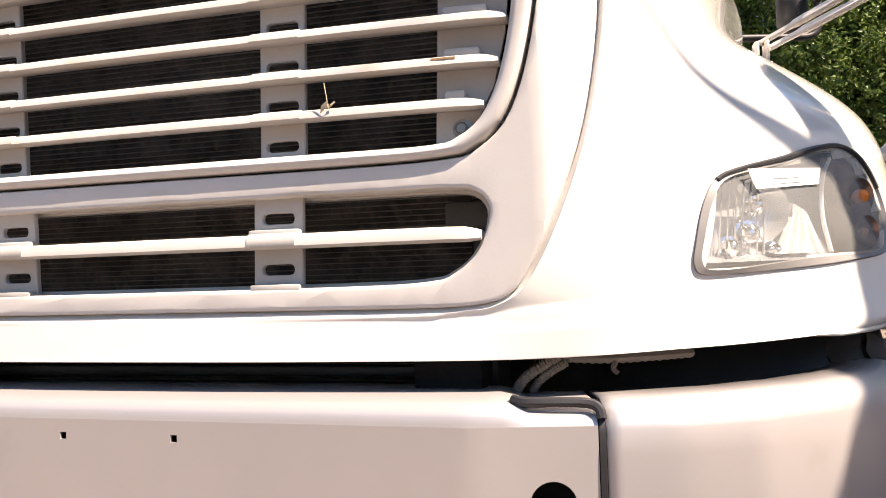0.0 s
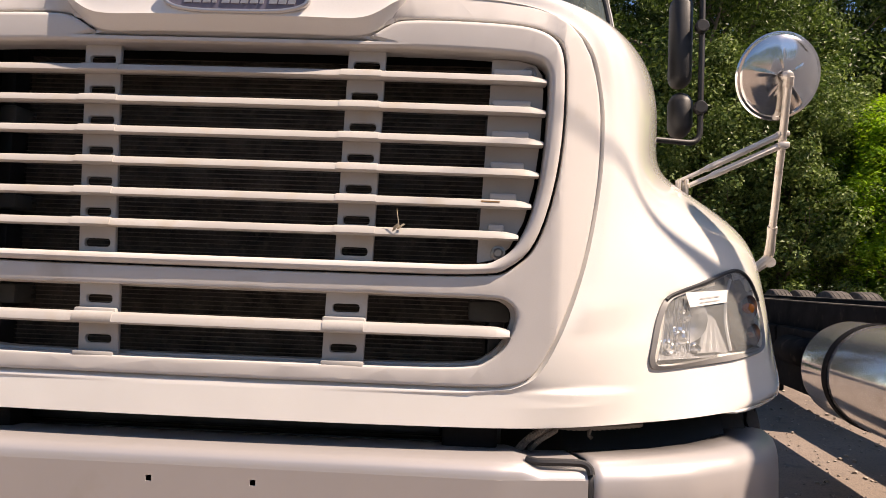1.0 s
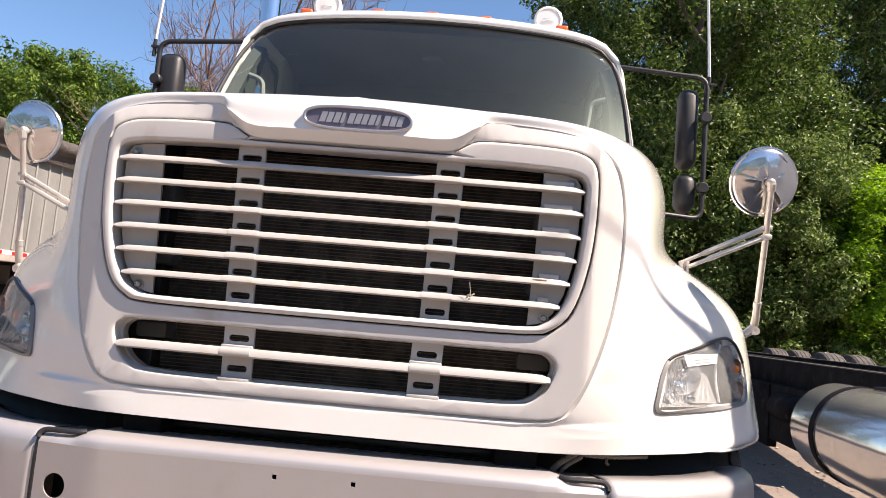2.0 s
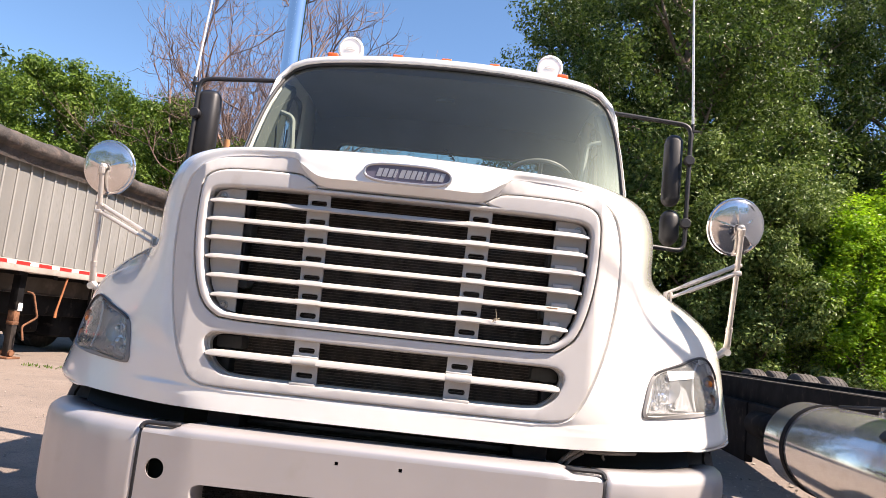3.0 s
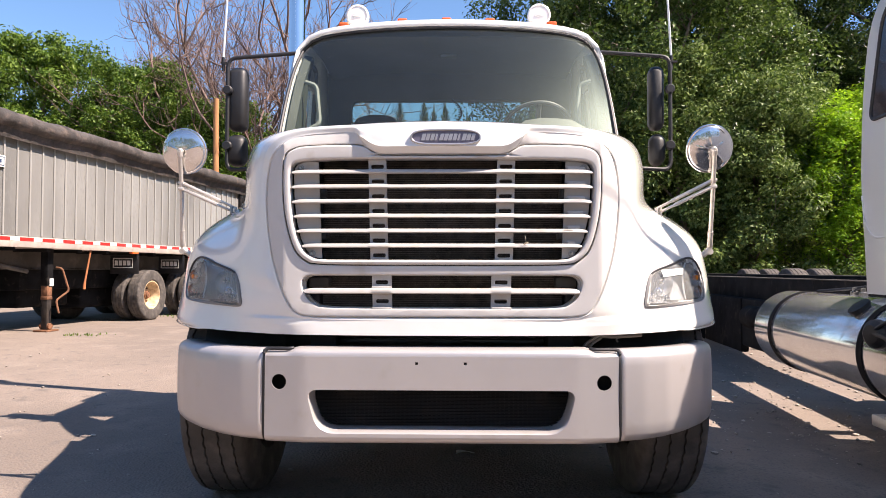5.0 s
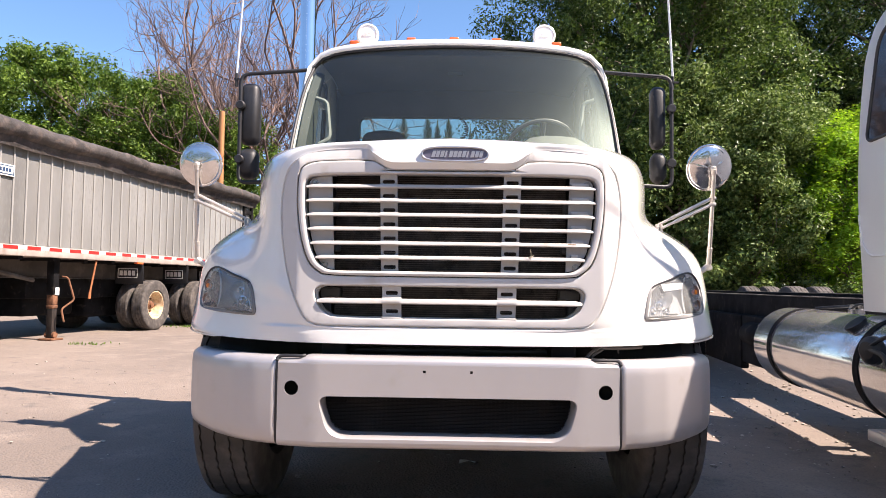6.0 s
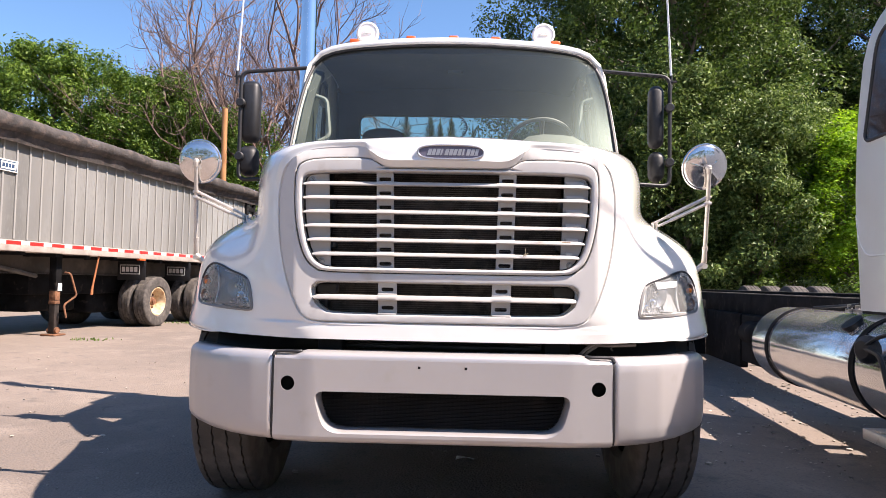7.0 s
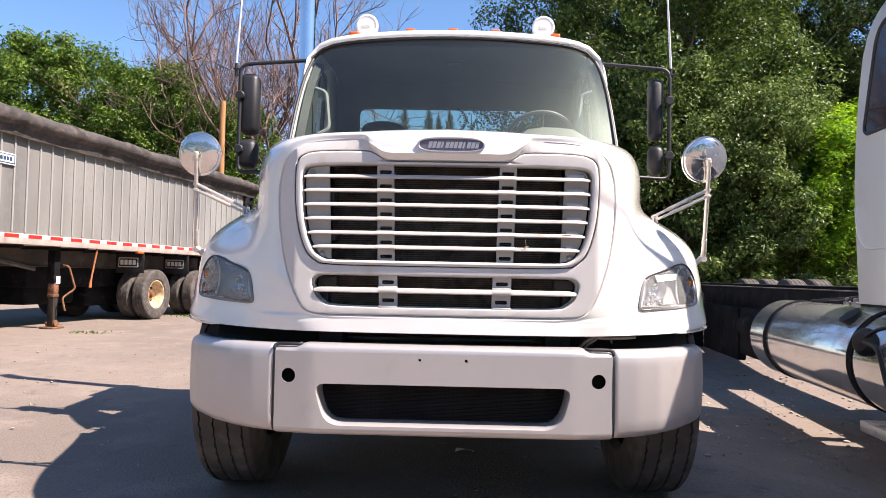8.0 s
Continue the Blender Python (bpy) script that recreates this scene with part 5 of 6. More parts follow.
# ---- mirrors
def build_cab_mirror(side):
    x, y = side * 1.425, 1.90
    bm = bmesh.new()
    tube(bm, bent([(side * 0.995, 1.95, 2.400), (x, y, 2.352), (x, y, 1.625), (side * 1.03, 1.80, 1.63)], 0.06), 0.0135, 8)
    arm = part("cab_mirror", bm, M_BLACK, truck, "black double cab mirror on a tube bracket", smooth=60)
    out, width = (x + side * 0.018, 0.145) if side < 0 else (x - side * 0.020, 0.115)
    for name, z0, z1, w, round_off in (("housing", 1.885, 2.305, width, 0.045), ("convex_housing", 1.655, 1.865, width * 0.95, 0.05)):
        mid, half = (z0 + z1) / 2, (z1 - z0) / 2
        bm = bmesh.new()
        box(bm, *sorted((out, out - side * w)), y + 0.012, y + 0.115, z0, z1, round_off, seg=4)
        for v in bm.verts:  # a domed back that narrows to its ends
            f = ((v.co.z - mid) / half) ** 2
            v.co.y -= 0.035 * (1 - f) * (1 if v.co.y < y + 0.06 else 0)
            v.co.x -= side * 0.03 * f * (abs(v.co.x - out) / w - 0.5) * -1.0
        part(name, bm, M_BLACK, arm, smooth=60)
    for z in (2.14, 1.78):
        bm = bmesh.new()
        lathe(bm, [(0.024, -0.02), (0.03, -0.012), (0.03, 0.012), (0.024, 0.02)], Matrix.Translation((x - side * 0.008, y - 0.02, z)) @ Matrix.Rotation(radians(90), 4, "X"), 14, True, True)
        part("knuckle", bm, M_BLACK, arm)
    aerial = x + (0.008 if side > 0 else -0.03)
    bm = bmesh.new()
    box(bm, *sorted((x, x + side * 0.045)), y - 0.012, y + 0.012, 2.315, 2.325)
    tube(bm, [(aerial, y, 2.27), (aerial, y, 2.36)], 0.010, 8)
    part("antenna_mount", bm, M_BLACK, arm)
    bm = bmesh.new()
    tube(bm, [(aerial, y, 2.36), (aerial - side * 0.022, y + 0.02, 2.9), (aerial - side * 0.07, y + 0.05, 4.1)], [0.0075, 0.006, 0.003], 6)
    part("antenna", bm, M_WHITEGREY, arm, "white whip antenna")


def build_fender_mirror(side, hub, foot, top, join, base):
    mx = [Vector((p[0], p[1], p[2])) for p in (hub, foot, top, join, base)]
    hub, foot, top, join, base = mx
    bm = bmesh.new()
    tube(bm, [foot + Vector((0, 0, 0.02)), foot.lerp(top, 0.08), foot.lerp(top, 0.2)], [0.013, 0.0125, 0.0105], 10)
    tube(bm, [foot.lerp(top, 0.2), join, top], 0.0095, 10)
    tube(bm, [foot.lerp(top, 0.17), foot.lerp(top, 0.21)], 0.0125, 10)
    mirror = part("fender_mirror", bm, M_TUBE, truck, "round chrome fender mirror on steel tubes", smooth=50)
    # the disc lies along its post and looks down a little
    way = (top - foot).normalized()
    out = Vector((side * 0.06, -1, 0))
    out = (out - way * out.dot(way) * 0.6).normalized()
    up = (way - out * way.dot(out)).normalized()
    across = up.cross(out)
    back = Matrix((across, up, out)).transposed().to_4x4()
    back = Matrix.Translation(top - out * 0.042) @ back
    bm = bmesh.new()
    seg, prof = 80, [(0.0, 0.020), (0.02, 0.0195), (0.05, 0.016), (0.08, 0.008), (0.095, 0.002), (0.100, -0.003), (0.106, -0.004), (0.109, -0.010), (0.105, -0.016)]
    rings = []
    for r, h in prof[1:]:
        ring = []
        for k in range(seg):
            a = k * math.tau / seg
            rib = max(0.0, 1 - abs(((a - 0.35) / (math.tau / 5) + 0.5) % 1 - 0.5) * 26 * (r / 0.09)) if r < 0.095 else 0
            ring.append(back @ Vector((r * math.cos(a), r * math.sin(a), h + 0.003 * rib)))
        rings.append(ring)
    loft(bm, rings, True, True, False)
    bmesh.ops.recalc_face_normals(bm, faces=bm.faces[:])
    part("disc", bm, M_MIRROR, mirror, "pressed chrome mirror back", smooth=30)
    bm = bmesh.new()
    lathe(bm, [(0.0, -0.014), (0.06, -0.018), (0.102, -0.016)], back, 32)
    part("glass", bm, M_CHROME, mirror)
    bm = bmesh.new()
    lathe(bm, [(0.013, 0.0), (0.014, 0.012), (0.009, 0.02), (0.0, 0.022)], back @ Matrix.Translation((0, 0, 0.027)), 14)
    tube(bm, [back @ Vector((0, 0, 0.015)), top], 0.008, 8)
    tube(bm, [top + (top - foot).normalized() * 0.0, top - (top - foot).normalized() * 0.025], 0.0125, 10)
    part("ball_joint", bm, M_TUBE, mirror)
    for d, e in ((Vector((0, 0, 0.016)), Vector((0.0, 0.0, 0.012))), (Vector((0, 0, -0.012)), Vector((side * 0.012, -0.02, -0.004)))):
        bm = bmesh.new()
        a, b = join + d, base + e + Vector((0, 0, 0.02))
        tube(bm, [a, a.lerp(b, 0.06), a.lerp(b, 0.1), a.lerp(b, 0.74), a.lerp(b, 0.78), b], [0.005, 0.009, 0.0085, 0.0085, 0.006, 0.006], 8)
        part("stay", bm, M_TUBE, mirror)
    bm = bmesh.new()
    box(bm, join.x - 0.014, join.x + 0.014, join.y - 0.014, join.y + 0.014, join.z - 0.022, join.z - 0.006, 0.004)
    box(bm, join.x - 0.014, join.x + 0.014, join.y - 0.014, join.y + 0.014, join.z + 0.008, join.z + 0.022, 0.004)
    part("clamp", bm, M_TUBE, mirror)
    bm = bmesh.new()
    box(bm, base.x - 0.012, base.x - 0.004, base.y - 0.016, base.y + 0.016, base.z - 0.012, base.z + 0.034, 0.003)
    box(bm, base.x + 0.006, base.x + 0.014, base.y - 0.016, base.y + 0.016, base.z - 0.012, base.z + 0.034, 0.003)
    box(bm, base.x - 0.016, base.x + 0.018, base.y - 0.02, base.y + 0.02, base.z - 0.016, base.z - 0.008, 0.002)
    part("bracket", bm, M_TUBE, mirror)
    bm = bmesh.new()
    inn = Vector((-side * 0.06, 0.0, -0.03))
    tube(bm, [foot + Vector((0, 0, 0.01)), foot + inn * 0.5, foot + inn], [0.016, 0.013, 0.016], 10)
    lathe(bm, [(0.014, -0.014), (0.014, 0.014)], Matrix.Translation(foot) @ Matrix.Rotation(radians(90), 4, "X"), 12, True, True)
    part("foot", bm, M_TUBE, mirror)


for _side in (-1, 1):
    build_cab_mirror(_side)
build_fender_mirror(1, (1.196, 0.545, 1.52), (1.253, 0.763, 1.071), (1.196, 0.530, 1.515), (1.217, 0.608, 1.375), (0.966, 0.603, 1.232))
build_fender_mirror(-1, (-1.225, 0.633, 1.528), (-1.253, 0.763, 1.071), (-1.226, 0.640, 1.530), (-1.24, 0.70, 1.375), (-0.98, 0.66, 1.240))


# ---- wheels
def build_wheel(owner, x, y, r, width, side, rim_mat, name="wheel", label="", dish=0.05):
    """A wheel on the x axis; side: where its outer face looks."""
    m = Matrix.Translation((x, y, r + GROUND)) @ Matrix.Rotation(radians(90 * side), 4, "Y")
    w = width / 2
    prof = [(r * 0.56, -w * 0.75), (r * 0.62, -w * 0.95), (r * 0.8, -w), (r * 0.92, -w * 0.96), (r * 0.97, -w * 0.90), (r * 0.99, -w * 0.82)]
    for c in (-0.5, -0.17, 0.17, 0.5):
        prof += [(r, w * (c - 0.024) * 1.3), (r * 0.974, w * (c - 0.016) * 1.3), (r * 0.974, w * (c + 0.016) * 1.3), (r, w * (c + 0.024) * 1.3)]
    prof += [(r * 0.99, w * 0.82), (r * 0.97, w * 0.90), (r * 0.92, w * 0.96), (r * 0.8, w), (r * 0.62, w * 0.95), (r * 0.56, w * 0.75)]
    bm = bmesh.new()
    seg = 240
    rings = []
    for q, h in prof:
        ring = []
        for k in range(seg):
            a = k * math.tau / seg
            zig = 0.0035 * (0, 1, 0, -1)[k % 4] if abs(h) < w * 0.8 and q > r * 0.95 else 0.0
            ring.append(m @ Vector((q * math.cos(a), q * math.sin(a), h + zig)))
        rings.append(ring)
    loft(bm, rings)
    bmesh.ops.recalc_face_normals(bm, faces=bm.faces[:])
    tyre = part(name, bm, M_RUBBER, owner, label or "worn black truck tyre on a steel rim", smooth=30)
    bm = bmesh.new()
    lathe(bm, [(r * 0.56, w * 0.72), (r * 0.57, w * 0.80), (r * 0.54, w * 0.80), (r * 0.50, w * 0.5), (r * 0.46, w * 0.1 - dish), (r * 0.36, w * 0.05 - dish), (r * 0.27, w * 0.2 - dish), (r * 0.25, w * 0.2 - dish + 0.02), (r * 0.17, w * 0.2 - dish + 0.03), (0.0, w * 0.2 - dish + 0.03)], m, 40)
    part("rim", bm, rim_mat, tyre, smooth=40)
    bm = bmesh.new()
    h = w * 0.2 - dish
    lathe(bm, [(r * 0.17, h + 0.02), (r * 0.16, h + 0.08), (r * 0.12, h + 0.085), (r * 0.11, h + 0.12), (0.0, h + 0.125)], m, 20)
    for k in range(10):
        a = k * math.tau / 10
        lathe(bm, [(0.021, h + 0.01), (0.021, h + 0.045), (0.012, h + 0.05), (0.0, h + 0.05)], m @ Matrix.Translation((r * 0.31 * math.cos(a), r * 0.31 * math.sin(a), -0.02)), 6)
    part("hub", bm, M_RUST if rim_mat is M_RIM else M_BOLT, tyre, "hub with ten wheel nuts", smooth=40)
    return tyre


for _side in (-1, 1):
    build_wheel(truck, _side * 0.98, 0.87, 0.505, 0.285, _side, M_STEEL)
bm = bmesh.new()
box(bm, -0.9, 0.9, 0.80, 0.94, 0.42, 0.54, 0.02)
part("front_axle", bm, M_FRAME, truck)
for _side in (-1, 1):
    bm = bmesh.new()
    pts = [(_side * 1.10, 0.87 + 0.56 * math.cos(a), 0.50 + 0.56 * math.sin(a)) for a in np.linspace(0.1, 2.3, 20)]
    loft(bm, [[(x - _side * d, y, z) for x, y, z in pts] for d in (0.0, 0.35)], False)
    part("fender_liner", bm, M_BLACK, truck)
    bm = bmesh.new()
    arc = [(0.87 + 0.545 * math.cos(a), 0.46 + 0.545 * math.sin(a)) for a in np.linspace(1.7, 3.0, 12)]
    loft(bm, [[(_side * x, y, z) for y, z in arc] for x in (0.52, 0.76, 1.0)], False)
    part("mud_shield", bm, M_BLACK, truck)


# ---------------------------------------------------------------- dump trailer
def build_trailer():
    t = thing("dump_trailer", "ribbed aluminium dump trailer with a rolled black tarp", "trailer")
    rear, front, wide = 4.9, -9.5, 2.55
    bm = bmesh.new()
    box(bm, -wide, 0.0, front, rear, 1.50, 3.12)
    body = part("body", bm, M_ALU, t, "grey ribbed aluminium side walls")
    n = 0
    y = rear - 0.45
    bm0 = bmesh.new()
    box(bm0, 0.0, 0.022, -0.016, 0.016, 1.52, 3.10, 0.005, seg=1)
    first = part("rib", bm0, M_RIBS, body)
    while y > front:
        if n == 0:
            first.matrix_basis = Matrix.Translation((0, y, 0))
        else:
            o = first.copy()
            scene.collection.objects.link(o)
            o.matrix_basis = Matrix.Translation((0, y, 0))
        n += 1
        y -= 0.272
    # bottom rail and its reflective tape
    bm = bmesh.new()
    box(bm, -wide - 0.01, 0.03, front, rear, 1.335, 1.505, 0.008)
    rail = part("bottom_rail", bm, M_SILL, t, "dusty beige bottom rail with red and white tape")
    y, red = rear - 0.15, True
    while y > front + 0.5:
        step = 0.30 if red else 0.19
        bm = bmesh.new()
        box(bm, 0.031, 0.033, y - step, y, 1.435, 1.49)
        part("tape", bm, M_RED if red else M_TAPE, rail, smooth=0)
        y -= step
        red = not red
    # top rail, rolled tarp, and a black skirt added for its shade band
    bm = bmesh.new()
    box(bm, -0.05, 0.05, front, rear, 3.06, 3.16, 0.02)
    part("top_rail", bm, M_ALU, t)
    bm = bmesh.new()
    rings = []
    for k in range(161):
        y = front + (rear - 0.05 - front) * k / 160
        sag = 0.02 * noise.noise((y * 0.9, 0.3, 0)) - 0.008 * math.cos(y * 2.3) + 0.012 * noise.noise((y * 4.5, 1.3, 0))
        r = 0.12 + 0.02 * noise.noise((y * 1.7, 5.0, 0)) + 0.012 * noise.noise((y * 7.0, 2.0, 0))
        rings.append([Vector((0.12 + r * 1.15 * math.cos(a), y, 3.27 + sag + r * math.sin(a) * (1.1 + 0.2 * noise.noise((y * 2, a, 1))))) for a in (j * math.tau / 14 for j in range(14))])
    loft(bm, rings, True, True, True)
    bmesh.ops.recalc_face_normals(bm, faces=bm.faces[:])
    part("tarp_roll", bm, M_TARP, t, "dusty black rolled tarp", smooth=60)
    bm = bmesh.new()
    loft(bm, [[(0.16 - d * 0.3, front + (rear - front) * k / 40, 3.22 - d + 0.03 * noise.noise((k * 0.7, d * 3, 2))) for k in range(41)] for d in (0.0, 0.1, 0.22)] + [], False)
    part("tarp_skirt", bm, M_TARP, t, smooth=60)
    bm = bmesh.new()
    loft(bm, [[(x, front + (rear - front) * k / 30, 3.28 + 0.25 * math.sin(math.pi * (x + wide) / wide) + 0.02 * noise.noise((k * 0.5, x, 2))) for k in range(31)] for x in np.linspace(-wide, 0.0, 9)], False)
    part("tarp_cover", bm, M_TARP, t, smooth=60)
    # rear frame and gate
    bm = bmesh.new()
    for yy in (rear - 0.12, rear - 0.55):
        box(bm, 0.0, 0.07, yy - 0.05, yy + 0.05, 1.40, 3.30, 0.01)
    box(bm, 0.0, 0.05, rear - 0.55, rear - 0.12, 2.80, 2.92, 0.01)
    part("rear_post", bm, M_FRAME, t)
    # nameplates: plain blocks only
    bm = bmesh.new()
    box(bm, 0.022, 0.04, -4.10, -3.72, 2.54, 2.72, 0.004)
    sign = part("nameplate", bm, M_TAPE, t, "white framed nameplate")
    bm = bmesh.new()
    box(bm, 0.0405, 0.043, -4.08, -3.74, 2.56, 2.70)
    part("border", bm, M_NAVY, sign, smooth=0)
    bm = bmesh.new()
    box(bm, 0.0435, 0.045, -4.06, -3.76, 2.575, 2.685)
    part("field", bm, M_TAPE, sign, smooth=0)
    for k in range(4):
        bm = bmesh.new()
        box(bm, 0.0455, 0.047, -3.80 - k * 0.063 - 0.05, -3.80 - k * 0.063, 2.60, 2.66)
        part("bar", bm, M_NAVY, sign, smooth=0)
    # chassis, running gear
    bm = bmesh.new()
    for x in (-0.75, -1.8):
        box(bm, x - 0.08, x + 0.08, front, rear - 0.3, 1.0, 1.38, 0.01)
    part("chassis_beam", bm, M_BEAM, t, "dirty dark grey chassis beams")
    for x in (-0.75, -1.8):
        bm = bmesh.new()
        box(bm, x - 0.02, x + 0.12, front, rear - 0.3, 0.985, 0.998, 0.003)
        part("beam_flange", bm, M_DUSTY, t, "dusty lower beam flange")
    # diagonal braces from the beams to the landing gear
    for x in (-0.62, -1.95):
        bm = bmesh.new()
        tube(bm, [(x, -4.6, 1.30), (x, -2.45, 0.95)], 0.04, 6)
        part("leg_brace", bm, M_DUSTY, t, "dusty diagonal leg brace")
    for k in range(18):
        bm = bmesh.new()
        y = front + 0.6 + k * 0.78
        box(bm, -wide + 0.05, -0.04, y - 0.05, y + 0.05, 1.28, 1.40)
        part("cross_member", bm, M_FRAME, t)
    bm = bmesh.new()
    box(bm, -1.7, -0.8, -2.4, 3.6, 0.62, 1.05, 0.03)
    part("suspension", bm, M_FRAME, t)
    # black boxes added between the beams to stand in for the deep shade
    for x0, x1, y0, y1, z0 in ((-1.95, -1.0, -2.2, -0.9, 0.30), (-2.2, -1.2, -5.2, -3.3, 0.45), (-1.7, -0.95, -0.6, 3.2, 0.22)):
        bm = bmesh.new()
        box(bm, x0, x1, y0, y1, z0, 1.02, 0.06, seg=3)
        part("belly_box", bm, M_FRAME, t)
    for y in (0.42, 2.35):
        for x in (-0.17, -0.52, -2.03, -2.38):
            outer = x in (-0.17, -2.38)
            build_wheel(t, x, y, 0.525, 0.28, 1 if x > -1.2 else -1, M_RIM, dish=0.11 if outer else 0.0, label="dusty trailer tyre on a rusty cream rim")
        bm = bmesh.new()
        lathe(bm, [(0.06, -2.3), (0.06, -0.25)], Matrix.Translation((0, y, 0.505)) @ AXIS_X, 14, True, True)
        part("axle", bm, M_FRAME, t)
    # mud flaps with plain marks
    for y in (-0.20, 1.55, 3.1):
        bm = bmesh.new()
        box(bm, -0.60, 0.03, y - 0.006, y + 0.006, 0.90, 1.30, 0.004)
        box(bm, -0.02, 0.0, y - 0.02, y + 0.02, 1.2, 1.42)
        flap = part("mud_flap", bm, M_BLACK, t, "black mud flap with a white mark")
        bm = bmesh.new()
        for x0, x1, z0, z1 in ((-0.54, -0.10, 1.20, 1.215), (-0.54, -0.10, 1.02, 1.035), (-0.54, -0.525, 1.02, 1.215), (-0.115, -0.10, 1.02, 1.215)):
            box(bm, x0, x1, y - 0.009, y - 0.0065, z0, z1)
        part("mark_border", bm, M_TAPE, flap, smooth=0)
        for k in range(4):
            bm = bmesh.new()
            box(bm, -0.50 + k * 0.092, -0.43 + k * 0.092, y - 0.009, y - 0.0065, 1.07, 1.17)
            part("mark_bar", bm, M_TAPE, flap, smooth=0)
    bm = bmesh.new()
    box(bm, -0.04, 0.035, -0.42, -0.22, 1.30, 1.34, 0.006)
    part("marker_lamp", bm, M_ORANGE, t, "orange side marker lamp")
    # landing gear
    for x in (-0.25, -2.1):
        bm = bmesh.new()
        box(bm, x - 0.07, x + 0.07, -2.500, -2.360, 0.72, 1.40, 0.01)
        leg = part("landing_leg", bm, M_FRAME, t, "black landing leg with a rusty foot")
        bm = bmesh.new()
        box(bm, x - 0.055, x + 0.055, -2.485, -2.375, GROUND + 0.04, 0.74, 0.008)
        part("inner_leg", bm, M_DARKRUST, leg)
        bm = bmesh.new()
        box(bm, x - 0.064, x + 0.064, -2.494, -2.366, 0.47, 0.53, 0.006)
        box(bm, x - 0.060, x + 0.060, -2.490, -2.370, 0.535, 0.70, 0.006)
        part("collar", bm, M_RUST, leg)
        bm = bmesh.new()
        box(bm, x - 0.02, x + 0.0755, -2.45, -2.3545, 0.70, 0.83, 0.006)
        part("white_band", bm, M_TAPE, leg)
        bm = bmesh.new()
        box(bm, x - 0.13, x + 0.13, -2.580, -2.280, GROUND, GROUND + 0.03, 0.006)
        tube(bm, [(x - 0.09, -2.430, GROUND + 0.09), (x + 0.09, -2.430, GROUND + 0.09)], 0.055, 14)
        part("foot", bm, M_RUST, leg)
    bm = bmesh.new()
    tube(bm, bent([(-0.12, -2.37, 1.02), (-0.04, -2.36, 1.01), (-0.02, -2.34, 0.98), (0.03, -2.24, 0.62), (-0.06, -2.44, 0.46), (-0.02, -2.42, 0.24)], 0.05), 0.017, 8)
    part("crank", bm, M_RUST, t, "rusty crank handle")
    bm = bmesh.new()
    tube(bm, [(-0.02, -1.60, 1.40), (-0.03, -1.74, 0.80), (-0.03, -1.76, 0.72), (-0.03, -1.765, 0.63)], [0.017, 0.017, 0.024, 0.026], 8)
    part("rod", bm, M_ORANGEROD, t, "orange hanging rod")
    t.matrix_basis = pose(-6.35, 11.6, 0, 0, 0, -8)
    return t


M_BEAM = material("dirty_grey_beam", (0.062, 0.052, 0.044), 0.7, vary=0.2, grain=20, blotch=2, dirt=0.4, dirt_color=(0.12, 0.1, 0.085))
M_SILL = material("dusty_beige_rail", (0.42, 0.37, 0.33), 0.6, vary=0.12, grain=20, blotch=3, dirt=0.3, dirt_color=(0.25, 0.19, 0.15))
M_RIBS = material("bright_rib_edge", (0.36, 0.35, 0.325), 0.45, metal=0.2, vary=0.05)
M_NAVY = material("navy_print", (0.03, 0.06, 0.12), 0.5)
M_DARKRUST = material("dark_rust", (0.028, 0.020, 0.016), 0.8, vary=0.3, grain=50, blotch=10)
M_ORANGEROD = material("orange_paint_rust", (0.4, 0.14, 0.05), 0.7, vary=0.2)
build_trailer()


# ---------------------------------------------------------------- the truck parked alongside
CAB_X, REAR = 0.225, -1.43


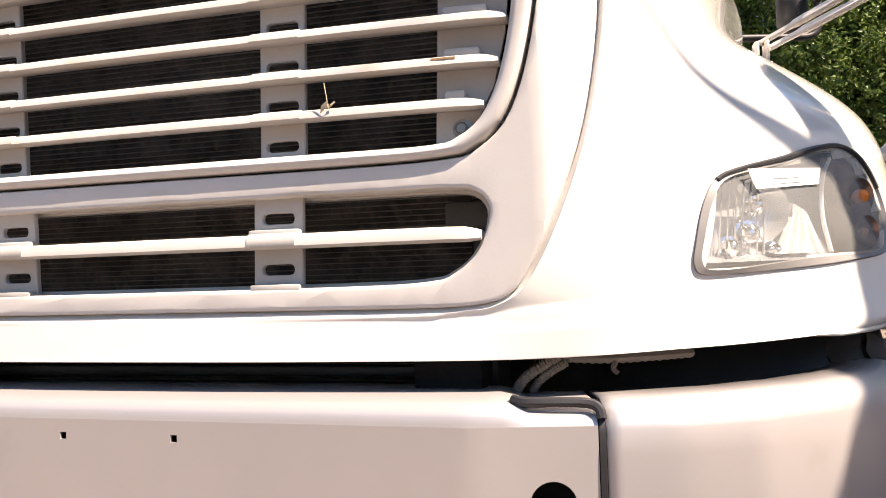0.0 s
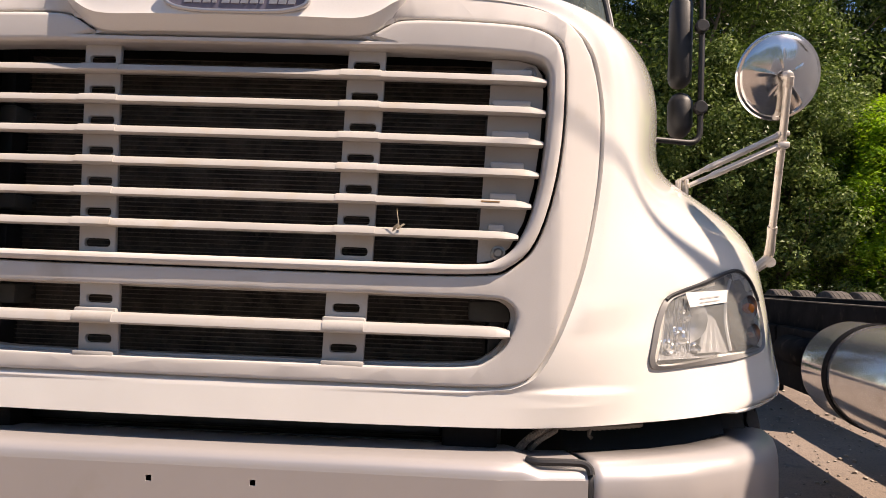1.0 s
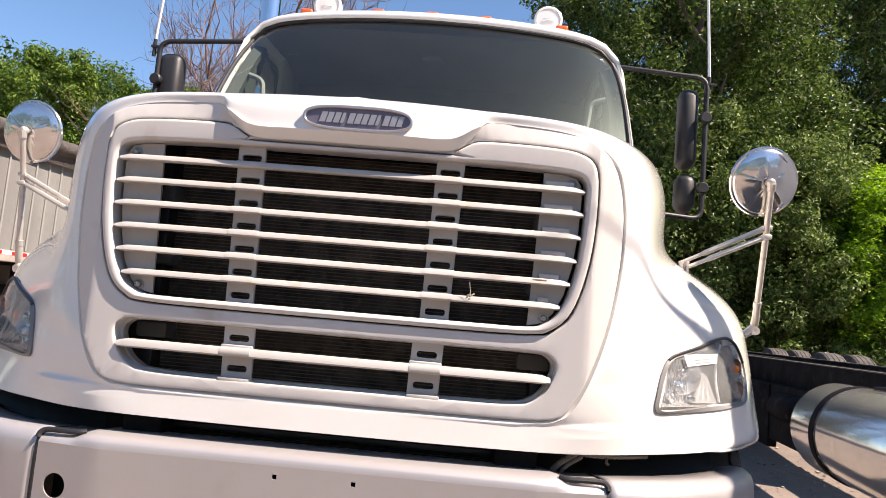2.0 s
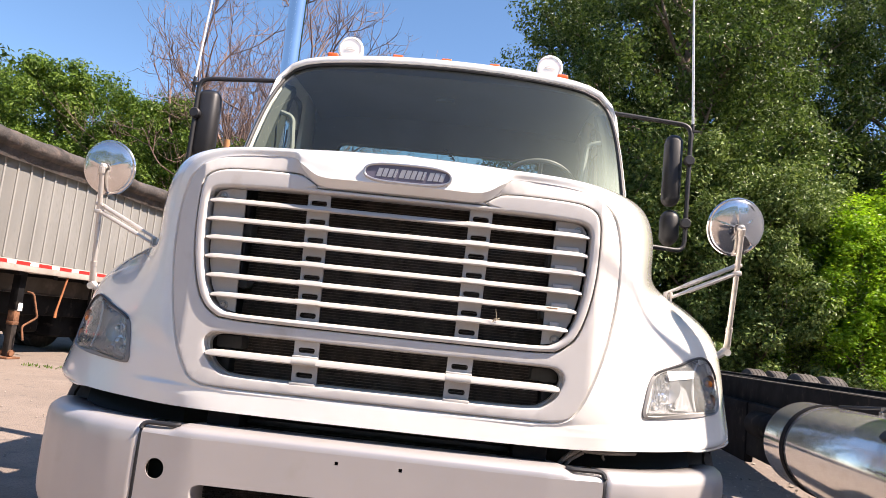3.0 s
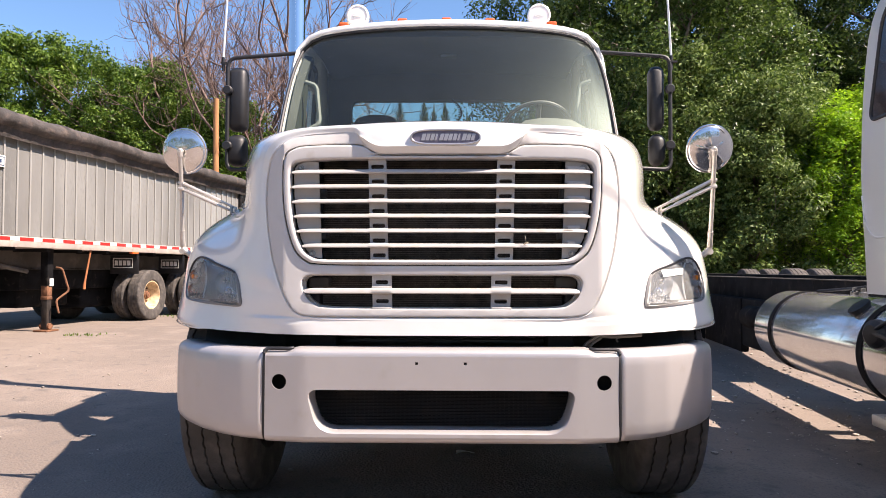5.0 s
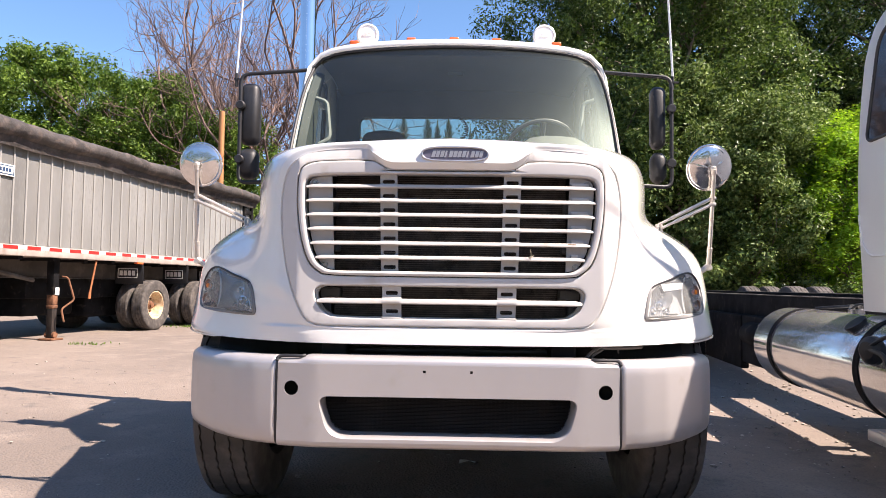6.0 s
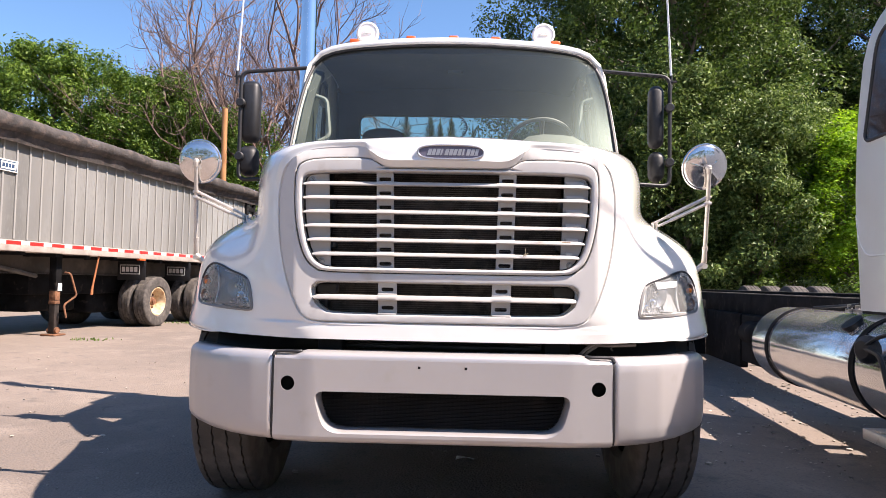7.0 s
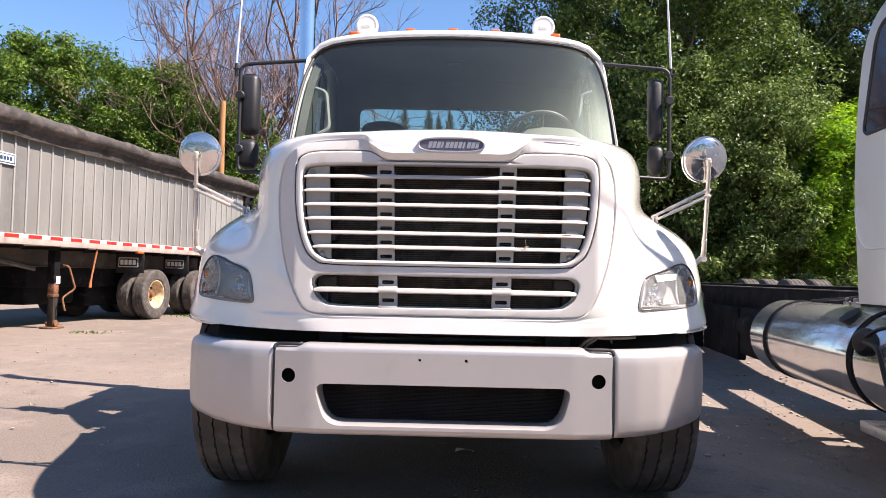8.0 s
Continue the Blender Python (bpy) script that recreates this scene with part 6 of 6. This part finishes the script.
def build_neighbour():
    t = thing("parked_tractor", "white road tractor with a polished fuel tank", "truck")
    # fuel tank
    bm = bmesh.new()
    m = Matrix.Translation((0.33, 0, 0.497)) @ AXIS_Y
    lathe(bm, [(0.0, -2.92), (0.24, -2.90), (0.305, -2.86), (0.317, -2.80), (0.317, -0.035), (0.309, 0.0), (0.24, 0.045), (0.0, 0.065)], m, 64)
    tank = part("fuel_tank", bm, M_STEEL, t, "polished aluminium cylinder fuel tank", smooth=50)
    for y in (-0.41, -1.92):
        bm = bmesh.new()
        lathe(bm, [(0.317, -0.035), (0.324, -0.033), (0.324, 0.033), (0.317, 0.035)], Matrix.Translation((0.33, y, 0.497)) @ AXIS_Y, 64)
        part("strap", bm, M_FRAME, tank, "black tank strap", smooth=50)
    bm = bmesh.new()
    q = Matrix.Translation((0.33, -1.70, 0.486)) @ Matrix.Rotation(radians(-38), 4, "Y")
    lathe(bm, [(0.06, 0.31), (0.06, 0.337), (0.07, 0.339), (0.07, 0.358), (0.03, 0.364), (0.0, 0.364)], q, 20)
    part("filler_cap", bm, M_BLACK, tank, "black filler cap")
    bm = bmesh.new()
    lathe(bm, [(0.0, 0.0), (0.07, 0.004), (0.082, 0.02), (0.078, 0.05), (0.05, 0.075), (0.0, 0.08)], Matrix.Translation((0.005, -2.20, 0.635)) @ Matrix.Rotation(radians(-90), 4, "Y") @ Matrix.Rotation(radians(20), 4, "X"), 24)
    part("round_cap", bm, M_BLACK, tank, "black round cap")
    bm = bmesh.new()
    tube(bm, bent([(-0.05, -2.24, 0.64), (-0.03, -2.36, 0.62), (0.0, -2.40, 0.40), (0.02, -2.52, 0.24)], 0.06), 0.014, 8)
    tube(bm, bent([(-0.05, -2.24, 0.66), (-0.02, -2.34, 0.72), (0.02, -2.45, 0.74)], 0.06), 0.012, 8)
    part("hose", bm, M_BLACK, tank)
    # fuel lines and fittings over the tank
    bm = bmesh.new()
    tube(bm, smooth_curve([(0.30, -0.62, 0.826), (0.42, -0.85, 0.85), (0.47, -1.10, 0.872), (0.44, -1.30, 0.858), (0.50, -1.60, 0.845)], 8), 0.011, 8)
    tube(bm, smooth_curve([(0.40, -0.95, 0.812), (0.42, -1.05, 0.862), (0.55, -1.12, 0.875), (0.70, -1.05, 0.84)], 8), 0.009, 8)
    part("fuel_line", bm, M_BLACK, tank, "black fuel line over the tank")
    for x, y in ((0.41, -0.98), (0.36, -1.22)):
        bm = bmesh.new()
        lathe(bm, [(0.028, 0.80), (0.028, 0.832), (0.016, 0.84), (0.016, 0.862), (0.0, 0.866)], Matrix.Translation((x, y, 0)), 12)
        part("fitting", bm, M_BOLT, tank, "steel fuel fitting")
    # tall cab
    def wall(z):
        return CAB_X + 0.012 + 0.02 * max(0.0, z - 1.9)

    bm = bmesh.new()
    # height, set-back of the rear edge, front edge, inset of the side
    levels = [(0.836, 0.060, -4.30, 0.0), (0.86, 0.056, -4.30, 0.0), (1.15, 0.035, -4.30, 0.0), (1.33, 0.015, -4.30, 0.0), (1.6, 0.0, -4.28, 0.0), (1.9, 0.02, -4.22, 0.0), (2.1, 0.035, -4.12, 0.0), (2.28, 0.06, -4.05, 0.0), (2.47, 0.10, -3.95, 0.0), (2.58, 0.145, -3.91, 0.005), (2.66, 0.19, -3.86, 0.015), (2.72, 0.24, -3.76, 0.03), (2.79, 0.31, -3.50, 0.06), (2.86, 0.40, -3.30, 0.11), (2.92, 0.58, -3.05, 0.20), (2.96, 0.85, -2.75, 0.34)]
    rings = []
    for z, d, y1, inset in levels:
        y0 = REAR - d
        x0, x1 = wall(z) + inset, 2.32 - wall(z) - inset
        c = 0.06
        plan = [(x0, y1 + c), (x0, y0 - c), (x0 + 0.015, y0 - c * 0.35), (x0 + c, y0), (x1 - c, y0), (x1, y0 - c), (x1, y1 + c), (x1 - c, y1), (x0 + c, y1)]
        rings.append([Vector((x, y, z)) for x, y in plan])
    loft(bm, rings, True, True, True)
    bmesh.ops.recalc_face_normals(bm, faces=bm.faces[:])
    cab = part("cab", bm, M_WHITEGREY, t, "white cab in shade", smooth=40)
    poly = rounded([(REAR - 0.19, 1.93, 0.08), (REAR - 0.98, 1.93, 0.06), (REAR - 0.98, 2.64, 0.08), (REAR - 0.36, 2.60, 0.14)], 6)
    bm = bmesh.new()
    bm.faces.new([bm.verts.new((wall(z) - 0.006, y, z)) for y, z in poly])
    part("side_window", bm, M_DARKGLASS, cab, "dark side window")
    bm = bmesh.new()
    ring = [Vector((wall(z) - 0.004, y, z)) for y, z in poly]
    tube(bm, ring + [ring[0], ring[1]], 0.012, 6, False)
    part("window_seal", bm, M_BLACK, cab)
    bm = bmesh.new()
    pts = bent([(wall(1.4), REAR - 0.065, 1.47), (wall(1.3), REAR - 0.10, 1.28), (wall(1.2), REAR - 0.20, 1.19), (wall(1.2), REAR - 0.95, 1.185)], 0.12)
    tube(bm, pts, 0.007, 6)
    part("door_line", bm, M_WHITEGREY, cab)
    # hood and front, out past the view
    bm = bmesh.new()
    box(bm, 0.36, 1.96, -6.5, -4.15, 0.75, 1.85, 0.15, seg=4)
    part("hood", bm, M_WHITEGREY, t)
    bm = bmesh.new()
    box(bm, 0.05, 2.27, -6.75, -6.45, 0.40, 0.80, 0.06, seg=3)
    part("bumper", bm, M_CHROME, t)
    # steps under the cab
    bm = bmesh.new()
    box(bm, -0.02, 0.30, -3.6, -2.12, 0.12, 0.185, 0.01)
    for k in range(9):
        box(bm, -0.01, 0.29, -3.56 + k * 0.155, -3.48 + k * 0.155, 0.187, 0.195)
    part("step", bm, M_TUBE, t, "ribbed metal step")
    # frame rails, deck and tandem axles
    for x in (0.74, 1.50):
        bm = bmesh.new()
        top = 0.897 if x < 1 else 0.925
        box(bm, x, x + 0.08, -6.4, 8.0, 0.60 if x < 1 else 0.56, top, 0.004)
        rail = part("frame_rail", bm, M_FRAME, t)
        # lighter dusty strip, the rail's sunlit edge put into its colour
        bm = bmesh.new()
        box(bm, x - 0.004, x + 0.084, -6.4, 8.0, top + 0.0005, top + 0.010, 0.002)
        part("flange", bm, M_DUSTY, rail, "dusty top flange, lightened for its sunlit edge")
    # unseen far tank, set where its shadow ends a sunlit strip
    bm = bmesh.new()
    lathe(bm, [(0.0, -2.92), (0.24, -2.90), (0.317, -2.80), (0.317, -0.035), (0.24, 0.045), (0.0, 0.065)], Matrix.Translation((1.92, 0.25, 0.497)) @ AXIS_Y, 40)
    part("fuel_tank", bm, M_STEEL, t, "polished aluminium tank on the far side", smooth=50)
    # unseen tubes added so that their shadow leaves only a thin sunlit line
    bm = bmesh.new()
    tube(bm, [(1.31, -4.0, 0.84), (1.31, 4.2, 0.84)], 0.055, 12)
    tube(bm, [(1.36, -4.0, 0.80), (1.36, 4.2, 0.80)], 0.03, 8)
    part("line_loom", bm, M_FRAME, t, "black tubes added to narrow the sunlit strip")
    # unseen cross members, spaced so their shadows split the sunlit strips
    for y in (-1.12, 1.35, 3.4):
        bm = bmesh.new()
        box(bm, 0.82, 1.50, y, y + 0.10, 0.62, 0.88, 0.01)
        part("cross_member", bm, M_FRAME, t)
    for y in (4.6, 6.7):
        for x in (-0.05, 0.30, 2.02, 2.37):
            build_wheel(t, x, y, 0.545, 0.27, 1 if x > 1.2 else -1, M_STEEL, dish=0.1)
        bm = bmesh.new()
        box(bm, 0.3, 2.2, y - 0.09, y + 0.09, 0.42, 0.60, 0.03)
        part("axle", bm, M_FRAME, t)
    for x in (0.22, 2.08):
        build_wheel(t, x, -5.75, 0.51, 0.28, 1 if x > 1.2 else -1, M_STEEL)
    # air tank, and black panels added to stand in for shade under the rail
    bm = bmesh.new()
    lathe(bm, [(0.0, -0.34), (0.10, -0.33), (0.13, -0.29), (0.13, 0.29), (0.10, 0.33), (0.0, 0.34)], Matrix.Translation((0.62, 1.75, 0.46)) @ AXIS_Y, 24)
    part("air_tank", bm, M_FRAME, t, "black air tank", smooth=50)
    bm = bmesh.new()
    box(bm, 0.62, 0.73, 1.3, 2.4, 0.10, 0.66, 0.02)
    part("tool_box", bm, M_FRAME, t)
    bm = bmesh.new()
    box(bm, 0.60, 0.70, 2.35, 4.0, 0.02, 0.66, 0.02)
    part("spare_rack", bm, M_FRAME, t)
    for x0, x1 in ((-0.20, 0.58), (1.74, 2.52)):
        bm = bmesh.new()
        box(bm, x0, x1, 3.90, 3.915, 0.03, 0.80, 0.004)
        part("mud_flap", bm, M_FRAME, t, "black rubber mud flap")
    bm = bmesh.new()
    box(bm, 0.84, 1.48, 4.5, 6.6, 0.86, 0.90, 0.01)
    part("coupling_plate", bm, M_FRAME, t)
    # door mirror on its bracket, with a whip antenna
    bm = bmesh.new()
    box(bm, -0.22, -0.02, -3.50, -3.40, 1.95, 2.69, 0.04, seg=3)
    for v in bm.verts:
        v.co.y += 0.06 * (2.69 - v.co.z) / 0.74 * (1 if v.co.y > -3.45 else 0)
    mirror = part("door_mirror", bm, M_BLACK, t, "black door mirror housing", smooth=50)
    bm = bmesh.new()
    for z in (2.05, 2.60):
        tube(bm, [(-0.10, -3.46, z), (wall(z) + 0.02, -3.62, z - 0.04)], 0.016, 8)
    part("bracket", bm, M_BLACK, mirror)
    bm = bmesh.new()
    tube(bm, [(-0.12, -3.50, 2.50), (-0.12, -3.56, 2.60), (-0.11, -3.66, 2.78), (-0.10, -3.76, 2.96), (-0.08, -4.05, 3.5)], [0.03, 0.022, 0.014, 0.006, 0.003], 8)
    part("antenna", bm, M_BLACK, mirror)
    t.matrix_basis = pose(2.608, 3.524, 0, 0, 0, -5.675)
    return t


build_neighbour()


# ---------------------------------------------------------------- trees
def leaf_mesh(name, centres, sizes, per, spread, leaf, seed, flat=0.6):
    """Many small four-sided leaves round clump centres, as one mesh."""
    rng = np.random.default_rng(seed)
    c = np.repeat(np.array(centres, float), per, 0)
    s = np.repeat(np.array(sizes, float), per)[:, None]
    d = rng.normal(size=c.shape)
    d /= np.linalg.norm(d, axis=1)[:, None]
    c = c + d * s * spread * rng.random((len(c), 1)) ** 0.3 * np.array([1, 1, 0.75])
    n = rng.normal(size=c.shape) * 0.7 + d * 1.3 + np.array([0, 0, flat])
    n /= np.linalg.norm(n, axis=1)[:, None]
    a = np.cross(n, rng.normal(size=c.shape))
    a /= np.linalg.norm(a, axis=1)[:, None]
    b = np.cross(n, a)
    q = leaf * (0.6 + 0.8 * rng.random((len(c), 1)))
    droop = n * q * 0.25
    v = np.stack([c - a * q, c + b * q * 0.55 + droop * 0.6, c + a * q - droop, c - b * q * 0.55 + droop * 0.6], 1).reshape(-1, 3)
    f = np.arange(len(v)).reshape(-1, 4)
    me = bpy.data.meshes.new(name)
    me.from_pydata(v.tolist(), [], f.tolist())
    me.update()
    return me


def limb(bm, start, way, length, r, depth, rng, tips, droop=0.0, split=3, wild=0.5, keep=0.72):
    """A branching limb; collects its tips."""
    pts, p, d = [Vector(start)], Vector(start), Vector(way).normalized()
    n = 5
    for k in range(n):
        d = (d + Vector(rng.normal(size=3)) * wild * 0.22 + Vector((0, 0, 0.08 - droop))).normalized()
        p = p + d * length / n
        pts.append(p.copy())
    tube(bm, pts, [r * (1 - 0.5 * k / n) for k in range(n + 1)], 6 if r > 0.03 else 4)
    if depth <= 1:
        tips += [pts[-1], pts[-2], pts[-3]]
    if depth == 0:
        return
    for k in range(split):
        at = pts[2 + (k * 3) // split + (k % 2)] if k < split - 1 else pts[-1]
        side = Vector(rng.normal(size=3))
        limb(bm, at, d * 0.75 + side.normalized() * 0.75, length * keep * (0.8 + 0.4 * rng.random()), r * 0.56, depth - 1, rng, tips, droop, split, wild, keep)


def build_tree(name, label, height, spread, trunk_r, seed, leaf_mat, per=110, leaf=0.062, clump=0.62, extra=300, low=0.12, bark=None, group="", flat=0.6, twigs=2):
    rng = np.random.default_rng(seed)
    t = thing(name, label, "tree", group)
    bm = bmesh.new()
    pts = [Vector((0.1 * math.sin(k), 0.1 * math.cos(k * 1.3), height * 0.85 * k / 7)) for k in range(8)]
    pts[0] = Vector((0, 0, -0.15))
    tube(bm, pts, [trunk_r * (1.25 if k == 0 else 1 - 0.85 * k / 7) for k in range(8)], 12)
    tips = []
    for k in range(13):
        z = height * (low + (0.80 - low) * k / 12)
        a = k * 2.4 + rng.random()
        up = 0.15 + 0.7 * k / 12
        ln = spread * (0.62 - 0.30 * k / 12)
        limb(bm, (0, 0, z), (math.cos(a), math.sin(a), up), ln, trunk_r * 0.34, twigs, rng, tips)
    part("trunk", bm, bark or M_BARK, t, smooth=60)
    centres = [tuple(p) for p in tips]
    sizes = list(clump * (0.5 + 0.5 * rng.random(len(centres))))
    counts = [per // 2] * len(centres)
    # uneven rounded mass of leafy sprays, with dark gaps between them
    for k in range(extra):
        a, h = rng.random() * math.tau, (k + rng.random()) / extra
        r = spread * (0.45 + 0.55 * math.sin(math.pi * min(1, 0.12 + 0.86 * h)) ** 0.7) * (0.74 + 0.36 * noise.noise((2.4 * math.cos(a), 2.4 * math.sin(a), h * 5 + seed)))
        q = 0.62 if k % 4 == 0 else 1.0
        centres.append((q * r * math.cos(a), q * r * math.sin(a), height * (low * 0.6 + (1 - low * 0.6) * h)))
        sizes.append(clump * (0.55 + 0.75 * rng.random() ** 1.5))
        counts.append(int(per * (0.6 + 1.1 * rng.random())))
    me = leaf_mesh("crown", centres, sizes, counts, 1.0, leaf, seed, flat)
    me.materials.append(leaf_mat)
    crown = new("crown", me)
    crown.parent = t
    return t


def build_bare_tree(seed, height):
    rng = np.random.default_rng(seed)
    t = thing("bare_tree", "leafless tree with many thin brown branches", "tree")
    tips = []
    for k in range(5):
        bm = bmesh.new()
        a = k * 1.256 + rng.random() * 0.6
        lean = 0.16 + 0.14 * rng.random()
        base = Vector((0.5 * math.cos(a), 0.4 * math.sin(a), -0.05))
        limb(bm, base, (lean * math.cos(a), lean * math.sin(a), 1), height * 0.46, 0.105, 5, rng, tips, -0.05, 4, 0.42, 0.60)
        part("limb", bm, M_BARKPALE, t, smooth=60)
    return t


def build_spruce(seed, height):
    rng = np.random.default_rng(seed)
    t = thing("spruce", "young green-brown spruce with bushy upswept twigs", "tree", "spruces behind the cab")
    bm = bmesh.new()
    tube(bm, [(0, 0, -0.05), (0, 0, height * 0.6), (0, 0, height)], [0.12, 0.06, 0.01], 8)
    part("trunk", bm, M_BARK, t)
    bm = bmesh.new()
    for k in range(60):
        h = k / 59
        r = 0.11 * height * (1 - h) ** 0.7 + 0.05
        n = 7 + int(6 * (1 - h))
        z = height * (0.06 + 0.92 * h)
        for j in range(n):
            a = j * math.tau / n + k * 1.1 + 0.3 * rng.random()
            ln = r * (0.55 + 0.7 * rng.random())
            d = Vector((math.cos(a), math.sin(a), 0.45 + 0.6 * h + 0.3 * rng.random()))
            base = Vector((0, 0, z))
            tube(bm, [base, base + d * ln * 0.5, base + d * ln], [0.03, 0.035, 0.008], 4)
            for q in (0.45, 0.7, 0.9):  # side twigs
                side = Vector((-d.y, d.x, 0.5)) * (0.25 * r + 0.05) * (1 if rng.random() > 0.5 else -1) * (1.1 - q)
                side.z = abs(side.z)
                tube(bm, [base + d * ln * q, base + d * ln * (q + 0.12) + side], [0.022, 0.006], 3)
    tube(bm, [(0, 0, height * 0.94), (0, 0, height * 1.05)], [0.06, 0.01], 4)
    me = bpy.data.meshes.new("needles")
    bm.to_mesh(me)
    bm.free()
    me.materials.append(M_NEEDLE)
    o = new("needles", me)
    o.parent = t
    return t


def plant(first, x, y, turn, s, sz=None):
    o = copy_thing(first, Matrix.Identity(4))
    o.matrix_basis = Matrix.LocRotScale((x, y, GROUND), Euler((0, 0, radians(turn))), (s, s, sz or s))
    return o


def build_trees():
    big = build_tree("leafy_tree", "tall dense leafy tree with dark green foliage", 13.5, 4.2, 0.24, 3, M_LEAF, per=150, leaf=0.050, group="trees behind the trucks")
    big.matrix_basis = pose(5.6, 15.5, GROUND, 0, 0, 20)
    dark = build_tree("leafy_tree", "tall dark green leafy tree, thick with leaves", 15, 4.6, 0.28, 8, M_LEAFDARK, per=120, leaf=0.058, group="trees behind the trucks")
    dark.matrix_basis = pose(10.2, 20.5, GROUND, 0, 0, 80)
    bright = build_tree("leafy_bush", "bright green leafy young tree in sun", 6.0, 2.3, 0.1, 14, M_LEAFBRIGHT, per=110, leaf=0.050, clump=0.45, extra=200, low=0.05, group="bright bushes", flat=2.2)
    bright.matrix_basis = pose(8.5, 12.6, GROUND, 0, 0, 0)
    bright.scale = (0.75, 0.75, 0.75)
    pale = build_tree("leafy_bush", "pale green leafy young tree with drooping sprays", 6.4, 2.2, 0.1, 29, M_LEAFPALE, per=120, leaf=0.048, clump=0.46, extra=190, low=0.04, group="pale bushes", flat=1.0)
    pale.matrix_basis = pose(5.2, 13.4, GROUND, 0, 0, 40)
    pale.scale = (0.9, 0.9, 0.95)
    low = build_tree("hedge_tree", "leafy roadside tree with yellow-green foliage", 9.9, 3.6, 0.16, 21, M_LEAFHEDGE, per=120, leaf=0.068, low=0.05, group="trees behind the trailer")
    low.matrix_basis = pose(-16.0, 24.0, GROUND, 0, 0, 0)
    for x, y, a, s in ((3.9, 19.5, 240, 1.0), (8.0, 22.5, 300, 1.15), (14.2, 19.0, 120, 1.05)):
        plant(big, x, y, a, s)
    for x, y, a, s in ((6.6, 19.8, 10, 0.95), (14.0, 23.0, 160, 1.1)):
        plant(dark, x, y, a, s)
    for x, y, a, s in ((9.7, 13.2, 100, 0.85), (11.0, 13.6, 200, 1.0)):
        plant(bright, x, y, a, s)
    for x, y, a, s in ((6.7, 13.0, 170, 0.85), (4.0, 14.6, 250, 0.8), (7.6, 15.0, 60, 1.1)):
        plant(pale, x, y, a, s)
    for x, y, a, s in ((-20.5, 24.5, 60, 1.0), (-12.0, 24.0, 130, 0.9), (-8.9, 23.8, 280, 0.74), (-14, 29, 90, 1.05)):
        plant(low, x, y, a, s)
    # woods closing the yard behind the camera and at its sides
    wood = build_tree("woodland_tree", "broad leafy tree at the yard's edge", 13.0, 4.6, 0.24, 31, M_LEAF, per=16, leaf=0.15, clump=0.8, extra=330, low=0.05, group="woods round the yard", twigs=1)
    wood.matrix_basis = pose(-25.5, 26.0, GROUND)
    for x, y, a in ((-31, 22, 40), (-36, 17, 130), (-22.5, 31, 220), (19.5, 24, 80), (18.5, 15.5, 170), (24, 18, 260), (29, 12, 350)):
        plant(wood, x, y, a, 0.95)
    for k in range(26):
        a = radians(-205 + k * 9.4)
        plant(wood, 42 * math.cos(a), 42 * math.sin(a), k * 67, 1.0 + 0.1 * (k % 4))
    bare = build_bare_tree(5, 12.5)
    bare.matrix_basis = pose(-8.6, 27.5, GROUND, 0, 0, 10)
    bare.scale = (1.42, 1.42, 1.36)
    plant(bare, -11.5, 29.5, 220, 1.1)
    sp = build_spruce(2, 9.1)
    sp.matrix_basis = pose(-2.6, 30.0, GROUND)
    for x, y, s in ((-1.45, 30.2, 1.0), (-1.0, 30.6, 0.97), (-0.45, 30.0, 0.98), (-4.6, 31.0, 0.9), (0.6, 31.5, 0.95)):
        plant(sp, x, y, 70 * x, s)
    # wooden pole
    bm = bmesh.new()
    tube(bm, [(-7.8, 20.0, -0.2), (-7.8, 20.0, 3.0), (-7.82, 20.0, 6.6)], [0.105, 0.10, 0.09], 14)
    tagged(part("wooden_pole", bm, M_WOODPOLE, None), "weathered orange-brown wooden utility pole", "pole")


build_trees()


def build_grass():
    rng = np.random.default_rng(4)
    n = 9000
    x, y = rng.uniform(1.5, 26, n), rng.uniform(12.0, 20.0, n)
    x2, y2 = -5.95 + 0.22 * rng.normal(size=60), 8.55 + 0.1 * rng.normal(size=60)
    x3, y3 = -6.0 + 0.3 * rng.normal(size=150), 13.3 + 0.2 * rng.normal(size=150)
    x, y = np.r_[x, x2, x3], np.r_[y, y2, y3]
    h = np.r_[rng.uniform(0.08, 0.3, n), rng.uniform(0.02, 0.05, 210)]
    a = rng.uniform(0, math.tau, len(x))
    w = 0.012
    b0 = np.stack([x - w * np.cos(a), y - w * np.sin(a), 0 * x + GROUND], 1)
    b1 = np.stack([x + w * np.cos(a), y + w * np.sin(a), 0 * x + GROUND], 1)
    tip = np.stack([x + 0.4 * h * rng.normal(size=len(x)) * 0.7, y + 0.4 * h * rng.normal(size=len(x)) * 0.7, h + GROUND], 1)
    v = np.stack([b0, b1, tip], 1).reshape(-1, 3)
    me = bpy.data.meshes.new("grass")
    me.from_pydata(v.tolist(), [], np.arange(len(v)).reshape(-1, 3).tolist())
    me.materials.append(M_GRASS)
    tagged(new("grass", me), "patches of short green grass and weeds", "grass", kind="stuff")


build_grass()
